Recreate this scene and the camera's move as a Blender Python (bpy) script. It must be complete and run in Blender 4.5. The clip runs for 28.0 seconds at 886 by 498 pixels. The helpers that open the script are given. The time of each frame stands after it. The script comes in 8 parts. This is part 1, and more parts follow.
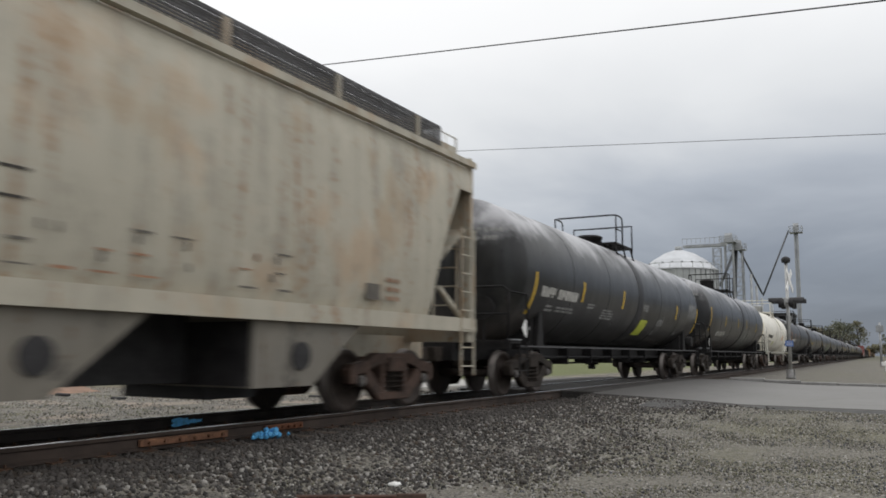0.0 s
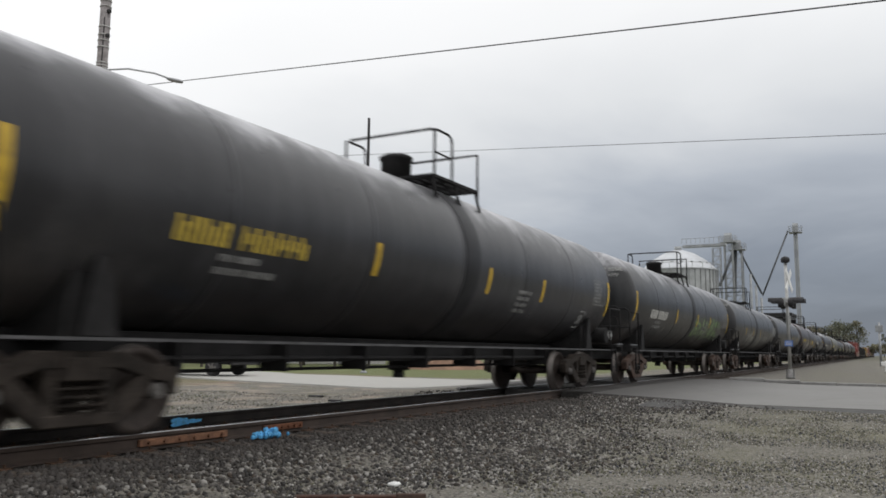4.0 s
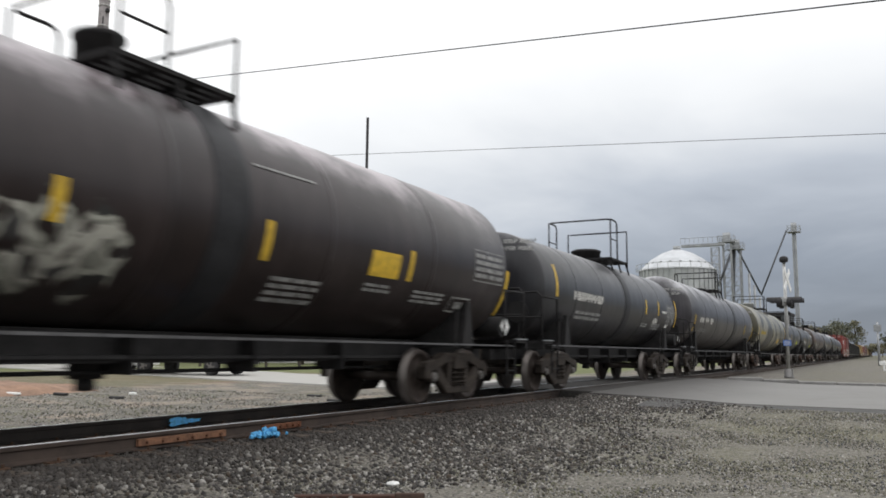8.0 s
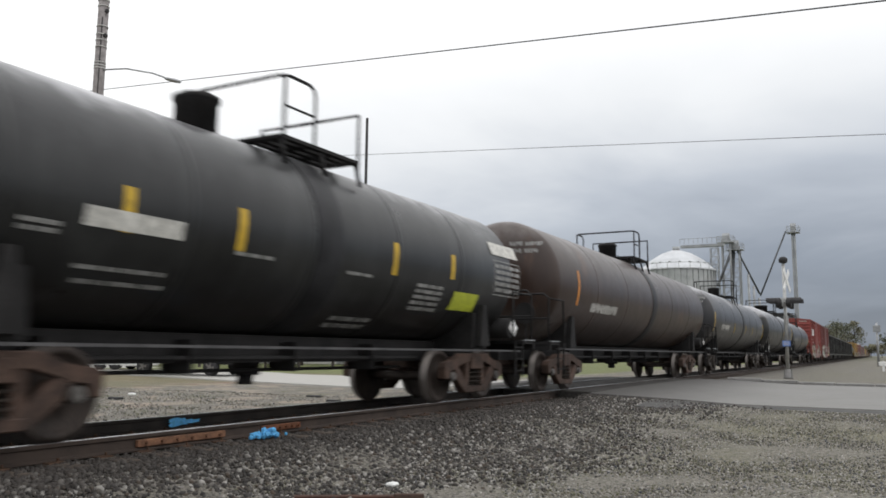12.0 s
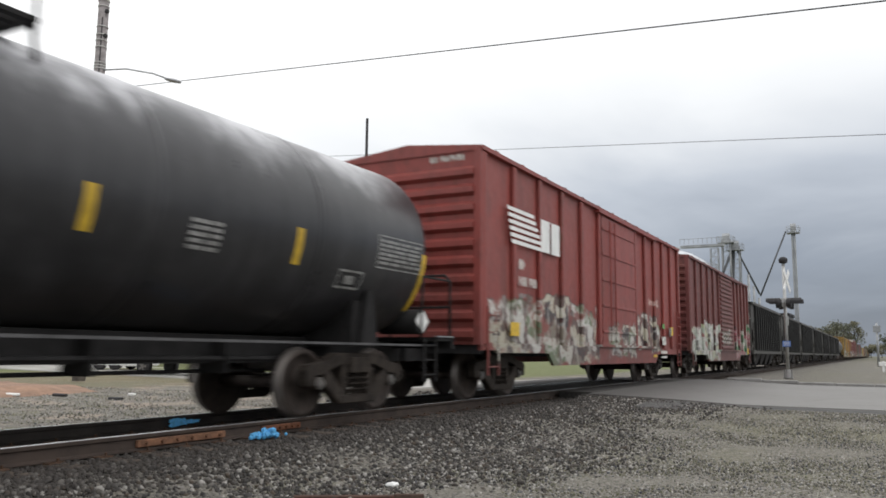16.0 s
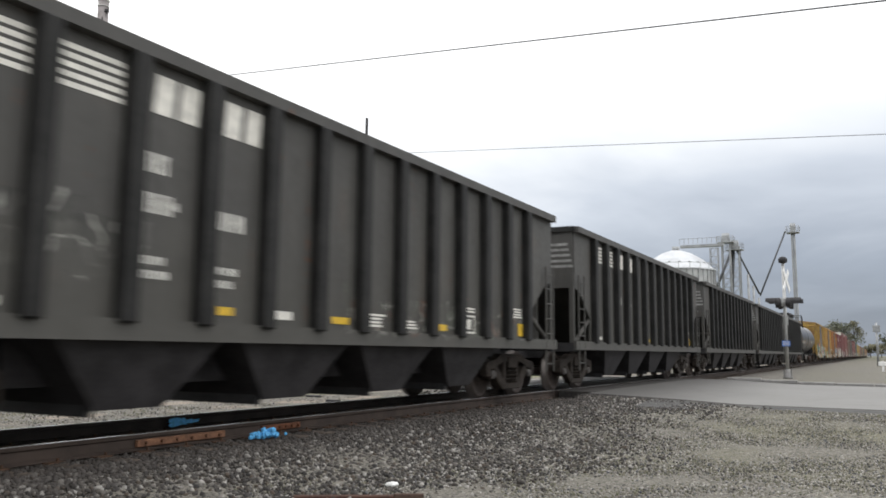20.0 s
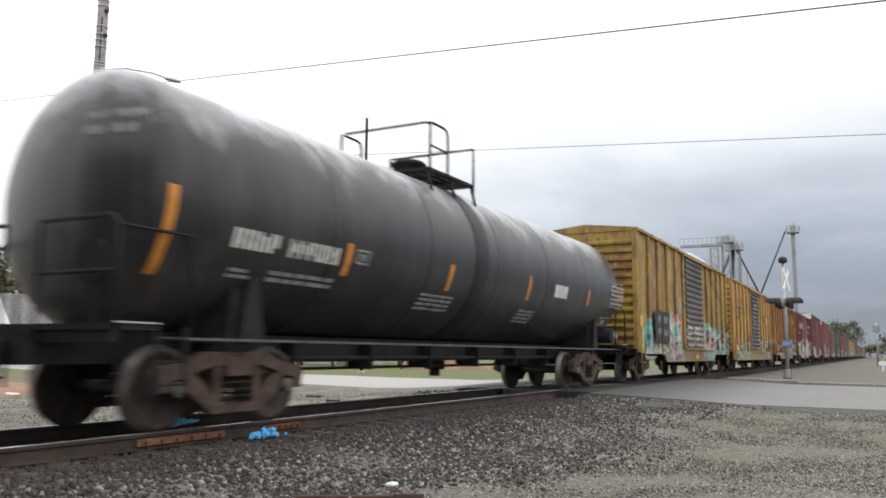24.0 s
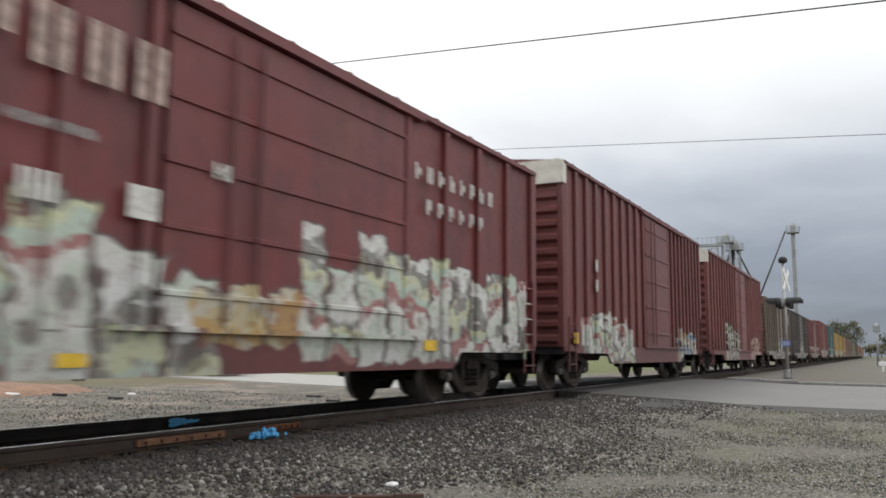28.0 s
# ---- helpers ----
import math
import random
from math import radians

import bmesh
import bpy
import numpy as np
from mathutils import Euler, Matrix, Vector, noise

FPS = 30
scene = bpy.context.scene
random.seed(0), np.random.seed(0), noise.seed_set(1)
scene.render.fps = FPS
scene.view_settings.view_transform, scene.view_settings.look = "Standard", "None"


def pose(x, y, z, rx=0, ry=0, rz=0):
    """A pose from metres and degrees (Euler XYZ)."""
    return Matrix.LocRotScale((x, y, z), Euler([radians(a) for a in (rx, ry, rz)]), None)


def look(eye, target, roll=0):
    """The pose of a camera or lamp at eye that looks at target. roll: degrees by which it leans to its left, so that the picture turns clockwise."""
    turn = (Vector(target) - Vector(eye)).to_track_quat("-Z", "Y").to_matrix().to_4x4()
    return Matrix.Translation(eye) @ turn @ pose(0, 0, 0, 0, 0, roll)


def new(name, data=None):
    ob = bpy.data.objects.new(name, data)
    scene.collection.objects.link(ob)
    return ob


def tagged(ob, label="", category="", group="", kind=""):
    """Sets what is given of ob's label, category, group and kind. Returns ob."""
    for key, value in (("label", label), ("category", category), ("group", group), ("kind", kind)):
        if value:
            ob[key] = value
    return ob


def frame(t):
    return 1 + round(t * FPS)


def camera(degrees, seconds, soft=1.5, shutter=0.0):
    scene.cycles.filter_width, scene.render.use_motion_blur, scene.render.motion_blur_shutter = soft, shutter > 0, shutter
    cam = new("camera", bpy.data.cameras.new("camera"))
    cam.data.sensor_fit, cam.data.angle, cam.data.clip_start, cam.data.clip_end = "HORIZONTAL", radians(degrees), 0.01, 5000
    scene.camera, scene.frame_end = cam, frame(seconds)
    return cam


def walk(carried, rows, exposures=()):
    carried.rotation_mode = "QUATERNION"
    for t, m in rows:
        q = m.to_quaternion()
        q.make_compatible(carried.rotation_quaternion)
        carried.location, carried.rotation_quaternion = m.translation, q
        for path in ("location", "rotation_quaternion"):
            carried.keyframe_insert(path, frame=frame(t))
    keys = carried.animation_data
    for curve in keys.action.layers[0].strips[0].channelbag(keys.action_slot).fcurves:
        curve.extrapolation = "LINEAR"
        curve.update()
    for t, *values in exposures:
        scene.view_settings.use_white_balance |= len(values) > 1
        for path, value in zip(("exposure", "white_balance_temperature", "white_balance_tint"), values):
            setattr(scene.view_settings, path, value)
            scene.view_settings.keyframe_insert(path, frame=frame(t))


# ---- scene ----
# The rail top is z = 0; the track runs along y, away from the camera; x grows to the camera's side.
EYE = Vector((7.641, 0.0, 0.884))
cam = camera(58.34, 28.0, soft=1.7, shutter=0.22)


def aim(dx=0.0, dy=0.0):
    """The camera's pose, turned by a few thousandths of a radian (dx to the left, dy up)."""
    yaw, pitch = 0.4996 + dx / 1404, 0.1288 + dy / 1404
    way = Vector((-math.sin(yaw) * math.cos(pitch), math.cos(yaw) * math.cos(pitch), math.sin(pitch)))
    return look(EYE, EYE + way * 10, 0.545)


walk(cam, [(t, aim(dx, dy)) for t, dx, dy in (
    (0.0, 4, 0), (0.5, 1, 0), (1.0, 1, 0), (1.5, 5, -1), (2.0, 4, -2), (2.5, 1, -1.5), (3.0, 3, 0), (3.5, 4, 0), (4.5, 2, -0.5), (5.5, 1, -1),
    (8.0, 1, -1), (9.5, 0.5, 0), (11.0, 0, 0), (17.0, 0, 0.5), (20.0, -0.5, 0), (28.0, -0.5, 0))],
     exposures=[(0.0, 0.05), (1.0, 0.22), (2.0, 0.3), (3.0, -0.03), (7.0, 0.3), (11.0, 0.25), (17.0, 0.4), (20.0, 0.62), (24.0, 0.58), (25.0, 0.45), (27.0, 0.22), (28.0, 0.34)])

# ---- sky and sun: an overcast day, brightest high up, a dark bank low along the track ----
world = bpy.data.worlds.new("overcast_sky")
scene.world = world
world.use_nodes = True
wn, wl = world.node_tree.nodes, world.node_tree.links
wn.clear()


def wnode(kind, **kw):
    n = wn.new(kind)
    for k, v in kw.items():
        n.inputs[k].default_value = v
    return n


def wmath(op, a, b=None, clamp=False):
    n = wn.new("ShaderNodeMath")
    n.operation, n.use_clamp = op, clamp
    for i, v in enumerate((a, b)):
        if v is None:
            continue
        if isinstance(v, (int, float)):
            n.inputs[i].default_value = v
        else:
            wl.new(v, n.inputs[i])
    return n.outputs[0]


w_out, w_bg, w_tc, w_sep = wn.new("ShaderNodeOutputWorld"), wn.new("ShaderNodeBackground"), wn.new("ShaderNodeTexCoord"), wn.new("ShaderNodeSeparateXYZ")
w_sky = wn.new("ShaderNodeTexSky")
w_sky.sky_type, w_sky.sun_disc = "NISHITA", False
w_sky.sun_elevation, w_sky.sun_rotation = radians(66), radians(97)
wl.new(w_tc.outputs["Generated"], w_sep.inputs[0])
up = wmath("MAXIMUM", w_sep.outputs[2], 0.0)
flat = wmath("ADD", up, 0.16)
w_comb = wn.new("ShaderNodeCombineXYZ")
wl.new(wmath("DIVIDE", w_sep.outputs[0], flat), w_comb.inputs[0])
wl.new(wmath("DIVIDE", w_sep.outputs[1], flat), w_comb.inputs[1])
w_n1 = wnode("ShaderNodeTexNoise", Scale=0.85, Detail=5.0, Roughness=0.52, Distortion=0.3)
w_n2 = wnode("ShaderNodeTexNoise", Scale=0.3, Detail=2.0)
wl.new(w_comb.outputs[0], w_n1.inputs["Vector"])
wl.new(w_comb.outputs[0], w_n2.inputs["Vector"])
# height of the cloud deck's brightening, bent by the clouds themselves
bend = wmath("MULTIPLY", wmath("SUBTRACT", w_n1.outputs[0], 0.5), 0.24)
side = wmath("MINIMUM", wmath("MULTIPLY", wmath("SUBTRACT", wmath("ABSOLUTE", w_sep.outputs[1]), 1.0), -0.55), 0.23)
lift = wmath("ADD", wmath("ADD", up, bend), side)
w_ramp = wn.new("ShaderNodeValToRGB")
wl.new(lift, w_ramp.inputs[0])
el = w_ramp.color_ramp.elements
el[0].position, el[0].color = 0.02, (0.18, 0.203, 0.243, 1)
el[1].position, el[1].color = 1.0, (1.3, 1.3, 1.32, 1)
for pos, c in ((0.12, (0.255, 0.284, 0.335, 1)), (0.22, (0.455, 0.488, 0.54, 1)), (0.34, (0.78, 0.795, 0.81, 1)), (0.46, (0.96, 0.965, 0.97, 1)), (0.62, (1.06, 1.06, 1.06, 1))):
    e = el.new(pos)
    e.color = c
w_mix = wn.new("ShaderNodeMix")
w_mix.data_type = "RGBA"
w_mix.inputs[0].default_value = 0.94
w_scale = wn.new("ShaderNodeVectorMath")
w_scale.operation = "SCALE"
w_scale.inputs[3].default_value = 0.1
wl.new(w_sky.outputs[0], w_scale.inputs[0])
wl.new(w_scale.outputs[0], w_mix.inputs[6])
wl.new(w_ramp.outputs[0], w_mix.inputs[7])
wl.new(w_mix.outputs[2], w_bg.inputs[0])
w_bg.inputs[1].default_value = 1.0
wl.new(w_bg.outputs[0], w_out.inputs[0])
sun = new("sun", bpy.data.lights.new("sun", "SUN"))
sun.data.energy, sun.data.angle, sun.data.color = 0.22, radians(40), (1.0, 0.96, 0.9)
sun.matrix_world = look((34, -8, 80), (0, 0, 0))


# ---- materials ----
class Nodes:
    """A material's node tree with short ways to wire it."""

    def __init__(self, name):
        self.mat = bpy.data.materials.new(name)
        self.mat.use_nodes = True
        self.t = self.mat.node_tree
        self.bsdf = self.t.nodes["Principled BSDF"]
        self.tc = self.t.nodes.new("ShaderNodeTexCoord")
        self.info = None

    def put(self, value, socket):
        if isinstance(value, bpy.types.NodeSocket):
            self.t.links.new(value, socket)
        elif isinstance(value, (tuple, list)) and len(value) == 3 and socket.type == "RGBA":
            socket.default_value = (*value, 1)
        else:
            socket.default_value = value

    def math(self, op, a, b=0.0, clamp=False):
        n = self.t.nodes.new("ShaderNodeMath")
        n.operation, n.use_clamp = op, clamp
        self.put(a, n.inputs[0])
        self.put(b, n.inputs[1])
        return n.outputs[0]

    def rand(self):
        if self.info is None:
            self.info = self.t.nodes.new("ShaderNodeObjectInfo")
        return self.info.outputs["Random"]

    def where(self, scale=(1, 1, 1), vary=0.0):
        """Object coordinates, stretched; vary: shifted by object."""
        m = self.t.nodes.new("ShaderNodeMapping")
        self.put(self.tc.outputs["Object"], m.inputs[0])
        m.inputs["Scale"].default_value = scale
        if vary:
            self.put(self.math("MULTIPLY", self.rand(), vary), m.inputs["Location"])
        return m.outputs[0]

    def noise(self, vec, scale, detail=3.0, rough=0.55, out=0):
        n = self.t.nodes.new("ShaderNodeTexNoise")
        self.put(vec, n.inputs["Vector"])
        n.inputs["Scale"].default_value, n.inputs["Detail"].default_value, n.inputs["Roughness"].default_value = scale, detail, rough
        return n.outputs[out]

    def voronoi(self, vec, scale, feature="F1", out="Distance"):
        n = self.t.nodes.new("ShaderNodeTexVoronoi")
        n.feature = feature
        self.put(vec, n.inputs["Vector"])
        n.inputs["Scale"].default_value = scale
        return n.outputs[out]

    def step(self, v, lo, hi):
        n = self.t.nodes.new("ShaderNodeMapRange")
        n.interpolation_type = "SMOOTHSTEP"
        self.put(v, n.inputs[0])
        n.inputs[1].default_value, n.inputs[2].default_value = lo, hi
        return n.outputs[0]

    def mix(self, f, a, b, blend="MIX"):
        n = self.t.nodes.new("ShaderNodeMix")
        n.data_type, n.blend_type = "RGBA", blend
        self.put(f, n.inputs[0])
        self.put(a, n.inputs[6])
        self.put(b, n.inputs[7])
        return n.outputs[2]

    def xyz(self, vec):
        n = self.t.nodes.new("ShaderNodeSeparateXYZ")
        self.put(vec, n.inputs[0])
        return n.outputs

    def ramp(self, v, cols):
        """Hard steps of colour, one for each entry."""
        n = self.t.nodes.new("ShaderNodeValToRGB")
        n.color_ramp.interpolation = "CONSTANT"
        e = n.color_ramp.elements
        while len(e) < len(cols):
            e.new(0.5)
        for i, c in enumerate(cols):
            e[i].position, e[i].color = i / len(cols), (*c, 1)
        self.put(v, n.inputs[0])
        return n.outputs[0]

    def bump(self, h, strength=0.3, dist=0.01):
        n = self.t.nodes.new("ShaderNodeBump")
        n.inputs["Strength"].default_value, n.inputs["Distance"].default_value = strength, dist
        self.put(h, n.inputs["Height"])
        self.put(n.outputs[0], self.bsdf.inputs["Normal"])

    def done(self, color, rough=0.6, metal=0.0, spec=0.5):
        self.put(color, self.bsdf.inputs["Base Color"])
        self.put(rough, self.bsdf.inputs["Roughness"])
        self.put(metal, self.bsdf.inputs["Metallic"])
        self.bsdf.inputs["Specular IOR Level"].default_value = spec
        return self.mat


def plain(name, color, rough=0.6, metal=0.0, grain=0.25, scale=6.0, relief=0.0):
    """A surface with patchy tone at two scales."""
    k = Nodes(name)
    v = k.where(vary=30.0)
    a, b = k.noise(v, scale), k.noise(v, scale * 7, 2.0)
    f = k.math("ADD", k.math("MULTIPLY", a, 0.7), k.math("MULTIPLY", b, 0.3))
    lo = tuple(c * (1 - grain) for c in color)
    hi = tuple(min(1.0, c * (1 + grain)) for c in color)
    if relief:
        k.bump(b, 0.4, relief)
    return k.done(k.mix(k.step(f, 0.3, 0.7), lo, hi), k.math("ADD", k.math("MULTIPLY", a, 0.25), rough - 0.12), metal, 0.5 if max(color) > 0.05 else 0.2)


def car_paint(name, color, rust=0.25, grime=0.4, streak=0.35, rough=0.5, rust_col=(0.12, 0.045, 0.018), fade=(0.3, 0.3, 0.3), fade_amt=0.2, tags=(), patches=(), grime_col=(0.05, 0.042, 0.035), grime_z=(1.2, 2.6)):
    """Old paint on steel: fading, streaks that run down, rust patches, road grime low down; tags: sprayed lettering,
    (y0, y1, z0, z1, letter size, seed, colours, cover)."""
    k = Nodes(name)
    v = k.where(vary=40.0)
    big = k.noise(v, 0.7, 4.0, 0.6)
    fine = k.noise(v, 9.0, 4.0, 0.6)
    down = k.noise(k.where((4.0, 4.0, 0.25), vary=23.0), 1.0, 4.0, 0.6)
    c = k.mix(k.math("MULTIPLY", k.step(big, 0.36, 0.66), fade_amt), color, fade)
    c = k.mix(k.math("MULTIPLY", k.step(down, 0.42, 0.64), streak), c, tuple(x * 0.45 + 0.01 for x in color))
    if rust > 0:
        r = k.math("ADD", k.math("MULTIPLY", down, 0.55), k.math("MULTIPLY", fine, 0.45))
        c = k.mix(k.math("MULTIPLY", k.step(r, 0.60 - 0.18 * rust, 0.70 - 0.1 * rust), 0.9), c, rust_col)
        c = k.mix(k.math("MULTIPLY", k.step(big, 0.60 - 0.2 * rust, 0.72 - 0.12 * rust), min(0.85, rust * 1.2)), c, tuple(x * 1.5 for x in rust_col))
    mott = k.noise(k.where((1.0, 1.0, 0.6), vary=19.0), 2.6, 7.0, 0.7)
    c = k.mix(k.math("MULTIPLY", k.step(mott, 0.52, 0.66), 0.38), c, tuple(x * 0.5 for x in color))
    c = k.mix(k.math("MULTIPLY", k.math("SUBTRACT", 1.0, k.step(mott, 0.34, 0.46)), 0.3), c, tuple(min(0.9, x * 1.3 + 0.02) for x in color))
    # flaked and repainted areas: (colour, seed, size, how far it covers, strength)
    for col, seed, size, cover, amount in patches:
        m = k.t.nodes.new("ShaderNodeMapping")
        k.put(k.where(vary=40.0), m.inputs[0])
        m.inputs["Location"].default_value = (seed * 1.7, seed * 5.3, seed * 2.9)
        m.inputs["Scale"].default_value = (1.0 / size, 1.0 / size, 0.6 / size)
        n = k.noise(m.outputs[0], 1.0, 7.0, 0.66)
        c = k.mix(k.math("MULTIPLY", k.step(n, 0.62 - 0.25 * cover, 0.70 - 0.25 * cover), amount), c, col)
    pos = k.tc.outputs["Object"]
    p = k.xyz(pos)
    for y0, y1, z0, z1, size, seed, cols, cover in tags:
        m = k.t.nodes.new("ShaderNodeMapping")
        k.put(pos, m.inputs[0])
        m.inputs["Location"].default_value = (0, seed * 7.3, seed * 3.1)
        m.inputs["Scale"].default_value = (0.0, 1.0, 1.0)
        warp = k.xyz(k.noise(m.outputs[0], 1.7 / size, 2.0, 0.5, 1))
        yy = k.math("ADD", p[1], k.math("MULTIPLY", k.math("SUBTRACT", warp[0], 0.5), 0.75 * size))
        zz = k.math("ADD", p[2], k.math("MULTIPLY", k.math("SUBTRACT", warp[1], 0.5), 0.6 * size))
        # a row of fat letters: each has its own height and shade, a dark outline, holes and a pale shine
        u = k.math("ADD", k.math("MULTIPLY", yy, 1.15 / size), seed * 1.37)
        fr = k.math("FRACT", u)
        wn_ = k.t.nodes.new("ShaderNodeTexWhiteNoise")
        wn_.noise_dimensions = "1D"
        k.put(k.math("FLOOR", u), wn_.inputs["W"])
        lot_ = wn_.outputs["Value"]
        roof = k.math("SUBTRACT", z1, k.math("MULTIPLY", lot_, 0.32 * (z1 - z0)))
        below = k.math("SUBTRACT", roof, zz)
        rim = k.math("MINIMUM", k.math("MULTIPLY", k.math("MINIMUM", fr, k.math("SUBTRACT", 1.0, fr)), size), below)
        inside = k.math("MULTIPLY", k.math("MULTIPLY", k.step(zz, z0, z0 + 0.05), k.step(below, 0.0, 0.03)),
                        k.math("MULTIPLY", k.step(yy, y0, y0 + 0.06), k.math("SUBTRACT", 1.0, k.step(yy, y1 - 0.06, y1))))
        tint = k.math("FRACT", k.math("ADD", k.math("MULTIPLY", lot_, 3.0), k.math("ADD", k.math("MULTIPLY", zz, 0.45 / size), k.math("MULTIPLY", k.noise(m.outputs[0], 1.1 / size, 3.0, 0.6), 0.9))))
        body = k.ramp(tint, cols)
        ridge = k.math("ABSOLUTE", k.math("SUBTRACT", k.noise(m.outputs[0], 1.5 / size, 1.5, 0.4), 0.5))
        body = k.mix(k.math("MULTIPLY", k.math("SUBTRACT", 1.0, k.step(ridge, 0.015, 0.035)), 0.6), body, (0.52, 0.51, 0.47))
        line = k.math("SUBTRACT", 1.0, k.step(rim, 0.03 * size, 0.075 * size))
        dot = k.math("SUBTRACT", 1.0, k.step(k.voronoi(m.outputs[0], 1.25 / size), 0.2, 0.26))
        body = k.mix(k.math("MULTIPLY", k.math("MAXIMUM", line, k.math("MULTIPLY", dot, 0.7)), 0.88), body, tuple(x * 0.22 + 0.012 for x in color))
        gone = k.step(k.noise(m.outputs[0], 0.9 / size, 5.0, 0.65), 0.38 + 0.3 * cover, 0.42 + 0.3 * cover)
        worn = k.math("MULTIPLY", k.math("SUBTRACT", 1.0, k.math("MULTIPLY", k.step(fine, 0.5, 0.72), 0.6)), k.math("SUBTRACT", 1.0, k.math("MULTIPLY", gone, 0.85)))
        c = k.mix(k.math("MULTIPLY", k.step(p[0], -0.3, -0.2), k.math("MULTIPLY", inside, worn)), c, body)
    low = k.math("SUBTRACT", 1.0, k.step(k.math("ADD", p[2], k.math("MULTIPLY", down, 1.2)), grime_z[0], grime_z[1]))
    c = k.mix(k.math("MULTIPLY", low, grime), c, grime_col)
    k.bump(k.math("ADD", fine, k.math("MULTIPLY", big, 2.0)), 0.25, 0.006)
    return k.done(c, k.math("ADD", k.math("MULTIPLY", fine, 0.3), rough - 0.12))


def tank_skin(name, color, dust_sheen=(0.56, 0.56, 0.58), fade=(0.027, 0.0265, 0.0275), fade_amt=0.4, tags=(), blots=(), rust=0.0, rough=0.36):
    """Black tank paint: dull cloudy sheen; along the top, dusty ragged tongues and the sky's highlight painted in one
    pale colour.
    """
    k = Nodes(name)
    v = k.where(vary=40.0)
    pos = k.tc.outputs["Object"]
    p = k.xyz(pos)
    cloud, fine = k.noise(v, 0.55, 6.0, 0.62), k.noise(v, 11.0, 4.0, 0.6)
    wave = k.noise(k.where((0.5, 0.8, 0.5), vary=11.0), 1.0, 6.0, 0.66)
    run = k.noise(k.where((0.9, 0.9, 0.42), vary=17.0), 1.0, 7.0, 0.66)
    c = k.mix(k.math("MULTIPLY", k.step(cloud, 0.4, 0.68), fade_amt), color, fade)
    scuff = k.noise(k.where((2.2, 2.2, 1.5), vary=29.0), 1.0, 9.0, 0.72)
    c = k.mix(k.math("MULTIPLY", k.step(scuff, 0.54, 0.72), 0.2), c, tuple(x * 1.6 + 0.012 for x in fade))
    drip = k.noise(k.where((2.4, 2.4, 0.16), vary=31.0), 1.0, 5.0, 0.65)
    c = k.mix(k.math("MULTIPLY", k.step(drip, 0.5, 0.68), 0.17), c, tuple(x * 2.0 + 0.016 for x in fade))
    c = k.mix(k.math("MULTIPLY", k.math("SUBTRACT", 1.0, k.step(drip, 0.32, 0.46)), 0.6), c, tuple(x * 0.45 for x in color))
    if rust:
        c = k.mix(k.math("MULTIPLY", k.step(run, 0.62 - 0.2 * rust, 0.75 - 0.2 * rust), 0.8), c, (0.10, 0.045, 0.024))
    for y0, y1, z0, z1, size, seed, cols, cover in tags:
        m = k.t.nodes.new("ShaderNodeMapping")
        k.put(pos, m.inputs[0])
        m.inputs["Location"].default_value = (0, seed * 7.3, seed * 3.1)
        m.inputs["Scale"].default_value = (0.0, 1.0, 1.0)
        flow = k.noise(m.outputs[0], 0.9 / size, 5.0 if size >= 1.0 else 1.5, 0.6)
        body = k.ramp(k.step(flow, 0.3, 0.7), cols)
        wob = k.math("MULTIPLY", k.math("SUBTRACT", k.noise(m.outputs[0], 1.6 / size, 2.0), 0.5), 1.6 * min(size, 0.6))
        zz, yy = k.math("ADD", p[2], wob), k.math("ADD", p[1], wob)
        on = k.math("MULTIPLY", k.math("MULTIPLY", k.step(zz, z0, z0 + 0.05), k.math("SUBTRACT", 1.0, k.step(zz, z1 - 0.05, z1))),
                    k.math("MULTIPLY", k.step(yy, y0, y0 + 0.05), k.math("SUBTRACT", 1.0, k.step(yy, y1 - 0.05, y1))))
        if size < 1.0:
            ridge = k.math("ABSOLUTE", k.math("SUBTRACT", k.noise(m.outputs[0], 1.5 / size, 1.0, 0.4), 0.5))
            on = k.math("MULTIPLY", on, k.math("SUBTRACT", 1.0, k.step(ridge, 0.05 * cover, 0.09 * cover)))
            on = k.math("MULTIPLY", on, k.step(p[0], 0.0, 0.1))
        c = k.mix(k.math("MULTIPLY", on, k.math("SUBTRACT", 1.0, k.math("MULTIPLY", k.step(fine, 0.5, 0.75), 0.5))), c, body)
    if blots:
        # ragged overpainted patches: (y, z, half length, half height, lean, colour)
        rag = k.xyz(k.noise(k.where((0.8, 0.8, 0.8)), 1.7, 7.0, 0.74, 1))
        yy = k.math("ADD", p[1], k.math("MULTIPLY", k.math("SUBTRACT", rag[0], 0.5), 2.4))
        zz = k.math("ADD", p[2], k.math("MULTIPLY", k.math("SUBTRACT", rag[1], 0.5), 2.0))
        for y, z, half_y, half_z, lean, col in blots:
            dz = k.math("SUBTRACT", zz, z)
            dy = k.math("SUBTRACT", k.math("SUBTRACT", yy, y), k.math("MULTIPLY", dz, lean))
            dy, dz = k.math("DIVIDE", dy, half_y), k.math("DIVIDE", dz, half_z)
            far = k.math("ADD", k.math("MULTIPLY", dy, dy), k.math("MULTIPLY", dz, dz))
            c = k.mix(k.math("MULTIPLY", k.math("SUBTRACT", 1.0, k.step(far, 0.8, 1.1)), 0.93), c, col)
    # pale toward the top: dusty tongues with the sky's sheen painted in
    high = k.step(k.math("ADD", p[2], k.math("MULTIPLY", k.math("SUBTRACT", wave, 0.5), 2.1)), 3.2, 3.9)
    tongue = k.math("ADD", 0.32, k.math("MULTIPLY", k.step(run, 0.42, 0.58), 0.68))
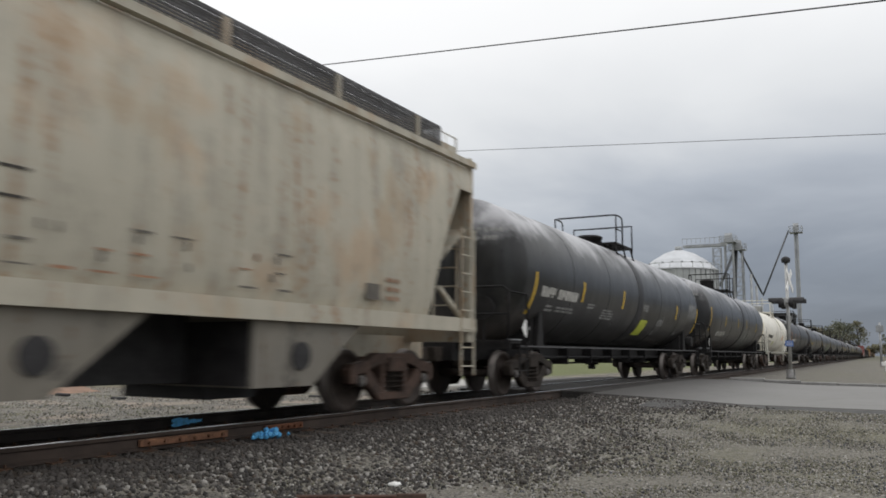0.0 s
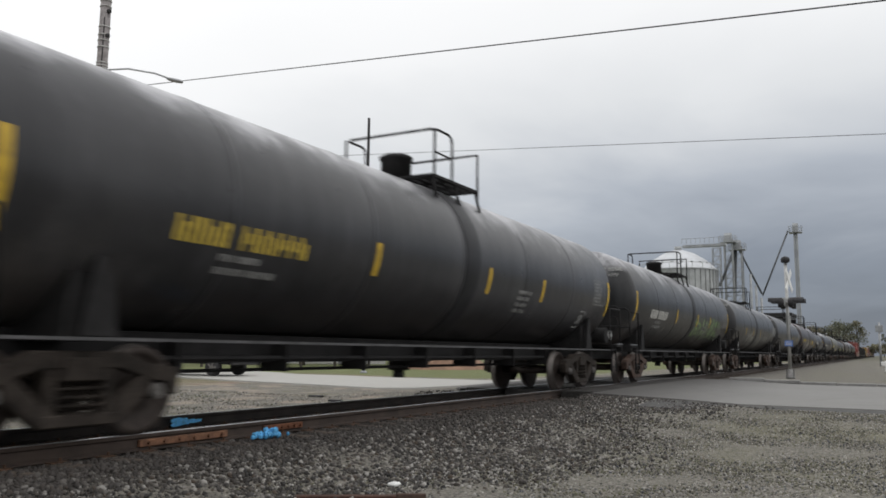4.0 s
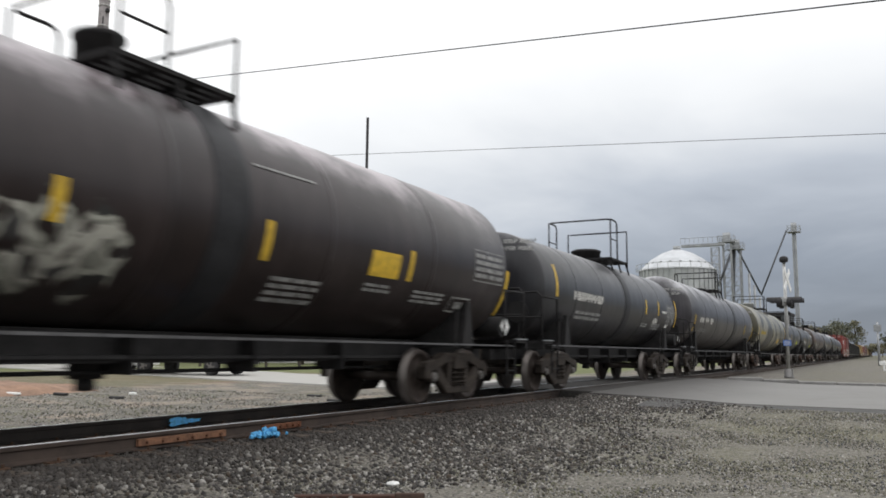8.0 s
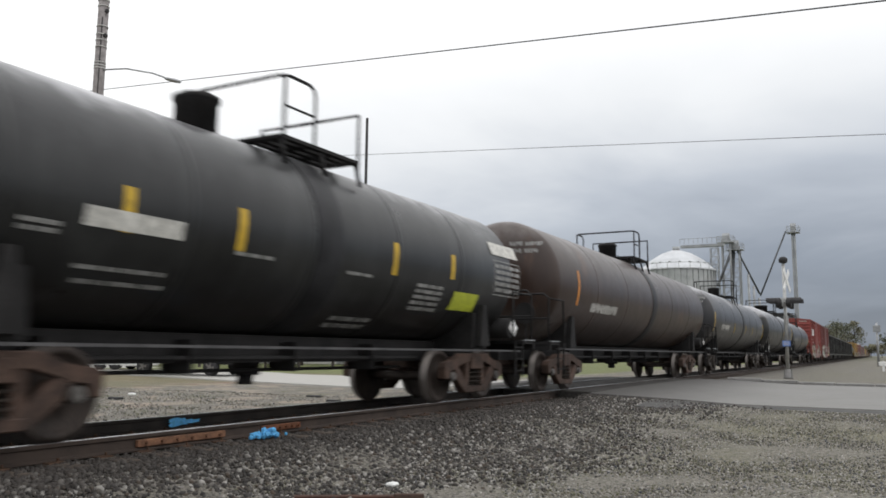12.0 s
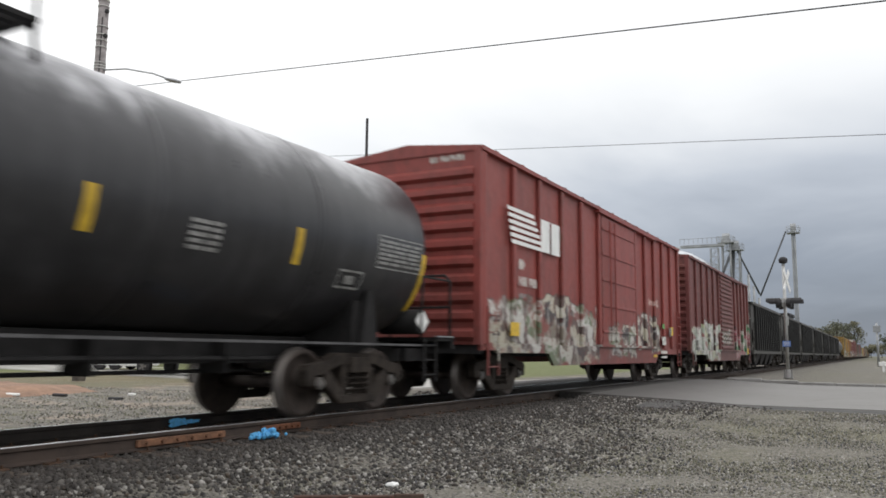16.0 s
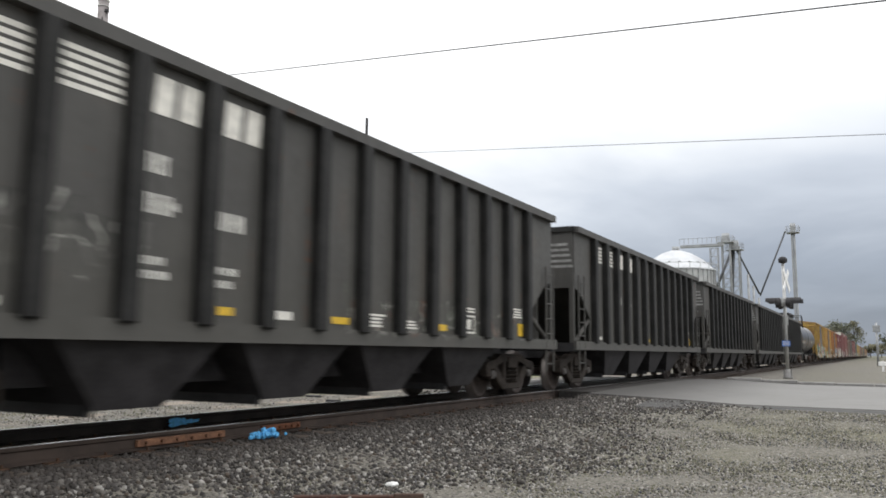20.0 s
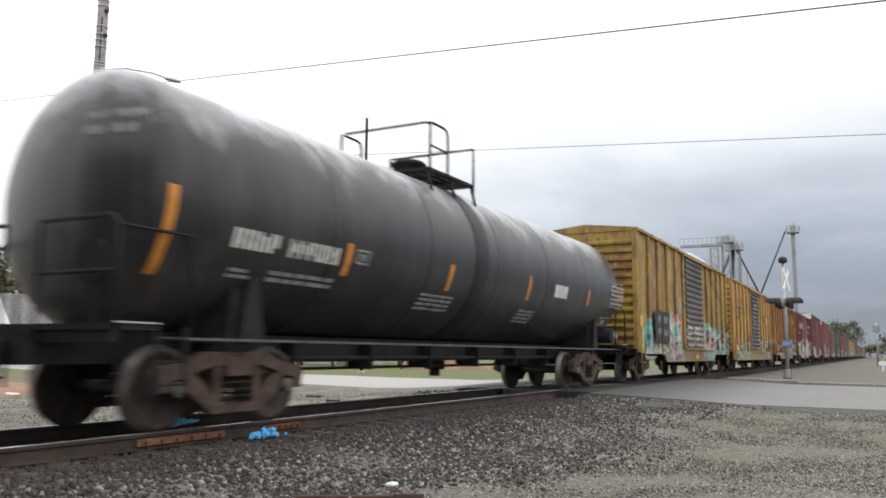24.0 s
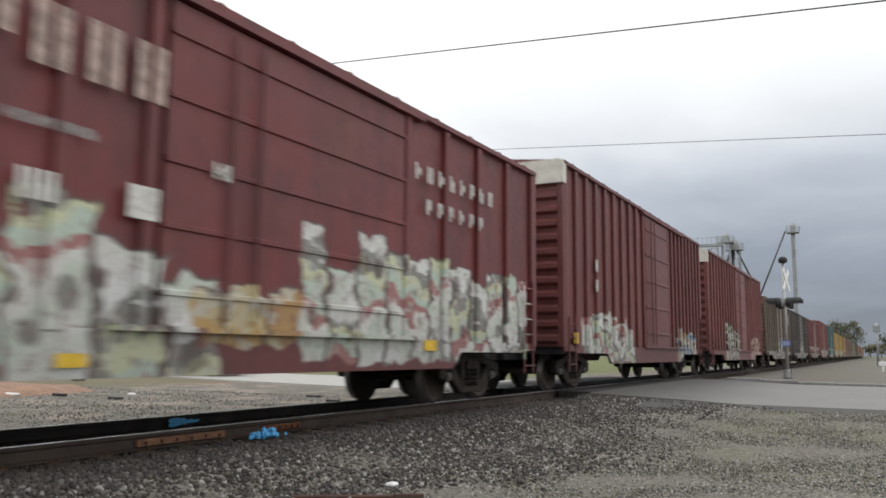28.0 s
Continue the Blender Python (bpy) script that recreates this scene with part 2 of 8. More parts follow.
    c = k.mix(k.math("MULTIPLY", k.math("MULTIPLY", high, tongue), 0.9), c, dust_sheen)
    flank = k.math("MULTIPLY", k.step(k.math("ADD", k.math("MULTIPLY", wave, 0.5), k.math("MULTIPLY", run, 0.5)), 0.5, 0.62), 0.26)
    c = k.mix(flank, c, tuple(x * 0.11 for x in dust_sheen))
    low = k.math("SUBTRACT", 1.0, k.step(k.math("ADD", p[2], run), 1.5, 2.4))
    c = k.mix(k.math("MULTIPLY", low, 0.5), c, (0.026, 0.0225, 0.021))
    ends = k.step(k.math("ADD", k.math("ABSOLUTE", p[1]), k.math("MULTIPLY", k.math("SUBTRACT", run, 0.5), 3.0)), 6.2, 8.0)
    spill = k.math("MULTIPLY", ends, k.math("SUBTRACT", 1.0, k.step(k.math("ADD", p[2], k.math("MULTIPLY", k.math("SUBTRACT", scuff, 0.5), 1.6)), 1.2, 2.1)))
    c = k.mix(k.math("MULTIPLY", spill, 0.6), c, (0.12, 0.108, 0.1))
    k.bump(k.math("ADD", fine, k.math("MULTIPLY", cloud, 4.0)), 0.2, 0.008)
    return k.done(c, k.math("ADD", k.math("MULTIPLY", scuff, 0.3), rough - 0.19), 0.0, 0.4)


IRON = plain("truck_iron", (0.038, 0.031, 0.026), 0.75, 0.1, 0.55, 5.0, 0.004)
RUST_IRON = plain("rusty_truck_iron", (0.07, 0.043, 0.032), 0.8, 0.1, 0.55, 4.0, 0.004)
WHEEL = plain("wheel_steel", (0.052, 0.04, 0.034), 0.65, 0.4, 0.4, 6.0)
TREAD = plain("polished_tread", (0.14, 0.125, 0.115), 0.45, 0.6, 0.2, 8.0)
CAP = plain("bearing_cap", (0.16, 0.15, 0.14), 0.5, 0.4, 0.4, 12.0)
EDGE = plain("worn_steel_edge", (0.085, 0.083, 0.085), 0.55, 0.2, 0.4, 3.0)
BLACK = plain("black_steel", (0.037, 0.036, 0.037), 0.6, 0.0, 0.35, 4.0)
GREY_STEEL = plain("galvanised_steel", (0.36, 0.37, 0.38), 0.5, 0.5, 0.2, 3.0)
YELLOW = plain("yellow_reflector", (0.62, 0.40, 0.03), 0.5, 0.0, 0.25, 9.0)
ORANGE = plain("orange_reflector", (0.62, 0.24, 0.035), 0.5, 0.0, 0.3, 9.0)
LIME = plain("lime_placard", (0.5, 0.55, 0.05), 0.5, 0.0, 0.2, 9.0)
LETTER = plain("weathered_white_letters", (0.55, 0.54, 0.50), 0.65, 0.0, 0.35, 12.0)
GREEN_SPRAY = plain("green_spray_paint", (0.10, 0.30, 0.09), 0.7, 0.0, 0.35, 9.0)
LETTER_W = plain("cream_white_letters", (0.70, 0.68, 0.62), 0.6, 0.0, 0.2, 10.0)
LETTER_Y = plain("yellow_letters", (0.50, 0.36, 0.05), 0.65, 0.0, 0.35, 12.0)
LETTER_DIM = plain("faded_letters", (0.25, 0.25, 0.24), 0.7, 0.0, 0.45, 12.0)
LETTER_K = plain("dark_letters", (0.05, 0.045, 0.04), 0.65, 0.0, 0.3, 12.0)
WHITE = plain("white_paint", (0.78, 0.78, 0.76), 0.5, 0.0, 0.08, 5.0)
SPRAY_BLUE = plain("blue_marking_paint", (0.11, 0.42, 0.76), 0.7, 0.0, 0.25, 22.0)


# ---- small mesh builders ----
def box(bm, x0, x1, y0, y1, z0, z1):
    vs = [bm.verts.new((x, y, z)) for x in (x0, x1) for y in (y0, y1) for z in (z0, z1)]
    for f in ((0, 1, 3, 2), (4, 6, 7, 5), (0, 4, 5, 1), (2, 3, 7, 6), (0, 2, 6, 4), (1, 5, 7, 3)):
        bm.faces.new([vs[i] for i in f])
    return vs


def rod(bm, a, b, r, n=6, r2=None):
    """A capped round bar from a to b."""
    a, b = Vector(a), Vector(b)
    d = (b - a).normalized()
    u = d.orthogonal().normalized()
    w = d.cross(u)
    rings = []
    for p, rr in ((a, r), (b, r if r2 is None else r2)):
        rings.append([bm.verts.new(p + (u * math.cos(2 * math.pi * i / n) + w * math.sin(2 * math.pi * i / n)) * rr) for i in range(n)])
    for i in range(n):
        f = bm.faces.new((rings[0][i], rings[0][(i + 1) % n], rings[1][(i + 1) % n], rings[1][i]))
        f.smooth = n > 6
    bm.faces.new(list(reversed(rings[0])))
    bm.faces.new(rings[1])


def tube(bm, pts, r, n=6):
    """A round bar bent along pts, one skin from end to end."""
    pts = [Vector(p) for p in pts]
    ways = [(b - a).normalized() for a, b in zip(pts, pts[1:])]
    u = ways[0].orthogonal().normalized()
    rings = []
    for i, p in enumerate(pts):
        d = ways[0] if i == 0 else ways[-1] if i == len(ways) else (ways[i - 1] + ways[i]).normalized()
        u = (u - d * u.dot(d)).normalized()
        w = d.cross(u)
        rings.append([bm.verts.new(p + (u * math.cos(2 * math.pi * k / n) + w * math.sin(2 * math.pi * k / n)) * r) for k in range(n)])
    for r0, r1 in zip(rings, rings[1:]):
        for k in range(n):
            bm.faces.new((r0[k], r0[(k + 1) % n], r1[(k + 1) % n], r1[k])).smooth = True
    bm.faces.new(list(reversed(rings[0])))
    bm.faces.new(rings[-1])


def lathe(bm, profile, axis="y", n=32, smooth=True):
    """Turns (along, radius) pairs about an axis through the origin."""
    rings = []
    for s, r in profile:
        ring = []
        for i in range(n):
            c, q = math.cos(2 * math.pi * i / n) * r, math.sin(2 * math.pi * i / n) * r
            ring.append(bm.verts.new({"y": (c, s, q), "x": (s, c, q), "z": (c, q, s)}[axis]))
        rings.append(ring)
    for r0, r1 in zip(rings, rings[1:]):
        for i in range(n):
            f = bm.faces.new((r0[i], r0[(i + 1) % n], r1[(i + 1) % n], r1[i]))
            f.smooth = smooth
    bm.faces.new(rings[0])
    bm.faces.new(list(reversed(rings[-1])))


def prism(bm, outline, x0, x1):
    """A side outline of (y, z) points, given thickness from x0 to x1."""
    a = [bm.verts.new((x0, y, z)) for y, z in outline]
    b = [bm.verts.new((x1, y, z)) for y, z in outline]
    n = len(outline)
    for i in range(n):
        bm.faces.new((a[i], a[(i + 1) % n], b[(i + 1) % n], b[i]))
    bm.faces.new(list(reversed(a)))
    bm.faces.new(b)


def profile(bm, outline, y0, y1):
    """A cross-section of (x, z) points, drawn out from y0 to y1."""
    a = [bm.verts.new((x, y0, z)) for x, z in outline]
    b = [bm.verts.new((x, y1, z)) for x, z in outline]
    n = len(outline)
    for i in range(n):
        bm.faces.new((a[i], a[(i + 1) % n], b[(i + 1) % n], b[i]))
    bm.faces.new(list(reversed(a)))
    bm.faces.new(b)


def to_mesh(name, bm, material, bevel=0.0):
    if bevel:
        bmesh.ops.bevel(bm, geom=bm.edges[:], offset=bevel, segments=1, affect="EDGES", clamp_overlap=True)
    bmesh.ops.recalc_face_normals(bm, faces=bm.faces[:])
    me = bpy.data.meshes.new(name)
    bm.to_mesh(me)
    bm.free()
    me.materials.append(material)
    return me


def part(name, bm, material, parent, label="", bevel=0.0, at=None):
    """Links a bmesh, or a mesh made before, as one part of a thing."""
    me = bm if isinstance(bm, bpy.types.Mesh) else to_mesh(name, bm, material, bevel)
    ob = new(name, me)
    ob.parent = parent
    if at is not None:
        ob.matrix_basis = at
    if label:
        ob["label"] = label
    return ob


def thing(name, label, category, group="", kind="", at=None):
    ob = new(name)
    ob.empty_display_size = 0.3
    if at is not None:
        ob.matrix_basis = at
    return tagged(ob, label, category, group, kind)


def solid(name, bm, material, label="", category="", group="", kind="", bevel=0.0):
    return tagged(new(name, to_mesh(name, bm, material, bevel)), label, category, group, kind)


KEPT = {}


def kept(key, build):
    """A mesh built once and shared by all alike parts."""
    if key not in KEPT:
        KEPT[key] = build()
    return KEPT[key]


# ---- ground heights ----
ROAD_NEAR, ROAD_FAR = 17.9, 31.0


def smooth(a, b, v):
    t = min(1.0, max(0.0, (v - a) / (b - a)))
    return t * t * (3 - 2 * t)


def road_height(x):
    return -0.02 - 0.13 * smooth(1.5, 6.0, x) - 0.28 * smooth(1.5, 7.0, -x)


def ground_height(x, y):
    right = -0.46 + 0.26 * smooth(11.0, 17.0, y) + 0.02 * math.sin(x * 1.3 + y * 0.7)
    left = -0.30 + 0.03 * math.sin(x * 0.5 + y * 0.31)
    z = left if x < 0 else right
    bed = 1 - smooth(1.35, 2.9, abs(x))
    z = z + (-0.20 - z) * bed
    road = smooth(ROAD_NEAR - 1.4, ROAD_NEAR, y) * (1 - smooth(ROAD_FAR, ROAD_FAR + 1.2, y))
    return z + (min(z, road_height(x) - 0.07) - z) * 1.0 * road if abs(x) < 1.6 else z + (road_height(x) - 0.06 - z) * road


# ---- ground, road and track ----
def ground_material():
    k = Nodes("gravel_ground")
    pos = k.tc.outputs["Object"]
    p = k.xyz(pos)
    big, mid, fine = k.noise(pos, 0.22, 4.0, 0.6), k.noise(pos, 1.7, 4.0, 0.6), k.noise(pos, 28.0, 3.0, 0.7)
    grit = k.voronoi(pos, 38.0, "F1", "Color")
    g = k.mix(k.xyz(grit)[0], (0.055, 0.051, 0.044), (0.25, 0.232, 0.195))
    g = k.mix(k.math("MULTIPLY", k.step(mid, 0.4, 0.7), 0.4), g, (0.17, 0.162, 0.13))
    # thin weeds and moss on the lot
    weeds = k.math("MULTIPLY", k.step(k.math("ADD", k.math("MULTIPLY", big, 0.6), k.math("MULTIPLY", fine, 0.4)), 0.5, 0.62), k.step(p[0], 2.8, 4.2))
    g = k.mix(k.math("MULTIPLY", weeds, 0.55), g, (0.15, 0.145, 0.07))
    # oily dark bed under the track
    bed = k.math("SUBTRACT", 1.0, k.step(k.math("ADD", k.math("ABSOLUTE", p[0]), k.math("MULTIPLY", mid, 0.8)), 1.5, 3.0))
    g = k.mix(k.math("MULTIPLY", bed, 0.75), g, (0.055, 0.048, 0.042))
    # red earth and grass on the far side of the track
    red = k.math("MULTIPLY", k.step(k.math("ADD", big, k.math("MULTIPLY", mid, 0.3)), 0.55, 0.75), k.math("SUBTRACT", 1.0, k.step(p[0], -14.5, -11.5)))
    g = k.mix(k.math("MULTIPLY", red, 0.55), g, (0.26, 0.13, 0.075))
    yard = k.math("SUBTRACT", 1.0, k.step(p[0], -3.6, -2.6))
    blot = k.noise(pos, 0.9, 6.0, 0.68)
    g = k.mix(k.math("MULTIPLY", yard, k.math("MULTIPLY", k.step(blot, 0.5, 0.6), 0.75)), g, k.mix(fine, (0.27, 0.215, 0.165), (0.36, 0.30, 0.24)))
    g = k.mix(k.math("MULTIPLY", yard, k.math("MULTIPLY", k.math("SUBTRACT", 1.0, k.step(blot, 0.36, 0.44)), 0.7)), g, k.mix(fine, (0.085, 0.085, 0.045), (0.16, 0.15, 0.075)))
    grass = k.math("MULTIPLY", k.math("SUBTRACT", 1.0, k.step(k.math("ADD", p[0], k.math("MULTIPLY", mid, 2.0)), -32.0, -30.0)), 1.0)
    verge = k.math("MULTIPLY", k.math("SUBTRACT", 1.0, k.step(k.math("ADD", p[0], k.math("MULTIPLY", mid, 5.0)), -13.5, -10.0)), k.step(p[1], 15.0, 17.5))
    g = k.mix(k.math("MULTIPLY", verge, 0.7), g, k.mix(mid, (0.16, 0.125, 0.07), (0.10, 0.115, 0.045)))
    beyond = k.math("MULTIPLY", k.step(k.math("ADD", p[1], k.math("MULTIPLY", mid, 3.0)), 33.5, 35.0), k.math("SUBTRACT", 1.0, k.step(p[0], -8.0, -6.0)))
    g = k.mix(k.math("MAXIMUM", grass, beyond), g, k.mix(mid, (0.085, 0.115, 0.035), (0.18, 0.18, 0.075)))
    far = k.step(p[1], 150.0, 260.0)
    g = k.mix(k.math("MULTIPLY", far, 0.7), g, (0.10, 0.10, 0.06))
    k.bump(k.math("ADD", fine, k.xyz(grit)[1]), 0.7, 0.02)
    return k.done(g, 0.95)


def axis_steps(lo, hi, parts_):
    """Grid lines, fine near the middle."""
    out = []
    for a, b, d in parts_:
        out += list(np.arange(a, b, d))
    return [lo] + out + [hi]


def build_ground():
    xs = axis_steps(-3000, 3000, ((-600, -100, 100), (-100, -30, 10), (-30, -4, 1.5), (-4, 9, 0.3), (9, 40, 2), (40, 100, 15), (100, 700, 100)))
    ys = axis_steps(-1500, 4500, ((-300, -30, 60), (-30, 0, 6), (0, 36, 0.4), (36, 120, 6), (120, 400, 25), (400, 1600, 150)))
    verts = [(x, y, ground_height(x, y) + (noise.noise((x * 1.1, y * 1.1, 0)) * 0.03 if abs(x) > 1.6 and abs(x) < 30 and y < 60 else 0)) for y in ys for x in xs]
    n = len(xs)
    faces = [(j * n + i, j * n + i + 1, (j + 1) * n + i + 1, (j + 1) * n + i) for j in range(len(ys) - 1) for i in range(n - 1)]
    me = bpy.data.meshes.new("ground")
    me.from_pydata(verts, [], faces)
    me.polygons.foreach_set("use_smooth", [True] * len(faces))
    me.materials.append(ground_material())
    tagged(new("ground", me), "grey gravel ground with thin weeds and dark ballast", "ground", kind="structure")


build_ground()


def road_material(name, pale):
    k = Nodes(name)
    pos = k.tc.outputs["Object"]
    p = k.xyz(pos)
    a, b, f = k.noise(pos, 0.35, 4.0), k.noise(pos, 2.4, 4.0), k.noise(pos, 40.0, 2.0)
    c = k.mix(a, (0.165, 0.161, 0.152), (0.25, 0.243, 0.23))
    c = k.mix(k.math("MULTIPLY", k.step(b, 0.5, 0.75), 0.35), c, (0.12, 0.116, 0.108))
    c = k.mix(k.math("MULTIPLY", f, 0.25), c, (0.15, 0.15, 0.14))
    # tar and grease beside the rails
    oil = k.math("SUBTRACT", 1.0, k.step(k.math("ADD", k.math("ABSOLUTE", p[0]), k.math("MULTIPLY", b, 1.3)), 2.6, 6.0))
    c = k.mix(k.math("MULTIPLY", oil, 0.85), c, (0.05, 0.046, 0.042))
    if pale:
        c = k.mix(k.math("MULTIPLY", k.math("SUBTRACT", 1.0, k.step(p[0], -3.6, -2.4)), 0.85), c, k.mix(b, (0.34, 0.33, 0.30), (0.46, 0.45, 0.42)))
    k.bump(f, 0.3, 0.004)
    return k.done(c, 0.8)


def build_road():
    bm = bmesh.new()
    xs = [-110, -80, -40, -25, -20, -16, -12, -9, -7, -5.5, -4.5, -4, -3.5, -3, -2.5, -2, -1.7]
    def near_edge(x):
        return ROAD_NEAR + (3.6 * smooth(1.6, 3.6, -x) + 2.0 * smooth(2.5, 14.0, -x) + 0.22 * max(0.0, -x - 12.0) if x < 0 else 0.0)

    def far_edge(x):
        return ROAD_FAR + (0.3 * max(0.0, -x - 12.0) if x < 0 else 0.0)

    for name, xs in (("road", xs), ("road", [1.7, 2.3, 3, 4, 5, 6, 8, 12, 20, 40, 120])):
        bm = bmesh.new()
        rows = []
        for x in xs:
            wob = 0.12 * math.sin(x * 2.1) + 0.1 * math.sin(x * 0.9 + 1)
            z = road_height(x)
            rows.append([bm.verts.new((x, y, zz)) for y, zz in ((near_edge(x) + wob, z - 0.3), (near_edge(x) + 0.05 + wob, z - 0.01), (near_edge(x) * 0.65 + far_edge(x) * 0.35, z + 0.02), (near_edge(x) * 0.3 + far_edge(x) * 0.7, z + 0.02), (far_edge(x), z), (far_edge(x), z - 0.3))])
        for a, b in zip(rows, rows[1:]):
            for i in range(5):
                bm.faces.new((a[i], a[i + 1], b[i + 1], b[i]))
        solid(name, bm, road_material("pale_road_concrete" if xs[0] < 0 else "worn_road_concrete", xs[0] < 0), "pale worn road surface up to the level crossing", "road", kind="structure")
    # asphalt apron between the lot and the road
    bm = bmesh.new()
    for x in range(0, 22):
        x0, x1 = 3.2 + x * 1.0, 4.2 + x * 1.0
        w0, w1 = 0.25 * math.sin(x * 1.7), 0.25 * math.sin(x * 1.7 + 1.7)
        v = [bm.verts.new(c) for c in ((x0, ROAD_NEAR - 1.5 - 0.05 * x + w0, road_height(x0) - 0.115), (x1, ROAD_NEAR - 1.55 - 0.05 * x + w1, road_height(x1) - 0.115),
                                       (x1, ROAD_NEAR + 0.3, road_height(x1) - 0.022), (x0, ROAD_NEAR + 0.3, road_height(x0) - 0.022))]
        bm.faces.new(v)
    bmesh.ops.remove_doubles(bm, verts=bm.verts[:], dist=0.001)
    solid("road_shoulder", bm, plain("dark_asphalt", (0.075, 0.073, 0.07), 0.9, 0.0, 0.35, 3.0, 0.01), "dark asphalt shoulder along the road", "road", kind="structure")
    # crossing panels between and beside the rails
    k = plain("crossing_rubber", (0.05, 0.047, 0.044), 0.85, 0.0, 0.35, 2.0, 0.006)
    cross = thing("crossing_deck", "dark worn crossing panels set between the rails", "crossing", kind="structure")
    for i in range(6):
        y0 = ROAD_NEAR + 0.4 + i * 2.05
        for x0, x1 in ((-0.62, 0.62), (0.86, 1.68), (-1.68, -0.86)):
            bm = bmesh.new()
            box(bm, x0, x1, y0, y0 + 2.02, -0.2, -0.012)
            part("panel", bm, k, cross, bevel=0.012)
    # concrete kerb with a dark gutter on the far side of the road
    kerb = plain("kerb_concrete", (0.27, 0.263, 0.25), 0.85, 0.0, 0.2, 3.0, 0.006)
    row = thing("kerb", "low pale concrete kerb along the road", "kerb", kind="structure")
    for i in range(26):
        x0 = 2.6 + i * 1.22
        bm = bmesh.new()
        z = road_height(x0)
        box(bm, x0, x0 + 1.2, ROAD_FAR + 0.55, ROAD_FAR + 0.85, z - 0.3, z + 0.07)
        part("kerb_stone", bm, kerb, row, bevel=0.02)
    bm = bmesh.new()
    for i in range(16):
        x0 = 1.9 + i * 2
        v = [bm.verts.new(c) for c in ((x0, ROAD_FAR - 0.12, road_height(x0) + 0.004), (x0 + 2, ROAD_FAR - 0.12, road_height(x0 + 2) + 0.004),
                                       (x0 + 2, ROAD_FAR + 0.55, road_height(x0 + 2) - 0.05), (x0, ROAD_FAR + 0.55, road_height(x0) - 0.05))]
        bm.faces.new(v)
    solid("gutter", bm, plain("wet_gutter", (0.035, 0.034, 0.032), 0.8, 0.0, 0.3, 3.0), "dark wet gutter beside the kerb", "gutter", kind="structure")


build_road()


def rail_material(name, web):
    """Rolled rail: rusty web, polished head."""
    k = Nodes(name)
    pos = k.tc.outputs["Object"]
    p = k.xyz(pos)
    a = k.noise(pos, 3.0, 4.0)
    band = k.math("ABSOLUTE", k.math("SUBTRACT", k.math("ABSOLUTE", p[0]), 0.76))
    head = k.math("MULTIPLY", k.step(p[2], -0.012, -0.004), k.math("SUBTRACT", 1.0, k.step(band, 0.018, 0.026)))
    c = k.mix(k.step(a, 0.35, 0.7), web, tuple(x * 1.7 for x in web))
    return k.done(k.mix(head, c, (0.78, 0.78, 0.8)), k.math("SUBTRACT", 0.85, k.math("MULTIPLY", head, 0.63)), k.math("MULTIPLY", head, 0.9))


RAIL_SECTION = ((-0.070, -0.172), (0.070, -0.172), (0.070, -0.160), (0.014, -0.140), (0.009, -0.055), (0.034, -0.040), (0.036, -0.010), (0.028, 0.0), (-0.028, 0.0),
                (-0.036, -0.010), (-0.034, -0.040), (-0.009, -0.055), (-0.014, -0.140), (-0.070, -0.160))


def build_rail(x, web):
    bm = bmesh.new()
    rings = []
    for y in (-120, 0, 12, 40, 120, 1200):
        rings.append([bm.verts.new((x + a, y, z)) for a, z in RAIL_SECTION])
    n = len(RAIL_SECTION)
    for r0, r1 in zip(rings, rings[1:]):
        for i in range(n):
            bm.faces.new((r0[i], r0[(i + 1) % n], r1[(i + 1) % n], r1[i]))
    return solid("rail", bm, rail_material("rail_steel", web), "steel rail with a dark rusty web and polished head", "rail", "rails of the track", "structure")


build_rail(0.753, (0.032, 0.022, 0.017))
build_rail(-0.753, (0.02, 0.016, 0.014))


def build_ties():
    """Sleepers with spikes and plates, in reach of the camera each a part."""
    wood = plain("creosoted_wood", (0.075, 0.058, 0.045), 0.9, 0.0, 0.45, 7.0, 0.01)
    bed = thing("sleepers", "dark creosoted wooden sleepers under the rails", "sleepers", kind="structure")
    plate = plain("tie_plate", (0.09, 0.05, 0.03), 0.8, 0.3, 0.4, 8.0)

    def one(i):
        bm = bmesh.new()
        box(bm, -1.3, 1.3 + 0.03 * math.sin(i * 2.3), -0.11, 0.11, -0.36, -0.176)
        return to_mesh("sleeper", bm, wood, 0.012)

    def plates():
        bm = bmesh.new()
        for x in (-0.753, 0.753):
            box(bm, x - 0.17, x + 0.17, -0.09, 0.09, -0.178, -0.165)
            for dx in (-0.1, 0.1):
                rod(bm, (x + dx, 0.05, -0.17), (x + dx, 0.05, -0.135), 0.014, 5)
        return to_mesh("tie_plate", bm, plate)

    for i in range(46):
        y = 1.2 + i * 0.53
        if ROAD_NEAR < y < ROAD_FAR:
            continue
        s = part("sleeper", kept(("tie", i % 5), lambda: one(i)), None, bed, at=pose(0, y, 0, 0, 0, 0.6 * math.sin(i * 1.9)))
        part("tie_plate", kept("plates", plates), None, s)
    bm = bmesh.new()
    for i in range(330):
        y = ROAD_FAR + 0.3 + i * 0.55
        box(bm, -1.3, 1.3, y - 0.11, y + 0.11, -0.3, -0.176)
    rest = part("sleeper", bm, wood, bed)
    tagged(rest, kind="stuff")


build_ties()
rail_marks = thing("joint_bars", "rusty joint bar bolted to the near rail", "joint bar")
rusty = plain("rusty_joint_bar", (0.19, 0.095, 0.055), 0.85, 0.2, 0.45, 9.0, 0.003)


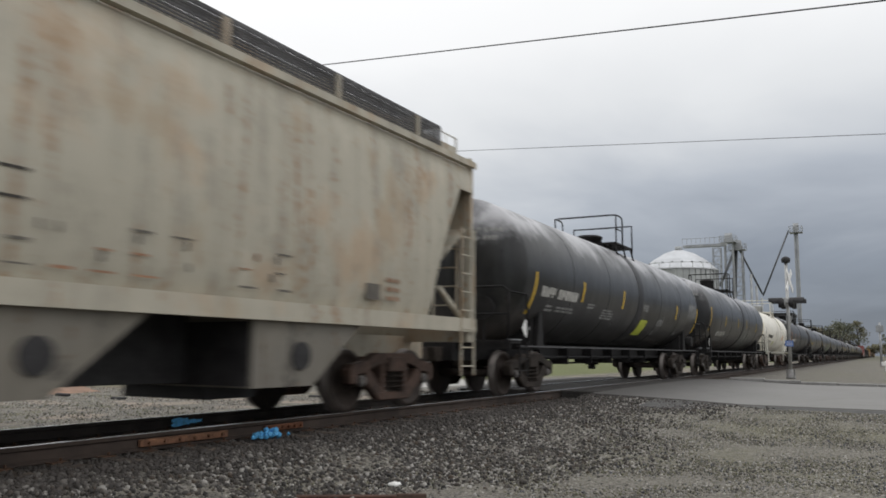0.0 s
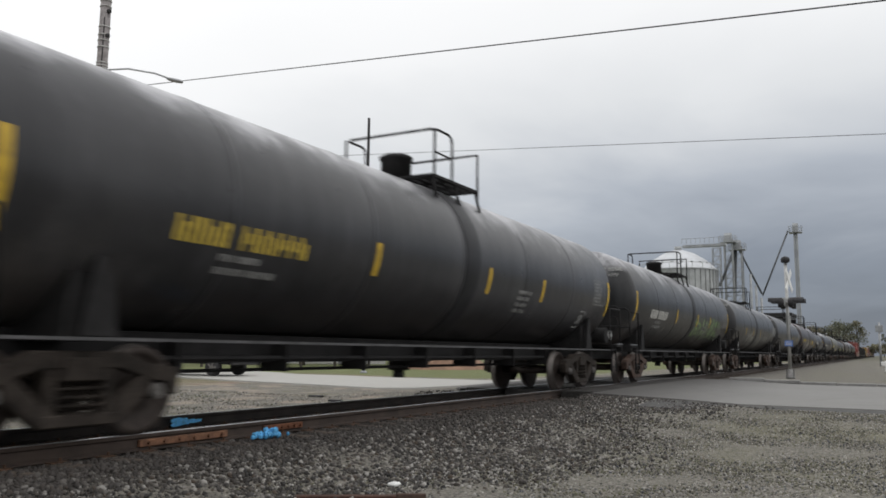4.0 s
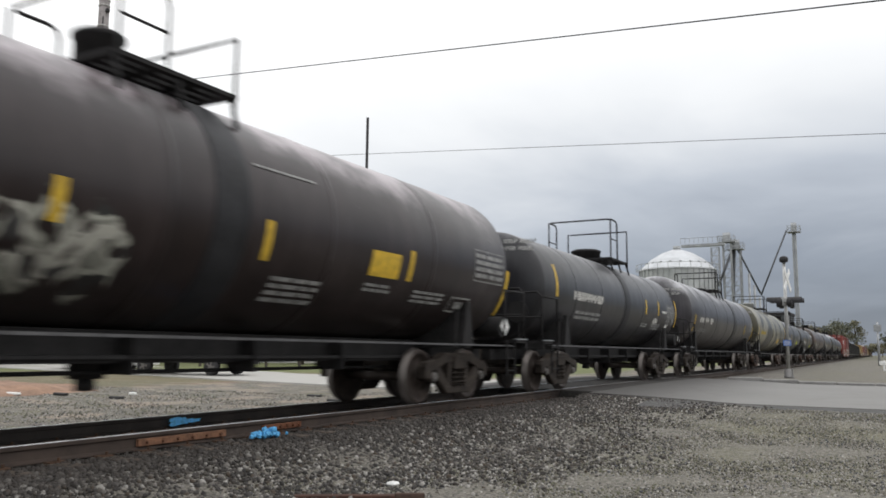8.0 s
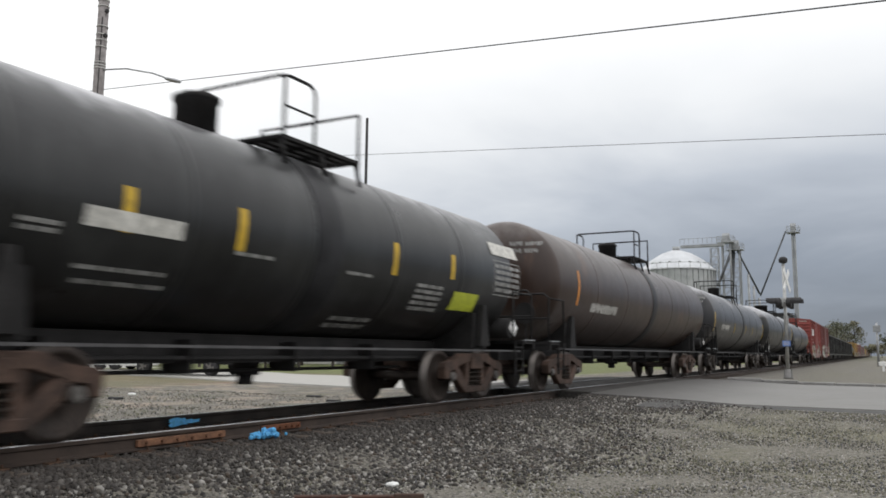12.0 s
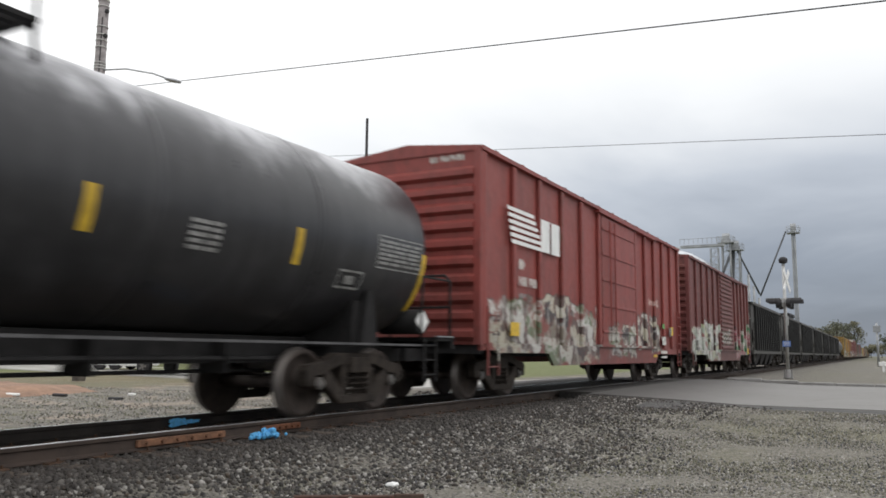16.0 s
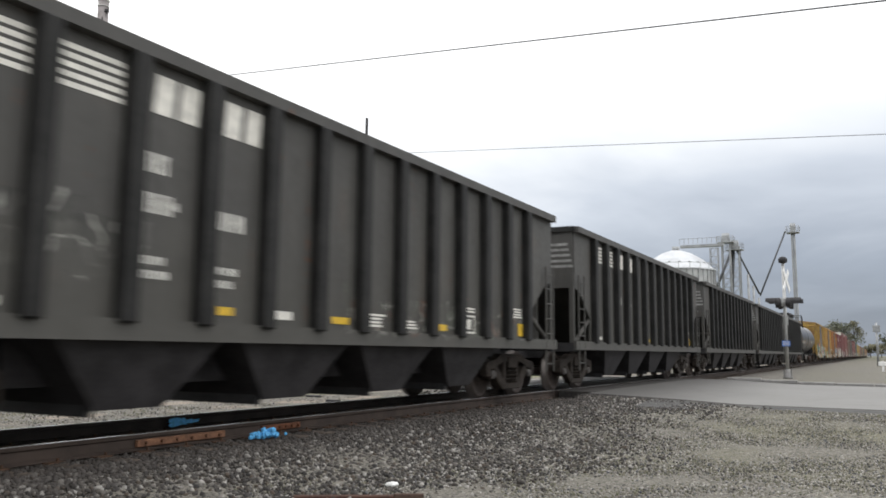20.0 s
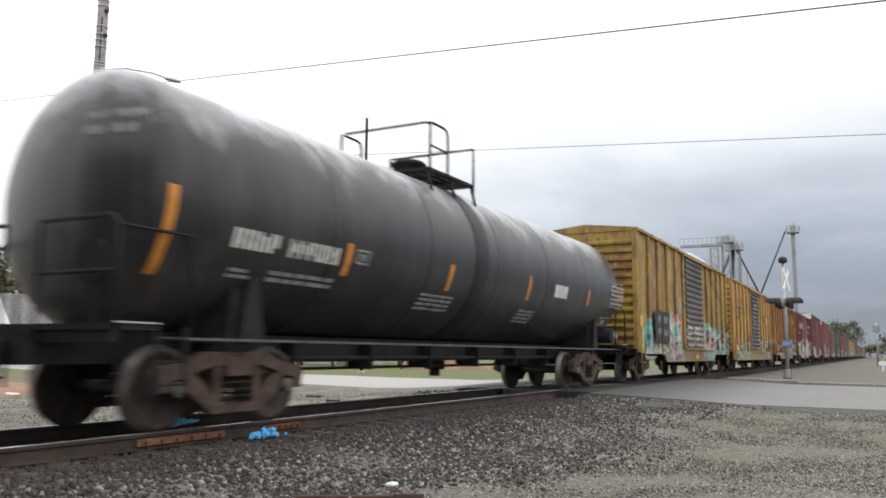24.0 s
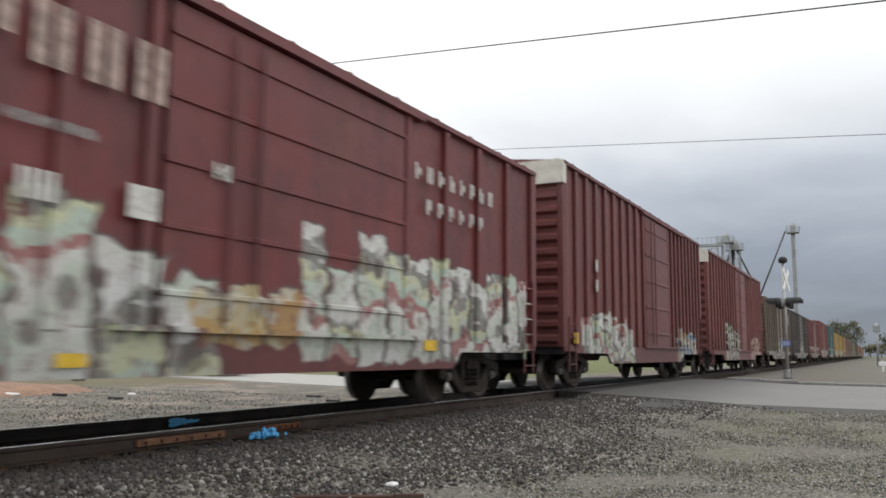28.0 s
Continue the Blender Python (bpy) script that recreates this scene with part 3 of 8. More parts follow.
def joint_bar(y0, y1, shade):
    bm = bmesh.new()
    prism(bm, [(y0, -0.135), (y1, -0.135), (y1, -0.06), (y0, -0.06)], 0.765, 0.81)
    bar = part("bar", bm, shade, rail_marks, bevel=0.006)
    for i in range(6):
        y = y0 + (y1 - y0) * (i + 0.5) / 6
        bm = bmesh.new()
        rod(bm, (0.81, y, -0.098), (0.845, y, -0.098), 0.018, 6)
        part("bolt", bm, shade, bar)


joint_bar(5.92, 7.2, rusty)
joint_bar(7.85, 8.6, plain("dark_rust_bar", (0.15, 0.06, 0.03), 0.85, 0.2, 0.45, 9.0, 0.003))


def paint_splash(cx, cy, cz, rx, ry, seed, nz):
    """A sprayed survey mark: a ragged thin patch."""
    bm = bmesh.new()
    rnd = random.Random(seed)
    vs = []
    for i in range(28):
        a = 2 * math.pi * i / 28
        r = 1 + 0.25 * math.sin(3 * a + seed) + rnd.uniform(-0.18, 0.18)
        if nz:
            vs.append(bm.verts.new((cx + math.cos(a) * rx * r, cy + math.sin(a) * ry * r, cz - 0.05 * (math.cos(a) * r))))
        else:
            vs.append(bm.verts.new((cx, cy + math.cos(a) * ry * r, cz + math.sin(a) * rx * r)))
    hub = bm.verts.new((cx + (0.004 if not nz else 0), cy, cz + (0.004 if nz else 0)))
    for a, b in zip(vs, vs[1:] + vs[:1]):
        bm.faces.new((hub, a, b))
    return bm


def ballast():
    """Loose stones, thick beside the track, smaller and thinner on the lot."""
    rng = np.random.default_rng(7)
    phi = (1 + 5 ** 0.5) / 2
    ico = np.array([(-1, phi, 0), (1, phi, 0), (-1, -phi, 0), (1, -phi, 0), (0, -1, phi), (0, 1, phi), (0, -1, -phi), (0, 1, -phi), (phi, 0, -1), (phi, 0, 1), (-phi, 0, -1), (-phi, 0, 1)]) / 1.9
    tri = np.array([(0, 11, 5), (0, 5, 1), (0, 1, 7), (0, 7, 10), (0, 10, 11), (1, 5, 9), (5, 11, 4), (11, 10, 2), (10, 7, 6), (7, 1, 8),
                    (3, 9, 4), (3, 4, 2), (3, 2, 6), (3, 6, 8), (3, 8, 9), (4, 9, 5), (2, 4, 11), (6, 2, 10), (8, 6, 7), (9, 8, 1)])

    octa = np.array([(1, 0, 0), (-1, 0, 0), (0, 1, 0), (0, -1, 0), (0, 0, 1), (0, 0, -1)]) * 1.1
    octa_tri = np.array([(0, 2, 4), (2, 1, 4), (1, 3, 4), (3, 0, 4), (2, 0, 5), (1, 2, 5), (3, 1, 5), (0, 3, 5)])

    def heap(name, label, count, area, size, mat, avoid=None, ico=ico, tri=tri):
        nv = len(ico)
        x = rng.uniform(area[0], area[1], count)
        y = area[2] + (area[3] - area[2]) * rng.random(count) ** 1.3
        if avoid is not None:
            ok = avoid(x, y)
            x, y = x[ok], y[ok]
        m = len(x)
        s = size[0] + (size[1] - size[0]) * rng.random(m) ** 2
        sc = rng.uniform(0.55, 1.15, (m, 3)) * s[:, None]
        q = rng.normal(size=(m, 4))
        q /= np.linalg.norm(q, axis=1)[:, None]
        w, a, b, c = q.T
        rot = np.stack([np.stack([1 - 2 * (b * b + c * c), 2 * (a * b - c * w), 2 * (a * c + b * w)], 1),
                        np.stack([2 * (a * b + c * w), 1 - 2 * (a * a + c * c), 2 * (b * c - a * w)], 1),
                        np.stack([2 * (a * c - b * w), 2 * (b * c + a * w), 1 - 2 * (a * a + b * b)], 1)], 1)
        v = ico[None] * (1 + rng.uniform(-0.3, 0.25, (m, nv, 1))) * sc[:, None, :]
        v = np.einsum("mij,mkj->mki", rot, v)
        z = np.array([ground_height(float(i), float(j)) for i, j in zip(x, y)]) + s * rng.uniform(-0.1, 0.5, m)
        v += np.stack([x, y, z], 1)[:, None, :]
        f = (tri[None] + (np.arange(m) * nv)[:, None, None]).reshape(-1, 3)
        me = bpy.data.meshes.new(name)
        me.vertices.add(m * nv)
        me.vertices.foreach_set("co", v.reshape(-1))
        me.loops.add(len(f) * 3)
        me.loops.foreach_set("vertex_index", f.reshape(-1))
        me.polygons.add(len(f))
        me.polygons.foreach_set("loop_start", np.arange(len(f)) * 3)
        me.update(calc_edges=True)
        me.materials.append(mat)
        tagged(new(name, me), label, "gravel", kind="stuff")

    def stone_mat(name, cols, oil):
        k = Nodes(name)
        g = k.t.nodes.new("ShaderNodeNewGeometry")
        c = k.ramp(g.outputs["Random Per Island"], [tuple(x * (0.72 if oil else 0.93) for x in q) for q in cols])
        n = k.noise(k.tc.outputs["Object"], 30.0, 3.0)
        c = k.mix(k.math("MULTIPLY", n, 0.2), c, (0.06, 0.054, 0.047))
        if oil:
            p = k.xyz(k.tc.outputs["Object"])
            near = k.math("SUBTRACT", 1.0, k.step(p[0], 1.3, 2.3))
            c = k.mix(k.math("MULTIPLY", near, 0.82), c, (0.038, 0.032, 0.028))
        return k.done(c, 0.85)

    grey = [(0.045, 0.041, 0.038), (0.11, 0.102, 0.092), (0.06, 0.053, 0.048), (0.19, 0.176, 0.158), (0.03, 0.028, 0.027), (0.12, 0.107, 0.09), (0.06, 0.053, 0.048), (0.5, 0.48, 0.44), (0.05, 0.041, 0.033), (0.07, 0.063, 0.058), (0.28, 0.26, 0.235), (0.035, 0.031, 0.028), (0.10, 0.075, 0.055), (0.055, 0.05, 0.047)]
    tan = [(0.17, 0.157, 0.13), (0.28, 0.262, 0.22), (0.11, 0.102, 0.09), (0.21, 0.198, 0.15), (0.05, 0.047, 0.043), (0.50, 0.48, 0.44), (0.16, 0.15, 0.10), (0.14, 0.138, 0.08), (0.09, 0.095, 0.11), (0.34, 0.33, 0.31)]
    bal, lot = stone_mat("ballast_stone", grey, True), stone_mat("lot_gravel_stone", tan, False)

    def edge(x, y):
        # the ballast thins out toward the lot along a wavy line
        return rng.random(len(x)) < np.clip((4.6 + 0.5 * np.sin(y * 0.8) + 0.05 * y - x) / 3.0, 0, 1) ** 1.4

    heap("ballast", "grey crushed-stone ballast beside the rail", 78000, (0.9, 5.9, 3.4, 18.3), (0.015, 0.036), bal, edge)
    heap("ballast", "dark oily ballast between the rails", 9000, (-2.6, 0.95, 4.0, 17.8), (0.018, 0.038), bal)
    heap("lot_gravel", "fine pale gravel scattered over the lot", 120000, (2.4, 12.5, 4.3, 17.2), (0.007, 0.019), lot, None, octa, octa_tri)
    heap("lot_gravel", "loose gravel on the far side of the track", 16000, (-16.0, -2.4, 7.0, 17.6), (0.008, 0.022), lot)


ballast()


def painted_stones():
    """A few heaped stones by the rail, soaked with blue marking paint."""
    mark = thing("survey_mark", "bright blue survey paint on heaped stones by the rail", "paint mark")
    rnd = random.Random(21)
    for i in range(46):
        bm = bmesh.new()
        f = i / 45
        x, y = 1.12 + rnd.uniform(-0.09, 0.09), 7.56 + rnd.gauss(0, 0.1)
        s = rnd.uniform(0.022, 0.045)
        bmesh.ops.create_icosphere(bm, subdivisions=1, radius=s)
        for v in bm.verts:
            v.co *= rnd.uniform(0.75, 1.2)
        bmesh.ops.translate(bm, verts=bm.verts[:], vec=(x, y, -0.14 + max(0.0, 0.085 - abs(y - 7.56) * 0.55) * rnd.random()))
        part("stone", bm, SPRAY_BLUE, mark)


painted_stones()
splash = solid("survey_mark", paint_splash(-0.665, 7.9, -0.085, 0.05, 0.27, 8, False), SPRAY_BLUE, "blue survey paint sprayed on the rail web", "paint mark")


def litter():
    bm = bmesh.new()
    box(bm, 3.30, 3.40, 6.80, 6.92, -0.44, -0.40)
    solid("paper_scrap", bm, WHITE, "crumpled white scrap lying on the gravel", "litter", bevel=0.015)
    scrap = thing("scrap_bar", "rusty steel bar lying on the gravel", "scrap metal")
    bm = bmesh.new()
    box(bm, -0.45, 0.45, -0.045, 0.045, 0.0, 0.035)
    part("bar", bm, plain("scrap_rust", (0.07, 0.035, 0.025), 0.85, 0.2, 0.4, 8.0), scrap, bevel=0.006)
    bm = bmesh.new()
    box(bm, 0.45, 0.72, -0.02, 0.02, 0.0, 0.05)
    part("hook", bm, RUST_IRON, scrap, bevel=0.006)
    scrap.matrix_basis = pose(3.35, 6.05, -0.44, 0, 0, 32)
    rnd = random.Random(5)
    for x, y in ((-3.5, 15.2), (-5.0, 16.4), (-8.2, 13.0), (-9.3, 14.4), (-10.5, 13.2), (-11.5, 12.6)):
        bm = bmesh.new()
        w = rnd.uniform(0.1, 0.25)
        box(bm, x - w, x + w, y - 0.06, y + 0.06, -0.31, -0.24)
        solid("rubble", bm, WHITE if rnd.random() < 0.5 else BLACK, "small piece of rubble lying on the gravel", "rubble", "rubble by the track", bevel=0.02)


litter()


# ---- running gear, shared by all cars ----
UNDER = plain("underframe_black", (0.021, 0.02, 0.02), 0.75, 0.0, 0.4, 3.0)
COAL_CHUTE = plain("dark_chute_steel", (0.034, 0.032, 0.033), 0.7, 0.0, 0.4, 3.0)
BELT = plain("oily_black_belt", (0.024, 0.024, 0.026), 0.45, 0.0, 0.4, 2.0)


def wheelset_mesh():
    bm = bmesh.new()
    for s in (-1, 1):
        prof = [(0.64, 0.10), (0.66, 0.36), (0.67, 0.40), (0.655, 0.475), (0.685, 0.485), (0.70, 0.460), (0.80, 0.452), (0.81, 0.40), (0.79, 0.37), (0.745, 0.33), (0.745, 0.16), (0.80, 0.13)]
        lathe(bm, [(s * a, r) for a, r in prof], "x", 28)
        rod(bm, (s * 0.8, 0, 0), (s * 1.08, 0, 0), 0.085, 12)
        rod(bm, (s * 1.08, 0, 0), (s * 1.11, 0, 0), 0.065, 12)
        for i in range(3):
            a = 2 * math.pi * i / 3
            rod(bm, (s * 1.11, math.cos(a) * 0.04, math.sin(a) * 0.04), (s * 1.125, math.cos(a) * 0.04, math.sin(a) * 0.04), 0.013, 6)
    rod(bm, (-0.66, 0, 0), (0.66, 0, 0), 0.08, 12)
    me = to_mesh("wheelset", bm, WHEEL)
    me.materials.append(TREAD)
    me.materials.append(CAP)
    for f in me.polygons:
        x, r = abs(f.center.x), math.hypot(f.center.y, f.center.z)
        if r > 0.44 and 0.68 < x < 0.82:
            f.material_index = 1
        elif x > 1.05:
            f.material_index = 2
    return me


def sideframe_mesh(mat):
    """A cast side frame: arched top chord, dropped bottom chord, pedestals over the axle boxes."""
    bm = bmesh.new()
    outer = [(-1.18, 0.62), (-1.12, 0.70), (-0.72, 0.74), (-0.5, 0.86), (0.5, 0.86), (0.72, 0.74), (1.12, 0.70), (1.18, 0.62), (1.16, 0.40), (1.02, 0.40), (1.0, 0.56), (0.78, 0.56), (0.76, 0.42),
             (0.62, 0.40), (0.36, 0.17), (-0.36, 0.17), (-0.62, 0.40), (-0.76, 0.42), (-0.78, 0.56), (-1.0, 0.56), (-1.02, 0.40), (-1.16, 0.40)]
    # two windows are left open between the columns and the pedestals
    top = [(-1.18, 0.62), (-1.12, 0.70), (-0.72, 0.74), (-0.5, 0.86), (0.5, 0.86), (0.72, 0.74), (1.12, 0.70), (1.18, 0.62), (1.16, 0.42), (1.03, 0.42), (1.0, 0.57), (0.78, 0.57), (0.62, 0.66), (0.4, 0.72),
           (-0.4, 0.72), (-0.62, 0.66), (-0.78, 0.57), (-1.0, 0.57), (-1.03, 0.42), (-1.16, 0.42)]
    prism(bm, top, -0.085, 0.085)
    for s in (-1, 1):
        prism(bm, [(s * 0.80, 0.58), (s * 0.66, 0.62), (s * 0.30, 0.30), (s * 0.34, 0.16), (s * 0.44, 0.18), (s * 0.76, 0.42)], -0.08, 0.08)
        prism(bm, [(s * 0.26, 0.24), (s * 0.37, 0.24), (s * 0.37, 0.76), (s * 0.26, 0.76)], -0.075, 0.075)
    prism(bm, [(-0.42, 0.16), (0.42, 0.16), (0.40, 0.28), (-0.40, 0.28)], -0.09, 0.09)
    return to_mesh("side_frame", bm, mat, 0.014)


def spring_mesh():
    bm = bmesh.new()
    for y in (-0.16, 0.0, 0.16):
        for x in (-0.05, 0.06):
            pts = [(x + 0.05 * math.cos(a), y + 0.06 * math.sin(a), 0.28 + a * 0.0125) for a in np.arange(0, 25, 0.9)]
            tube(bm, pts, 0.016, 4)
    return to_mesh("spring", bm, IRON)


def bolster_mesh(mat):
    bm = bmesh.new()
    prism(bm, [(-0.24, 0.58), (0.24, 0.58), (0.2, 0.80), (-0.2, 0.80)], -1.12, 1.12)
    rod(bm, (0, 0, 0.76), (0, 0, 0.98), 0.2, 14)
    for s in (-1, 1):
        box(bm, -0.55, 0.55, s * 0.5 - 0.06, s * 0.5 + 0.06, 0.42, 0.56)
        for x in (-0.72, 0.72):
            box(bm, x - 0.06, x + 0.06, s * 0.44 - 0.05, s * 0.44 + 0.05, 0.3, 0.62)
    return to_mesh("bolster", bm, mat, 0.012)


def add_truck(car, y, rusty_one, wheels):
    mat = RUST_IRON if rusty_one else IRON
    truck = part("truck", kept(("bolster", rusty_one), lambda: bolster_mesh(mat)), None, car, "four-wheeled cast steel truck", at=pose(0, y, 0))
    for s in (-1, 1):
        part("side_frame", kept(("frame", rusty_one), lambda: sideframe_mesh(mat)), None, truck, at=pose(s * 1.0, 0, 0))
        tagged(part("spring", kept("spring", spring_mesh), None, truck, at=pose(s * 1.0, 0, 0)), kind="stuff")
    for s in (-1, 1):
        wheels.append(part("wheelset", kept("wheelset", wheelset_mesh), None, truck, at=pose(0, s * 0.889, 0.457)))
    return truck


def coupler_mesh():
    bm = bmesh.new()
    box(bm, -0.08, 0.08, -0.45, 0.30, 0.76, 0.94)
    prism(bm, [(0.28, 0.70), (0.58, 0.70), (0.62, 0.98), (0.28, 0.98)], -0.17, 0.05)
    prism(bm, [(0.34, 0.72), (0.60, 0.74), (0.56, 0.96), (0.34, 0.96)], 0.05, 0.2)
    tube(bm, [(0.3, 0.2, 0.75), (0.34, 0.42, 0.5), (0.25, 0.58, 0.42), (0.1, 0.66, 0.5)], 0.03, 6)
    return to_mesh("coupler", bm, IRON, 0.012)


def add_ends(car, half):
    for s in (-1, 1):
        part("coupler", kept("coupler", coupler_mesh), None, car, at=pose(0, s * half, 0, 0, 0, 0 if s > 0 else 180))


def ladder_bm(x, y, z0, z1, width=0.42, rungs=7, along="y"):
    bm = bmesh.new()
    for s in (-1, 1):
        o = s * width / 2
        p = (x, y + o) if along == "y" else (x + o, y)
        rod(bm, (*p, z0), (*p, z1), 0.022, 6)
    for i in range(rungs):
        z = z0 + (z1 - z0) * (i + 0.5) / rungs
        a, b = ((x, y - width / 2, z), (x, y + width / 2, z)) if along == "y" else ((x - width / 2, y, z), (x + width / 2, y, z))
        rod(bm, a, b, 0.014, 5)
    return bm


def add_ladder(parent, mat, x, y, z0, z1, width=0.42, rungs=7, along="y"):
    """A ladder of two stiles, with every rung a part of its own."""
    first = None
    for s in (-1, 1):
        o = s * width / 2
        p = (x, y + o) if along == "y" else (x + o, y)
        bm = bmesh.new()
        rod(bm, (*p, z0), (*p, z1), 0.022, 6)
        first = part("ladder", bm, mat, parent) if first is None else first
        if s > 0:
            part("stile", bm, mat, first)
    for i in range(rungs):
        z = z0 + (z1 - z0) * (i + 0.5) / rungs
        a, b = ((x, y - width / 2, z), (x, y + width / 2, z)) if along == "y" else ((x - width / 2, y, z), (x + width / 2, y, z))
        bm = bmesh.new()
        rod(bm, a, b, 0.014, 5)
        part("rung", bm, mat, first)


# ---- lettering: writing that stays unread becomes blocks of its size ----
def blocks(rnd, y, z, text_len, h, gap=0.28):
    """Plain upright bars (y0, y1, z0, z1), two to a character when large, in words, from y on toward the rear."""
    out, w = [], h * 0.66
    for n in text_len:
        for _ in range(n):
            if h < 0.1:
                out.append((y, y + w * 0.8, z, z + h))
            else:
                low = rnd.choice((0.0, 0.0, 0.3)) * h
                out.append((y, y + h * 0.25, z, z + h))
                out.append((y + h * 0.37, y + h * 0.62, z + low, z + h - rnd.choice((0.0, 0.0, 0.25)) * h))
            y += w * 1.14
        y += h * gap * 2
    return out


def flat_patch(bm, x, y0, y1, z0, z1):
    vs = [bm.verts.new(c) for c in ((x, y0, z0), (x, y1, z0), (x, y1, z1), (x, y0, z1))]
    bm.faces.new(vs)


def tank_patch(bm, R, zc, y0, y1, z0, z1, lift=0.005):
    """A patch that lies on the round flank of a tank."""
    a0, a1 = math.asin((z0 - zc) / R), math.asin((z1 - zc) / R)
    n = max(1, int((a1 - a0) / 0.06))
    rows = []
    for i in range(n + 1):
        a = a0 + (a1 - a0) * i / n
        rows.append([bm.verts.new(((R + lift) * math.cos(a), y, zc + (R + lift) * math.sin(a))) for y in (y0, y1)])
    for r0, r1 in zip(rows, rows[1:]):
        f = bm.faces.new((r0[0], r0[1], r1[1], r1[0]))
        f.smooth = True


# ---- tank car ----
def tank_car(spec):
    L, R, zc = spec["pitch"] - 1.65, spec.get("R", 1.44), spec.get("zc", 2.51)
    rnd = random.Random(spec["seed"])
    body, trim = spec["paint"], spec.get("trim", UNDER)
    car = thing("tank_car", spec["label"], "tank car", "cars of the freight train")
    h = L / 2
    dep = spec.get("head", 0.5)
    bm = bmesh.new()
    cap = [(-h + dep * (1 - math.cos(a)), R * math.sin(a)) for a in np.linspace(0.06, math.pi / 2, 9)]
    mid = []
    for i, yy in enumerate(np.linspace(-h + dep, h - dep, 7)[1:-1]):
        mid += [(yy - 0.06, R), (yy - 0.02, R), (yy - 0.012, R + 0.006), (yy + 0.012, R + 0.006), (yy + 0.02, R), (yy + 0.06, R)]
    lathe(bm, cap + mid + [(-y, r) for y, r in reversed(cap)], "y", 56)
    bmesh.ops.translate(bm, verts=bm.verts[:], vec=(0, 0, zc))
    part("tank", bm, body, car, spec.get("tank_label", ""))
    # belt round the middle, a reinforcing ring at each saddle
    bm = bmesh.new()
    lathe(bm, [(-0.27, R + 0.002), (-0.269, R + 0.008), (-0.25, R + 0.011), (0.25, R + 0.011), (0.269, R + 0.008), (0.27, R + 0.002)], "y", 56)
    bmesh.ops.translate(bm, verts=bm.verts[:], vec=(0, spec.get("belt_y", 0.35), zc))
    part("centre_belt", bm, spec.get("belt", BELT), car)
    tc = h - 1.75
    truck_y = {-1: spec.get("front_truck", -tc), 1: spec.get("rear_truck", tc)}
    for s in (-1, 1):
        bm = bmesh.new()
        ty = truck_y[s]
        prism(bm, [(ty - 0.3, 0.95), (ty + 0.3, 0.95), (ty + 0.25, 1.6), (ty - 0.25, 1.6)], -1.15, 1.15)
        for x in (-1.22, 1.22):
            prism(bm, [(ty - 0.2, 1.0), (ty + 0.2, 1.0), (ty + 0.06, 1.75), (ty - 0.06, 1.75)], x - 0.05, x + 0.05)
        part("saddle", bm, trim, car)
        # end platform with its rail, step and ladder
        e = s * (h - 0.15)
        bm = bmesh.new()
        box(bm, -1.5, 1.5, min(e, e + s * 0.55), max(e, e + s * 0.55), 1.06, 1.12)
        box(bm, -1.5, 1.5, e + s * 0.5 - 0.03, e + s * 0.5 + 0.03, 0.94, 1.12)
        deck = part("end_platform", bm, trim, car)
        bm = bmesh.new()
        yb = e + s * 0.48
        for x in (-1.45, 1.45):
            tube(bm, [(x, yb, 1.1), (x, yb, 2.05), (x * 0.93, yb, 2.15), (x * 0.2, yb, 2.15)], 0.024)
            tube(bm, [(x, yb, 1.62), (x * 0.2, yb, 1.62)], 0.02)
            tube(bm, [(x, yb, 2.05), (x, yb - s * 0.9, 2.05), (x, yb - s * 0.95, 1.1)], 0.022)
            rod(bm, (x * 0.2, yb, 1.1), (x * 0.2, yb, 2.15), 0.022)
        part("end_handrail", bm, trim, deck)
        for x in (-1.47, 1.47):
            part("step", ladder_bm(x, s * (h - 0.35), 0.42, 1.1, 0.36, 3), trim, deck)
        bm = bmesh.new()
        rod(bm, (0.8, e + s * 0.2, 1.1), (0.8, e + s * 0.2, 1.6), 0.02)
        lathe(bm, [(-0.02, 0.24), (0.02, 0.24)], "y", 16)
        bmesh.ops.translate(bm, verts=bm.verts[-32:], vec=(0.8, e + s * 0.26, 1.75))
        if s < 0:
            part("brake_wheel", bm, trim, car)
        else:
            bm.free()
        # diamond placard holder and a worn step plate at the corner of the platform
        if rnd.random() < 0.7:
            bm = bmesh.new()
            yd = s * (h - 0.55)
            prism(bm, [(yd - 0.19, 1.36), (yd, 1.17), (yd + 0.19, 1.36), (yd, 1.55)], 1.43, 1.44)
            part("placard", bm, WHITE if rnd.random() < 0.4 else LETTER_DIM, car, "small diamond placard")
        bm = bmesh.new()
        box(bm, 1.44, 1.52, min(e, e + s * 0.5), max(e, e + s * 0.5), 1.122, 1.14)
        part("step_plate", bm, GREY_STEEL, deck, "worn bright step plate")
        # brake reservoir on the platform
        if s > 0:
            bm = bmesh.new()
            rod(bm, (0.5, e - 0.1, 1.36), (1.25, e - 0.1, 1.36), 0.2, 14)
            part("air_reservoir", bm, trim, car)
    bm = bmesh.new()
    box(bm, -0.36, 0.36, -h - 0.55, h + 0.55, 0.72, 1.08)
    part("centre_sill", bm, UNDER, car)
    sz = spec.get("sill_z", 0.97)
    for x in (-1.42, 1.42):
        bm = bmesh.new()
        box(bm, x - 0.02, x + 0.02, -h + 0.2, h - 0.2, sz - 0.015, sz + 0.015)
        part("side_rail", bm, spec.get("rail", EDGE), car)
    bm = bmesh.new()
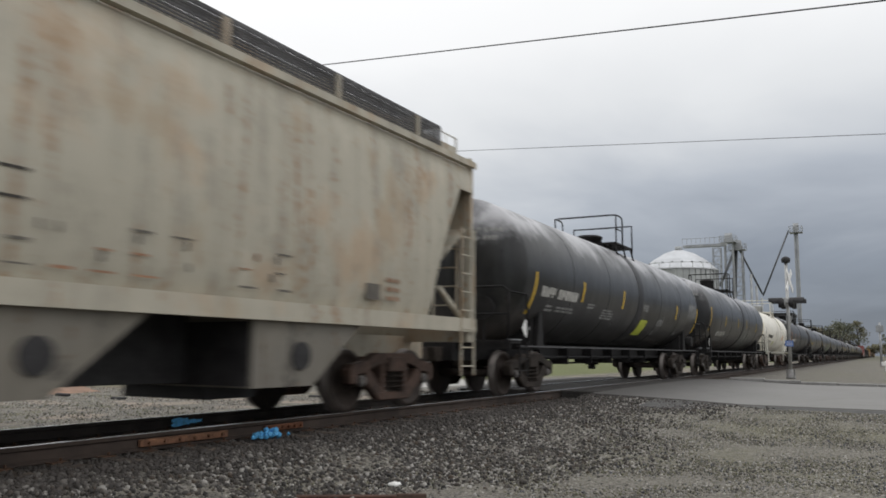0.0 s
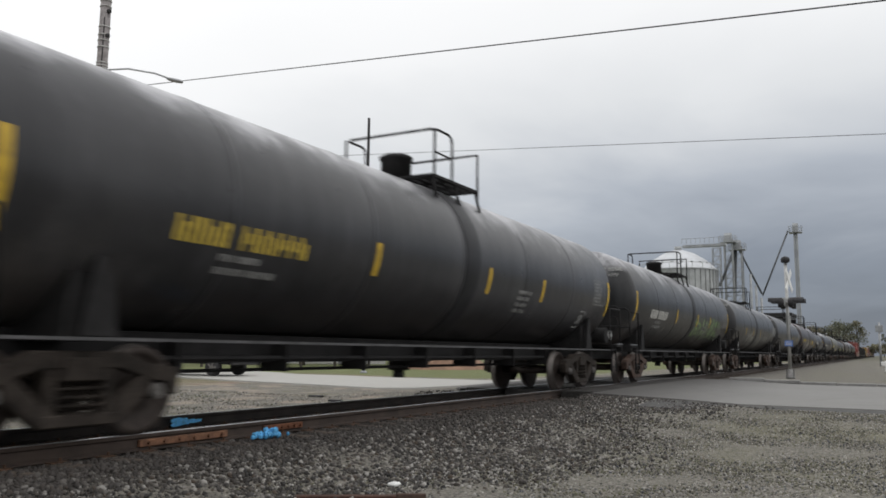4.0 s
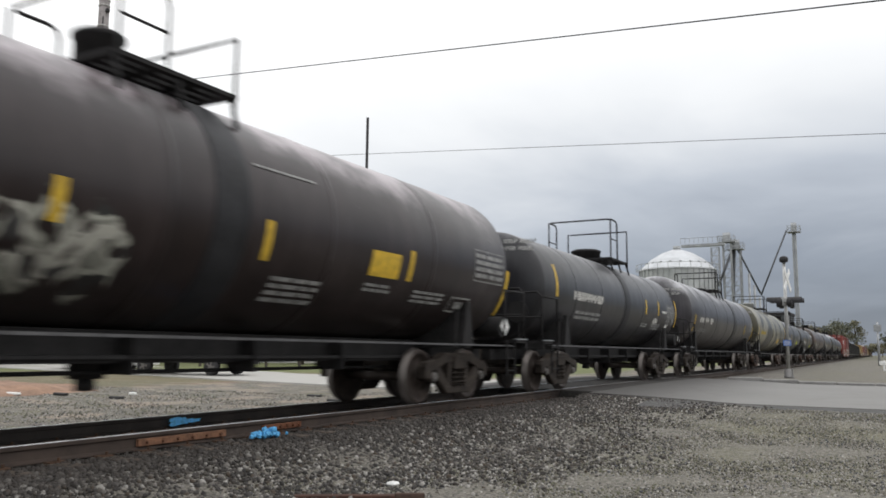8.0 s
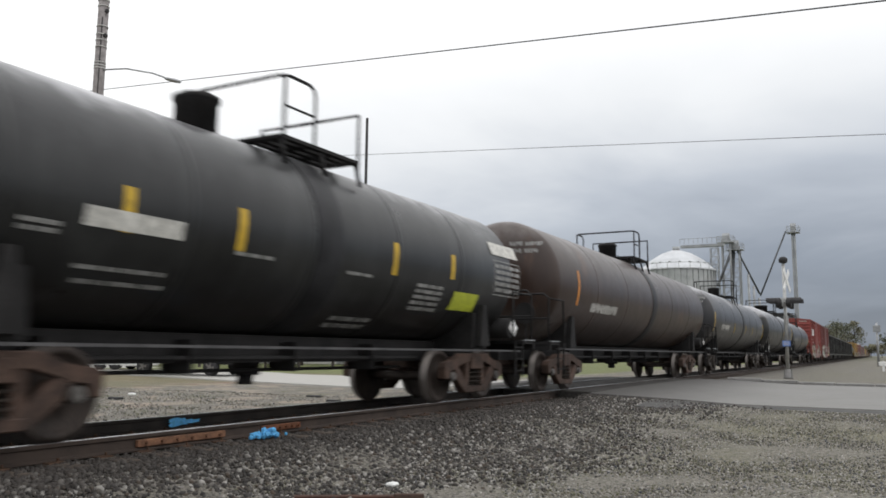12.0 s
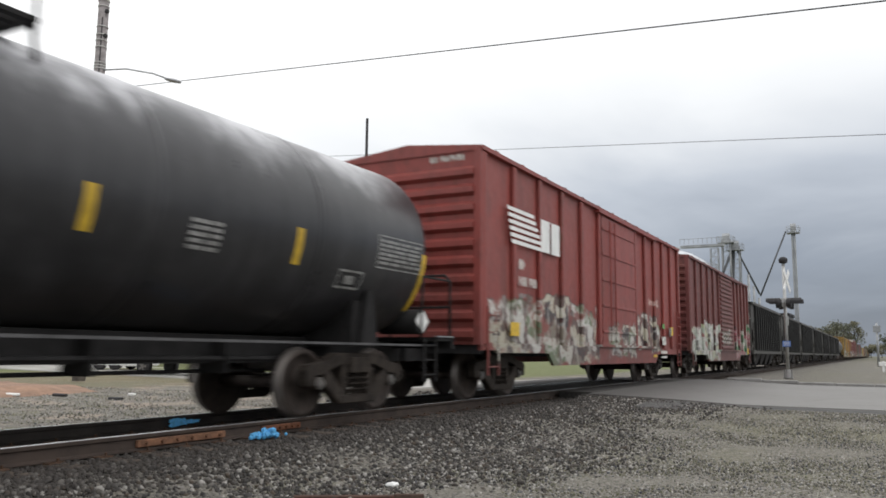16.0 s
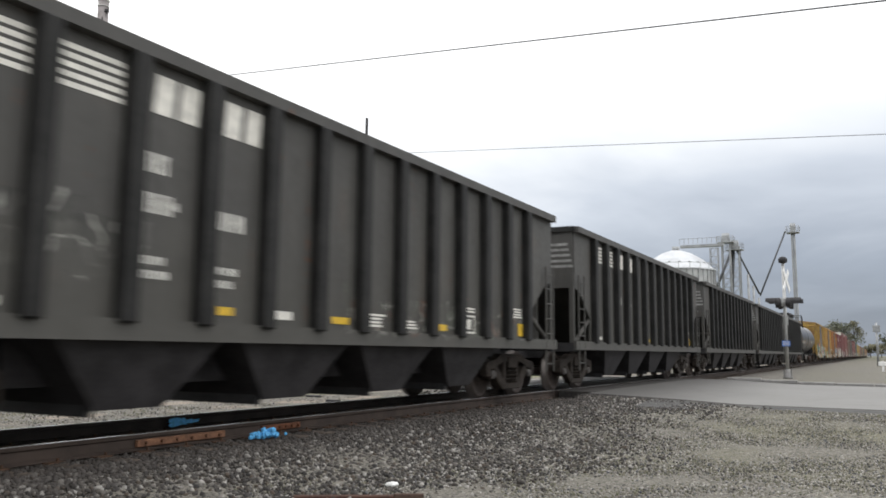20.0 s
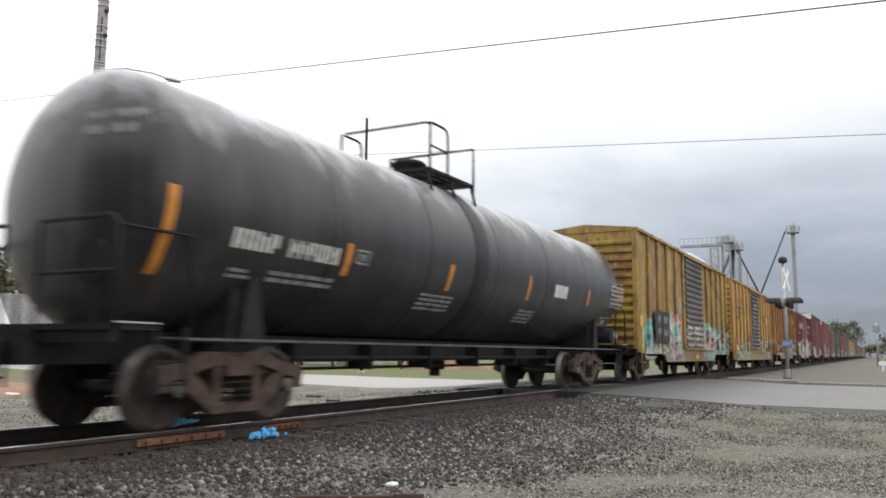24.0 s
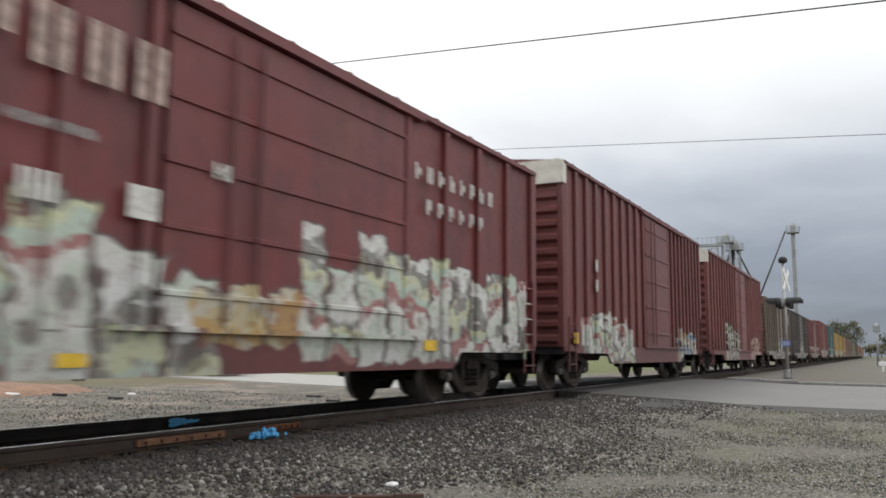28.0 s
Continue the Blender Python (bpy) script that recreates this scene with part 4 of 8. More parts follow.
    rod(bm, (0.55, -tc + 1, 0.78), (0.55, tc - 1, 0.78), 0.035)
    rod(bm, (0.2, -tc + 1, 0.62), (0.2, tc - 1, 0.62), 0.025)
    for y in np.arange(-tc + 1.6, tc - 1.2, 1.9):
        box(bm, 0.12, 0.62, y - 0.02, y + 0.02, 0.6, 1.0)
    part("brake_pipe", bm, UNDER, car)
    bm = bmesh.new()
    rod(bm, (0, 0.2, 0.55), (0, 0.2, 1.1), 0.2, 14)
    rod(bm, (0, 0.2, 0.42), (0, 0.2, 0.55), 0.11, 10)
    part("bottom_outlet", bm, UNDER, car)
    # top fittings: platform, dome, handrails
    top = zc + R
    py = spec.get("deck_y", 0.35)
    dl = spec.get("deck_len", 1.7)
    ya, yb = py + 1.1 - dl, py + 1.1
    bm = bmesh.new()
    grid = [[bm.verts.new((-0.95 + 1.9 * i / 21, ya - 0.05 + (dl + 0.1) * j / 13, top + 0.03)) for i in range(22)] for j in range(14)]
    for j in range(13):
        for i in range(21):
            slot = i % 2 == 1 and j % 4 != 0
            if not slot and not (6 < i < 14 and 1 < j < 11):
                bm.faces.new((grid[j][i], grid[j][i + 1], grid[j + 1][i + 1], grid[j + 1][i]))
    bmesh.ops.delete(bm, geom=[v for v in bm.verts if not v.link_faces], context="VERTS")
    bmesh.ops.solidify(bm, geom=bm.faces[:], thickness=0.05)
    deck = part("top_platform", bm, trim, car, "steel grating round the manway")
    for s in (-1, 1):
        for q in (ya, (ya + yb) / 2, yb):
            bm = bmesh.new()
            tube(bm, [(s * 0.9, q, top), (s * 1.0, q, zc + R * 0.72)], 0.03)
            part("platform_leg", bm, trim, deck)
    bm = bmesh.new()
    dr, dh = spec.get("dome", (0.28, 0.5))
    lathe(bm, [(-0.1, dr), (dh - 0.1, dr), (dh - 0.09, dr + 0.03), (dh - 0.04, dr + 0.03), (dh, dr * 0.86)], "z", 20)
    bmesh.ops.translate(bm, verts=bm.verts[:], vec=(0, spec.get("dome_y", ya + 0.25), top))
    part("dome", bm, spec.get("dome_mat", trim), deck)
    bm = bmesh.new()
    my = yb - 0.45
    rod(bm, (0, my, top - 0.05), (0, my, top + 0.16), 0.26, 16)
    for i in range(6):
        a = i * math.pi / 3
        rod(bm, (0.27 * math.cos(a), my + 0.27 * math.sin(a), top + 0.03), (0.27 * math.cos(a), my + 0.27 * math.sin(a), top + 0.2), 0.025)
    part("manway", bm, trim, deck)
    # an arched rail over the front of the platform, with a short return along each side, and a lower rail at its rear
    ht = spec.get("rail_h", 0.84)
    arch, back = bmesh.new(), bmesh.new()
    side_len = spec.get("side_rail", 0.65)
    for s in (-1, 1):
        tube(arch, [(0, ya, top + ht), (s * 0.85, ya, top + ht), (s * 0.95, ya + 0.1, top + ht), (s * 0.95, ya + side_len - 0.14, top + ht), (s * 0.95, ya + side_len - 0.04, top + ht - 0.04),
                    (s * 0.95, ya + side_len, top + ht - 0.14), (s * 0.95, ya + side_len, top)], 0.024)
        hr = ht * spec.get("back_h", 0.87)
        tube(back, [(0, yb, top + hr), (s * 0.95, yb, top + hr), (s * 0.95, yb, top - 0.15)], 0.026)
        bm = bmesh.new()
        rod(bm, (s * 0.95, ya, top - 0.1), (s * 0.95, ya, top + ht), 0.024)
        part("stanchion", bm, trim, deck)
        bm = bmesh.new()
        tube(bm, [(s * 0.95, ya - 0.02, top + ht * 0.5), (s * 0.95, ya + side_len, top + ht * 0.5)], 0.018)
        part("rail_bar", bm, trim, deck)
    part("handrail", arch, trim, deck)
    part("end_rail", back, trim, deck)
    # side ladder from the sill up to the platform
    bm = bmesh.new()
    sides = (-0.22, 0.22) if spec.get("ladder") else ()
    for s in sides:
        pts = [(1.5, py + 1.0 + s, 0.45), (1.56, py + 1.0 + s, 2.7)] + [((R + 0.07) * math.cos(a), py + 1.0 + s, zc + (R + 0.07) * math.sin(a)) for a in np.linspace(0.12, 1.0, 7)]
        tube(bm, pts, 0.022)
    for i in range(5 if sides else 0):
        z = 0.55 + i * 0.36
        rod(bm, (1.52, py + 0.78, z), (1.52, py + 1.22, z), 0.014, 5)
    for a in np.linspace(0.05, 0.95, 6 if sides else 0):
        rod(bm, ((R + 0.07) * math.cos(a), py + 0.78, zc + (R + 0.07) * math.sin(a)), ((R + 0.07) * math.cos(a), py + 1.22, zc + (R + 0.07) * math.sin(a)), 0.014, 5)
    if sides:
        part("ladder", bm, trim, car)
    # stripes, lettering bars, stencils and placards
    ink, ink2 = spec.get("ink", LETTER), spec.get("ink2", LETTER_DIM)
    for mark in spec.get("marks", ()):
        kind = mark[0]
        if kind == "stripe":
            _, y, z0, z1 = mark
            bm = bmesh.new()
            tank_patch(bm, R, zc, y - 0.06, y + 0.06, z0, z1)
            part("stripe", bm, spec.get("stripe_mat", YELLOW), car)
            continue
        _, y0, y1, z0, z1 = mark[:5]
        bm = bmesh.new()
        if kind == "panel":
            tank_patch(bm, R, zc, y0, y1, z0, z1, 0.009)
            part("placard", bm, mark[5], car)
        elif kind == "word":
            step_y = (y1 - y0) / mark[5]
            for i in range(mark[5]):
                y, cut = y0 + i * step_y, rnd.choice((0.0, 0.0, 0.3)) * (z1 - z0)
                tank_patch(bm, R, zc, y, y + step_y * 0.34, z0, z1)
                tank_patch(bm, R, zc, y + step_y * 0.46, y + step_y * 0.82, z0 + cut, z1 - rnd.choice((0.0, 0.0, 0.2)) * (z1 - z0))
            tagged(part("lettering", bm, ink, car), kind="stuff")
        elif kind in ("lines", "plate"):
            n = mark[5]
            dz = (z1 - z0) / n
            for i in range(n):
                y = y0
                while y < y1 - 0.04:
                    w = min(rnd.uniform(0.12, 0.4), y1 - y)
                    tank_patch(bm, R, zc, y, y + w, z0 + i * dz + dz * 0.2, z0 + i * dz + dz * 0.8)
                    y += w + 0.04
            tagged(part("lettering", bm, ink2, car), kind="stuff")
            if kind == "plate":
                for a, b, c, d in ((y0 - 0.05, y1 + 0.05, z1 + 0.03, z1 + 0.05), (y0 - 0.05, y1 + 0.05, z0 - 0.05, z0 - 0.03), (y0 - 0.05, y0 - 0.03, z0 - 0.03, z1 + 0.03), (y1 + 0.03, y1 + 0.05, z0 - 0.03, z1 + 0.03)):
                    bm = bmesh.new()
                    tank_patch(bm, R, zc, a, b, c, d)
                    part("panel_line", bm, ink2, car, "thin painted frame line")
        else:
            for a, b, c, d in ((y0, y1, z0, z0 + 0.03), (y0, y1, z1 - 0.03, z1), (y0, y0 + 0.03, z0 + 0.03, z1 - 0.03), (y1 - 0.03, y1, z0 + 0.03, z1 - 0.03), (y0 * 0.7 + y1 * 0.3, y0 * 0.3 + y1 * 0.7, z0 * 0.75 + z1 * 0.25, z0 * 0.3 + z1 * 0.7)):
                tank_patch(bm, R, zc, a, b, c, d)
            tagged(part("stencil", bm, ink2, car), kind="stuff")
    if "marks" not in spec:
        # the usual arrangement, where little of it shows
        for f in spec.get("stripes", ()):
            bm = bmesh.new()
            y = f * h
            tall = abs(f) > 0.85
            if abs(f) > 0.9:
                y = math.copysign(h - 0.6, f)
            tank_patch(bm, R, zc, y - 0.06, y + 0.06, 1.85 if tall else 1.95, 2.72 if tall else 2.42)
            part("stripe", bm, spec.get("stripe_mat", YELLOW), car)
        # blocks for the lettering
            groups = [(-h * 0.72, 2.0, spec.get("mark", (4, 6)), spec.get("mark_h", 0.27), ink)]
        for i in range(spec.get("lines", 2)):
            groups.append((-h * 0.64, 1.86 - i * 0.14, (rnd.randint(4, 8), rnd.randint(5, 9)), 0.075, spec.get("ink2", LETTER_DIM)))
        y = h * 0.28
        for i in range(spec.get("data", 4)):
            groups.append((y, 2.05 - i * 0.12, (rnd.randint(5, 9), rnd.randint(3, 6)), 0.07, spec.get("ink2", LETTER_DIM)))
        y = h - 1.72
        for i in range(spec.get("plate", 6)):
            groups.append((y, 2.58 - i * 0.085, (rnd.randint(8, 10), rnd.randint(2, 4)), 0.05, spec.get("ink2", LETTER_DIM)))
        for y0, y1, z0, z1 in ((y - 0.05, y + 0.82, 2.68, 2.70), (y - 0.05, y + 0.82, 2.09, 2.11), (y - 0.05, y - 0.03, 2.11, 2.68), (y + 0.8, y + 0.82, 2.11, 2.68)):
            bm = bmesh.new()
            tank_patch(bm, R, zc, y0, y1, z0, z1)
            part("panel_line", bm, spec.get("ink2", LETTER_DIM), car, "thin painted frame line")
        for y, z, words, hh, mat in groups:
            bm = bmesh.new()
            for y0, y1, z0, z1 in blocks(rnd, y, z, words, hh):
                tank_patch(bm, R, zc, y0, y1, z0, z1)
            tagged(part("lettering", bm, mat, car), kind="stuff")
        bm = bmesh.new()
        y, z = h - 2.5, 1.5
        for y0, y1, z0, z1 in ((y, y + 0.42, z, z + 0.03), (y, y + 0.42, z + 0.37, z + 0.4), (y, y + 0.03, z + 0.03, z + 0.37), (y + 0.39, y + 0.42, z + 0.03, z + 0.37), (y + 0.12, y + 0.3, z + 0.1, z + 0.3)):
            tank_patch(bm, R, zc, y0, y1, z0, z1)
        tagged(part("stencil", bm, spec.get("ink2", LETTER_DIM), car), kind="stuff")
        for y, z, w, hh, mat in spec.get("placards", ()):
            bm = bmesh.new()
            tank_patch(bm, R, zc, y * h, y * h + w, z, z + hh, 0.009)
            part("placard", bm, mat, car)
    # lines on the front head
    bm = bmesh.new()
    for i in range(2):
        for y0, y1, z0, z1 in blocks(rnd, 0.35, 3.3 - i * 0.17, (4, 5 - i), 0.1):
            vs = []
            for xx, zz in ((y0, z0), (y1, z0), (y1, z1), (y0, z1)):
                rr = math.hypot(xx, zz - zc)
                ang = math.asin(min(0.995, rr / R))
                vs.append(bm.verts.new((xx, -h + dep * (1 - math.cos(ang)) - 0.01, zz)))
            bm.faces.new(vs)
    tagged(part("lettering", bm, spec.get("ink2", LETTER_DIM), car), kind="stuff")
    wheels = []
    for s in (-1, 1):
        add_truck(car, truck_y[s], spec.get("rusty", False), wheels)
    add_ends(car, h + 0.3)
    return car, wheels


# ---- boxcar ----
def boxcar(spec):
    L, top = spec["pitch"] - 1.75, spec.get("top", 4.56)
    h = L / 2
    rnd = random.Random(spec["seed"])
    body, trim = spec["paint"], spec.get("trim", BLACK)
    car = thing("boxcar", spec["label"], "boxcar", "cars of the freight train")
    dw, dy = spec.get("door", (3.05, 0.0))
    d0, d1 = dy - dw / 2, dy + dw / 2
    z0 = 1.02
    bm = bmesh.new()
    box(bm, -1.5, 1.5, -h, h, z0, top)
    part("body", bm, body, car, spec.get("body_label", ""))
    # roof: shallow gable with seams and an overhanging eave
    bm = bmesh.new()
    prof = [(-1.60, top - 0.05), (-1.60, top + 0.03), (0, top + 0.2), (1.60, top + 0.03), (1.60, top - 0.05), (1.52, top - 0.05), (-1.52, top - 0.05)]
    a = [bm.verts.new((x, -h - 0.04, z)) for x, z in prof]
    b = [bm.verts.new((x, h + 0.04, z)) for x, z in prof]
    for i in range(7):
        bm.faces.new((a[i], a[(i + 1) % 7], b[(i + 1) % 7], b[i]))
    bm.faces.new(a)
    bm.faces.new(list(reversed(b)))
    for i in range(13):
        y = -h + 0.6 + i * (L - 1.2) / 12
        for s in (-1, 1):
            v = [bm.verts.new(c) for c in ((s * 0.05, y - 0.05, top + 0.195), (s * 1.605, y - 0.05, top + 0.03), (s * 1.605, y + 0.05, top + 0.03), (s * 0.05, y + 0.05, top + 0.195),
                                           (s * 0.05, y - 0.05, top + 0.22), (s * 1.605, y - 0.05, top + 0.048), (s * 1.605, y + 0.05, top + 0.048), (s * 0.05, y + 0.05, top + 0.22))]
            for f in ((0, 1, 2, 3), (7, 6, 5, 4), (0, 4, 5, 1), (1, 5, 6, 2), (2, 6, 7, 3), (3, 7, 4, 0)):
                bm.faces.new([v[q] for q in f])
    part("roof", bm, spec.get("roof", body), car)
    # side posts
    nl, nr = spec.get("posts", (6, 6))
    ys = list(np.linspace(-h + 0.12, d0 - 0.1, nl)) + list(np.linspace(d1 + 0.1, h - 0.12, nr))

    bm = bmesh.new()
    prism(bm, [(-0.075, z0), (0.075, z0), (0.075, top - 0.06), (-0.075, top - 0.06)], -0.045, 0.04)
    pm = to_mesh("side_post", bm, body, 0.02)
    for y in ys:
        for x in (-1.545, 1.545):
            if spec.get("near", True) and x > 0:
                bm = bmesh.new()
                prism(bm, [(y - 0.075, z0), (y + 0.075, z0), (y + 0.075, top - 0.06), (y - 0.075, top - 0.06)], x - 0.045, x + 0.04)
                part("side_post", bm, body, car, bevel=0.02)
            else:
                part("side_post", pm, None, car, at=pose(x, y, 0))
    if spec.get("bands"):
        for i in range(spec["bands"]):
            z = z0 + 0.35 + i * (top - z0 - 0.6) / spec["bands"]
            for y0, y1 in ((-h + 0.1, d0), (d1, h - 0.1)):
                bm = bmesh.new()
                box(bm, 1.5, 1.514, y0, y1, z, z + 0.06)
                part("panel_seam", bm, body, car)
    # sills: deep between the trucks
    for s in (-1, 1):
        bm = bmesh.new()
        tcs = h - 1.9
        if spec.get("deep", True):
            out = [(-h, 1.06), (-h, 0.92), (-tcs - 1.3, 0.92), (-tcs - 1.2, 0.88), (-tcs + 1.35, 0.88), (-tcs + 1.65, 0.62), (tcs - 1.65, 0.62), (tcs - 1.35, 0.88), (tcs + 1.2, 0.88), (tcs + 1.3, 0.92), (h, 0.92), (h, 1.06)]
        else:
            out = [(-h, 1.06), (-h, 0.86), (h, 0.86), (h, 1.06)]
        if spec.get("low_sill"):
            out = [(-h, 1.06), (-h, 0.64), (-tcs, 0.6), (tcs, 0.6), (h, 0.64), (h, 1.06)]
        prism(bm, out, s * 1.53 - 0.035, s * 1.53 + 0.035)
        part("side_sill", bm, spec.get("sill", body), car)
    # doors
    for s in (-1, 1):
        bm = bmesh.new()
        x = s * 1.55
        n = spec.get("corrugations", 0)
        count = n or 5
        za, zb = z0 + 0.08, top - 0.16
        dz = (zb - za) / count
        out = [(x - s * 0.03, za), (x + s * 0.03, za)]
        for i in range(count):
            z = za + i * dz
            if n:
                out += [(x + s * 0.03, z + dz * 0.12), (x + s * 0.085, z + dz * 0.34), (x + s * 0.085, z + dz * 0.66), (x + s * 0.03, z + dz * 0.88)]
            else:
                out += [(x + s * 0.03, z + dz * 0.45), (x + s * 0.055, z + dz * 0.47), (x + s * 0.055, z + dz * 0.54), (x + s * 0.03, z + dz * 0.56)]
        out += [(x + s * 0.03, zb), (x - s * 0.03, zb)]
        profile(bm, out, d0 + 0.05, d1 - 0.05)
        door = part("door", bm, spec.get("door_mat", body), car, spec.get("door_label", ""), bevel=0.0)
        for z in (z0 + 0.03, top - 0.13):
            bm = bmesh.new()
            box(bm, x - 0.05, x + s * 0.05 + 0.05, d0 - dw * 0.1, d1 + dw * (0.75 if spec.get("track", True) else 0.1), z, z + 0.06)
            part("door_track", bm, spec.get("sill", body), door)
        bm = bmesh.new()
        for q in (0.22, -0.22):
            rod(bm, (x + s * 0.09, dy + q - dw * 0.25, z0 + 0.15), (x + s * 0.09, dy + q - dw * 0.25, top - 0.25), 0.022)
        if not n:
            part("locking_bar", bm, spec.get("door_mat", body), door)
        else:
            bm.free()
    # pressed ends
    for s in (-1, 1):
        bm = bmesh.new()
        n = spec.get("end_ribs", 13)
        za, zb = z0 + 0.05, top - 0.25
        dz = (zb - za) / n
        out = [(s * (h - 0.02), za)]
        for i in range(n):
            z = za + i * dz
            out += [(s * (h + 0.01), z + dz * 0.05), (s * (h + 0.1), z + dz * 0.25), (s * (h + 0.1), z + dz * 0.55), (s * (h + 0.01), z + dz * 0.75)]
        out += [(s * (h + 0.01), top), (s * (h - 0.02), top)]
        prism(bm, out, -1.44, 1.44)
        part("end_wall", bm, spec.get("end", body), car, "pressed end wall with horizontal ribs")
        for x in (-1.5, 1.5):
            bm = bmesh.new()
            box(bm, x - 0.07, x + 0.07, s * h - 0.06, s * h + 0.06, z0, top)
            part("corner_post", bm, body, car)
        bm = bmesh.new()
        box(bm, -0.32, 0.32, s * (h - 3.5) if s > 0 else -h - 0.5, h + 0.5 if s > 0 else -(h - 3.5), 0.72, 1.04)
        box(bm, -1.45, 1.45, s * (h - 0.2) - 0.1, s * (h - 0.2) + 0.1, 0.86, 1.04)
        part("draft_sill", bm, trim, car)
        for x in ((-1.60, 1.60) if spec.get("near", True) else (1.60,)):
            add_ladder(car, spec.get("sill", body), x, s * (h - 0.42), 0.48, 2.3 if s > 0 else 1.7, 0.44, 6 if s > 0 else 4)
    bm = bmesh.new()
    box(bm, -0.35, 0.35, -h + 2.5, h - 2.5, 0.8, 1.02)
    rod(bm, (0.6, -0.9, 0.8), (0.6, 0.4, 0.8), 0.17, 12)
    box(bm, 0.3, 0.9, 1.2, 1.7, 0.62, 1.0)
    part("underframe", bm, trim, car)
    # lettering blocks, stripes
    for y, z, words, hh, mat in spec.get("texts", ()):
        bm = bmesh.new()
        for y0, y1, za, zb in blocks(rnd, y * h, z, words, hh):
            flat_patch(bm, 1.599 if not (d0 < y * h < d1) else 1.64, y0, y1, za, zb)
        tagged(part("lettering", bm, mat, car), kind="stuff")
    for y, z, w, hh, mat in spec.get("placards", ()):
        bm = bmesh.new()
        flat_patch(bm, 1.594, y * h, y * h + w, z, z + hh)
        part("placard", bm, mat, car)
    if spec.get("end_text"):
        bm = bmesh.new()
        for y0, y1, za, zb in blocks(rnd, 0.5, top - 0.2, (2, 6), 0.11):
            box(bm, y0, y1, -h - 0.016, -h - 0.012, za, zb)
        tagged(part("lettering", bm, LETTER, car), kind="stuff")
    if spec.get("emblem"):
        y, z, mat = spec["emblem"]
        for i in range(6):
            bm = bmesh.new()
            flat_patch(bm, 1.592, y * h + 0.04 * i, y * h + 1.35 + 0.1 * i, z - i * 0.125, z - i * 0.125 + 0.075)
            part("emblem_bar", bm, mat, car, "white painted stripe")
        for q in (1.72, 2.32):
            bm = bmesh.new()
            flat_patch(bm, 1.593, y * h + q, y * h + q + 0.5, z - 0.62, z + 0.06)
            part("emblem_block", bm, mat, car, "white painted block")
    wheels = []
    for s in (-1, 1):
        add_truck(car, s * (h - 1.9), spec.get("rusty", False), wheels)
    add_ends(car, h + 0.3)
    return car, wheels


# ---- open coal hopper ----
# darker than the side sheets: the ribs' shaded faces are painted in
RIB = plain("rib_shade_black", (0.02, 0.0198, 0.019), 0.6, 0.0, 0.4, 2.0)


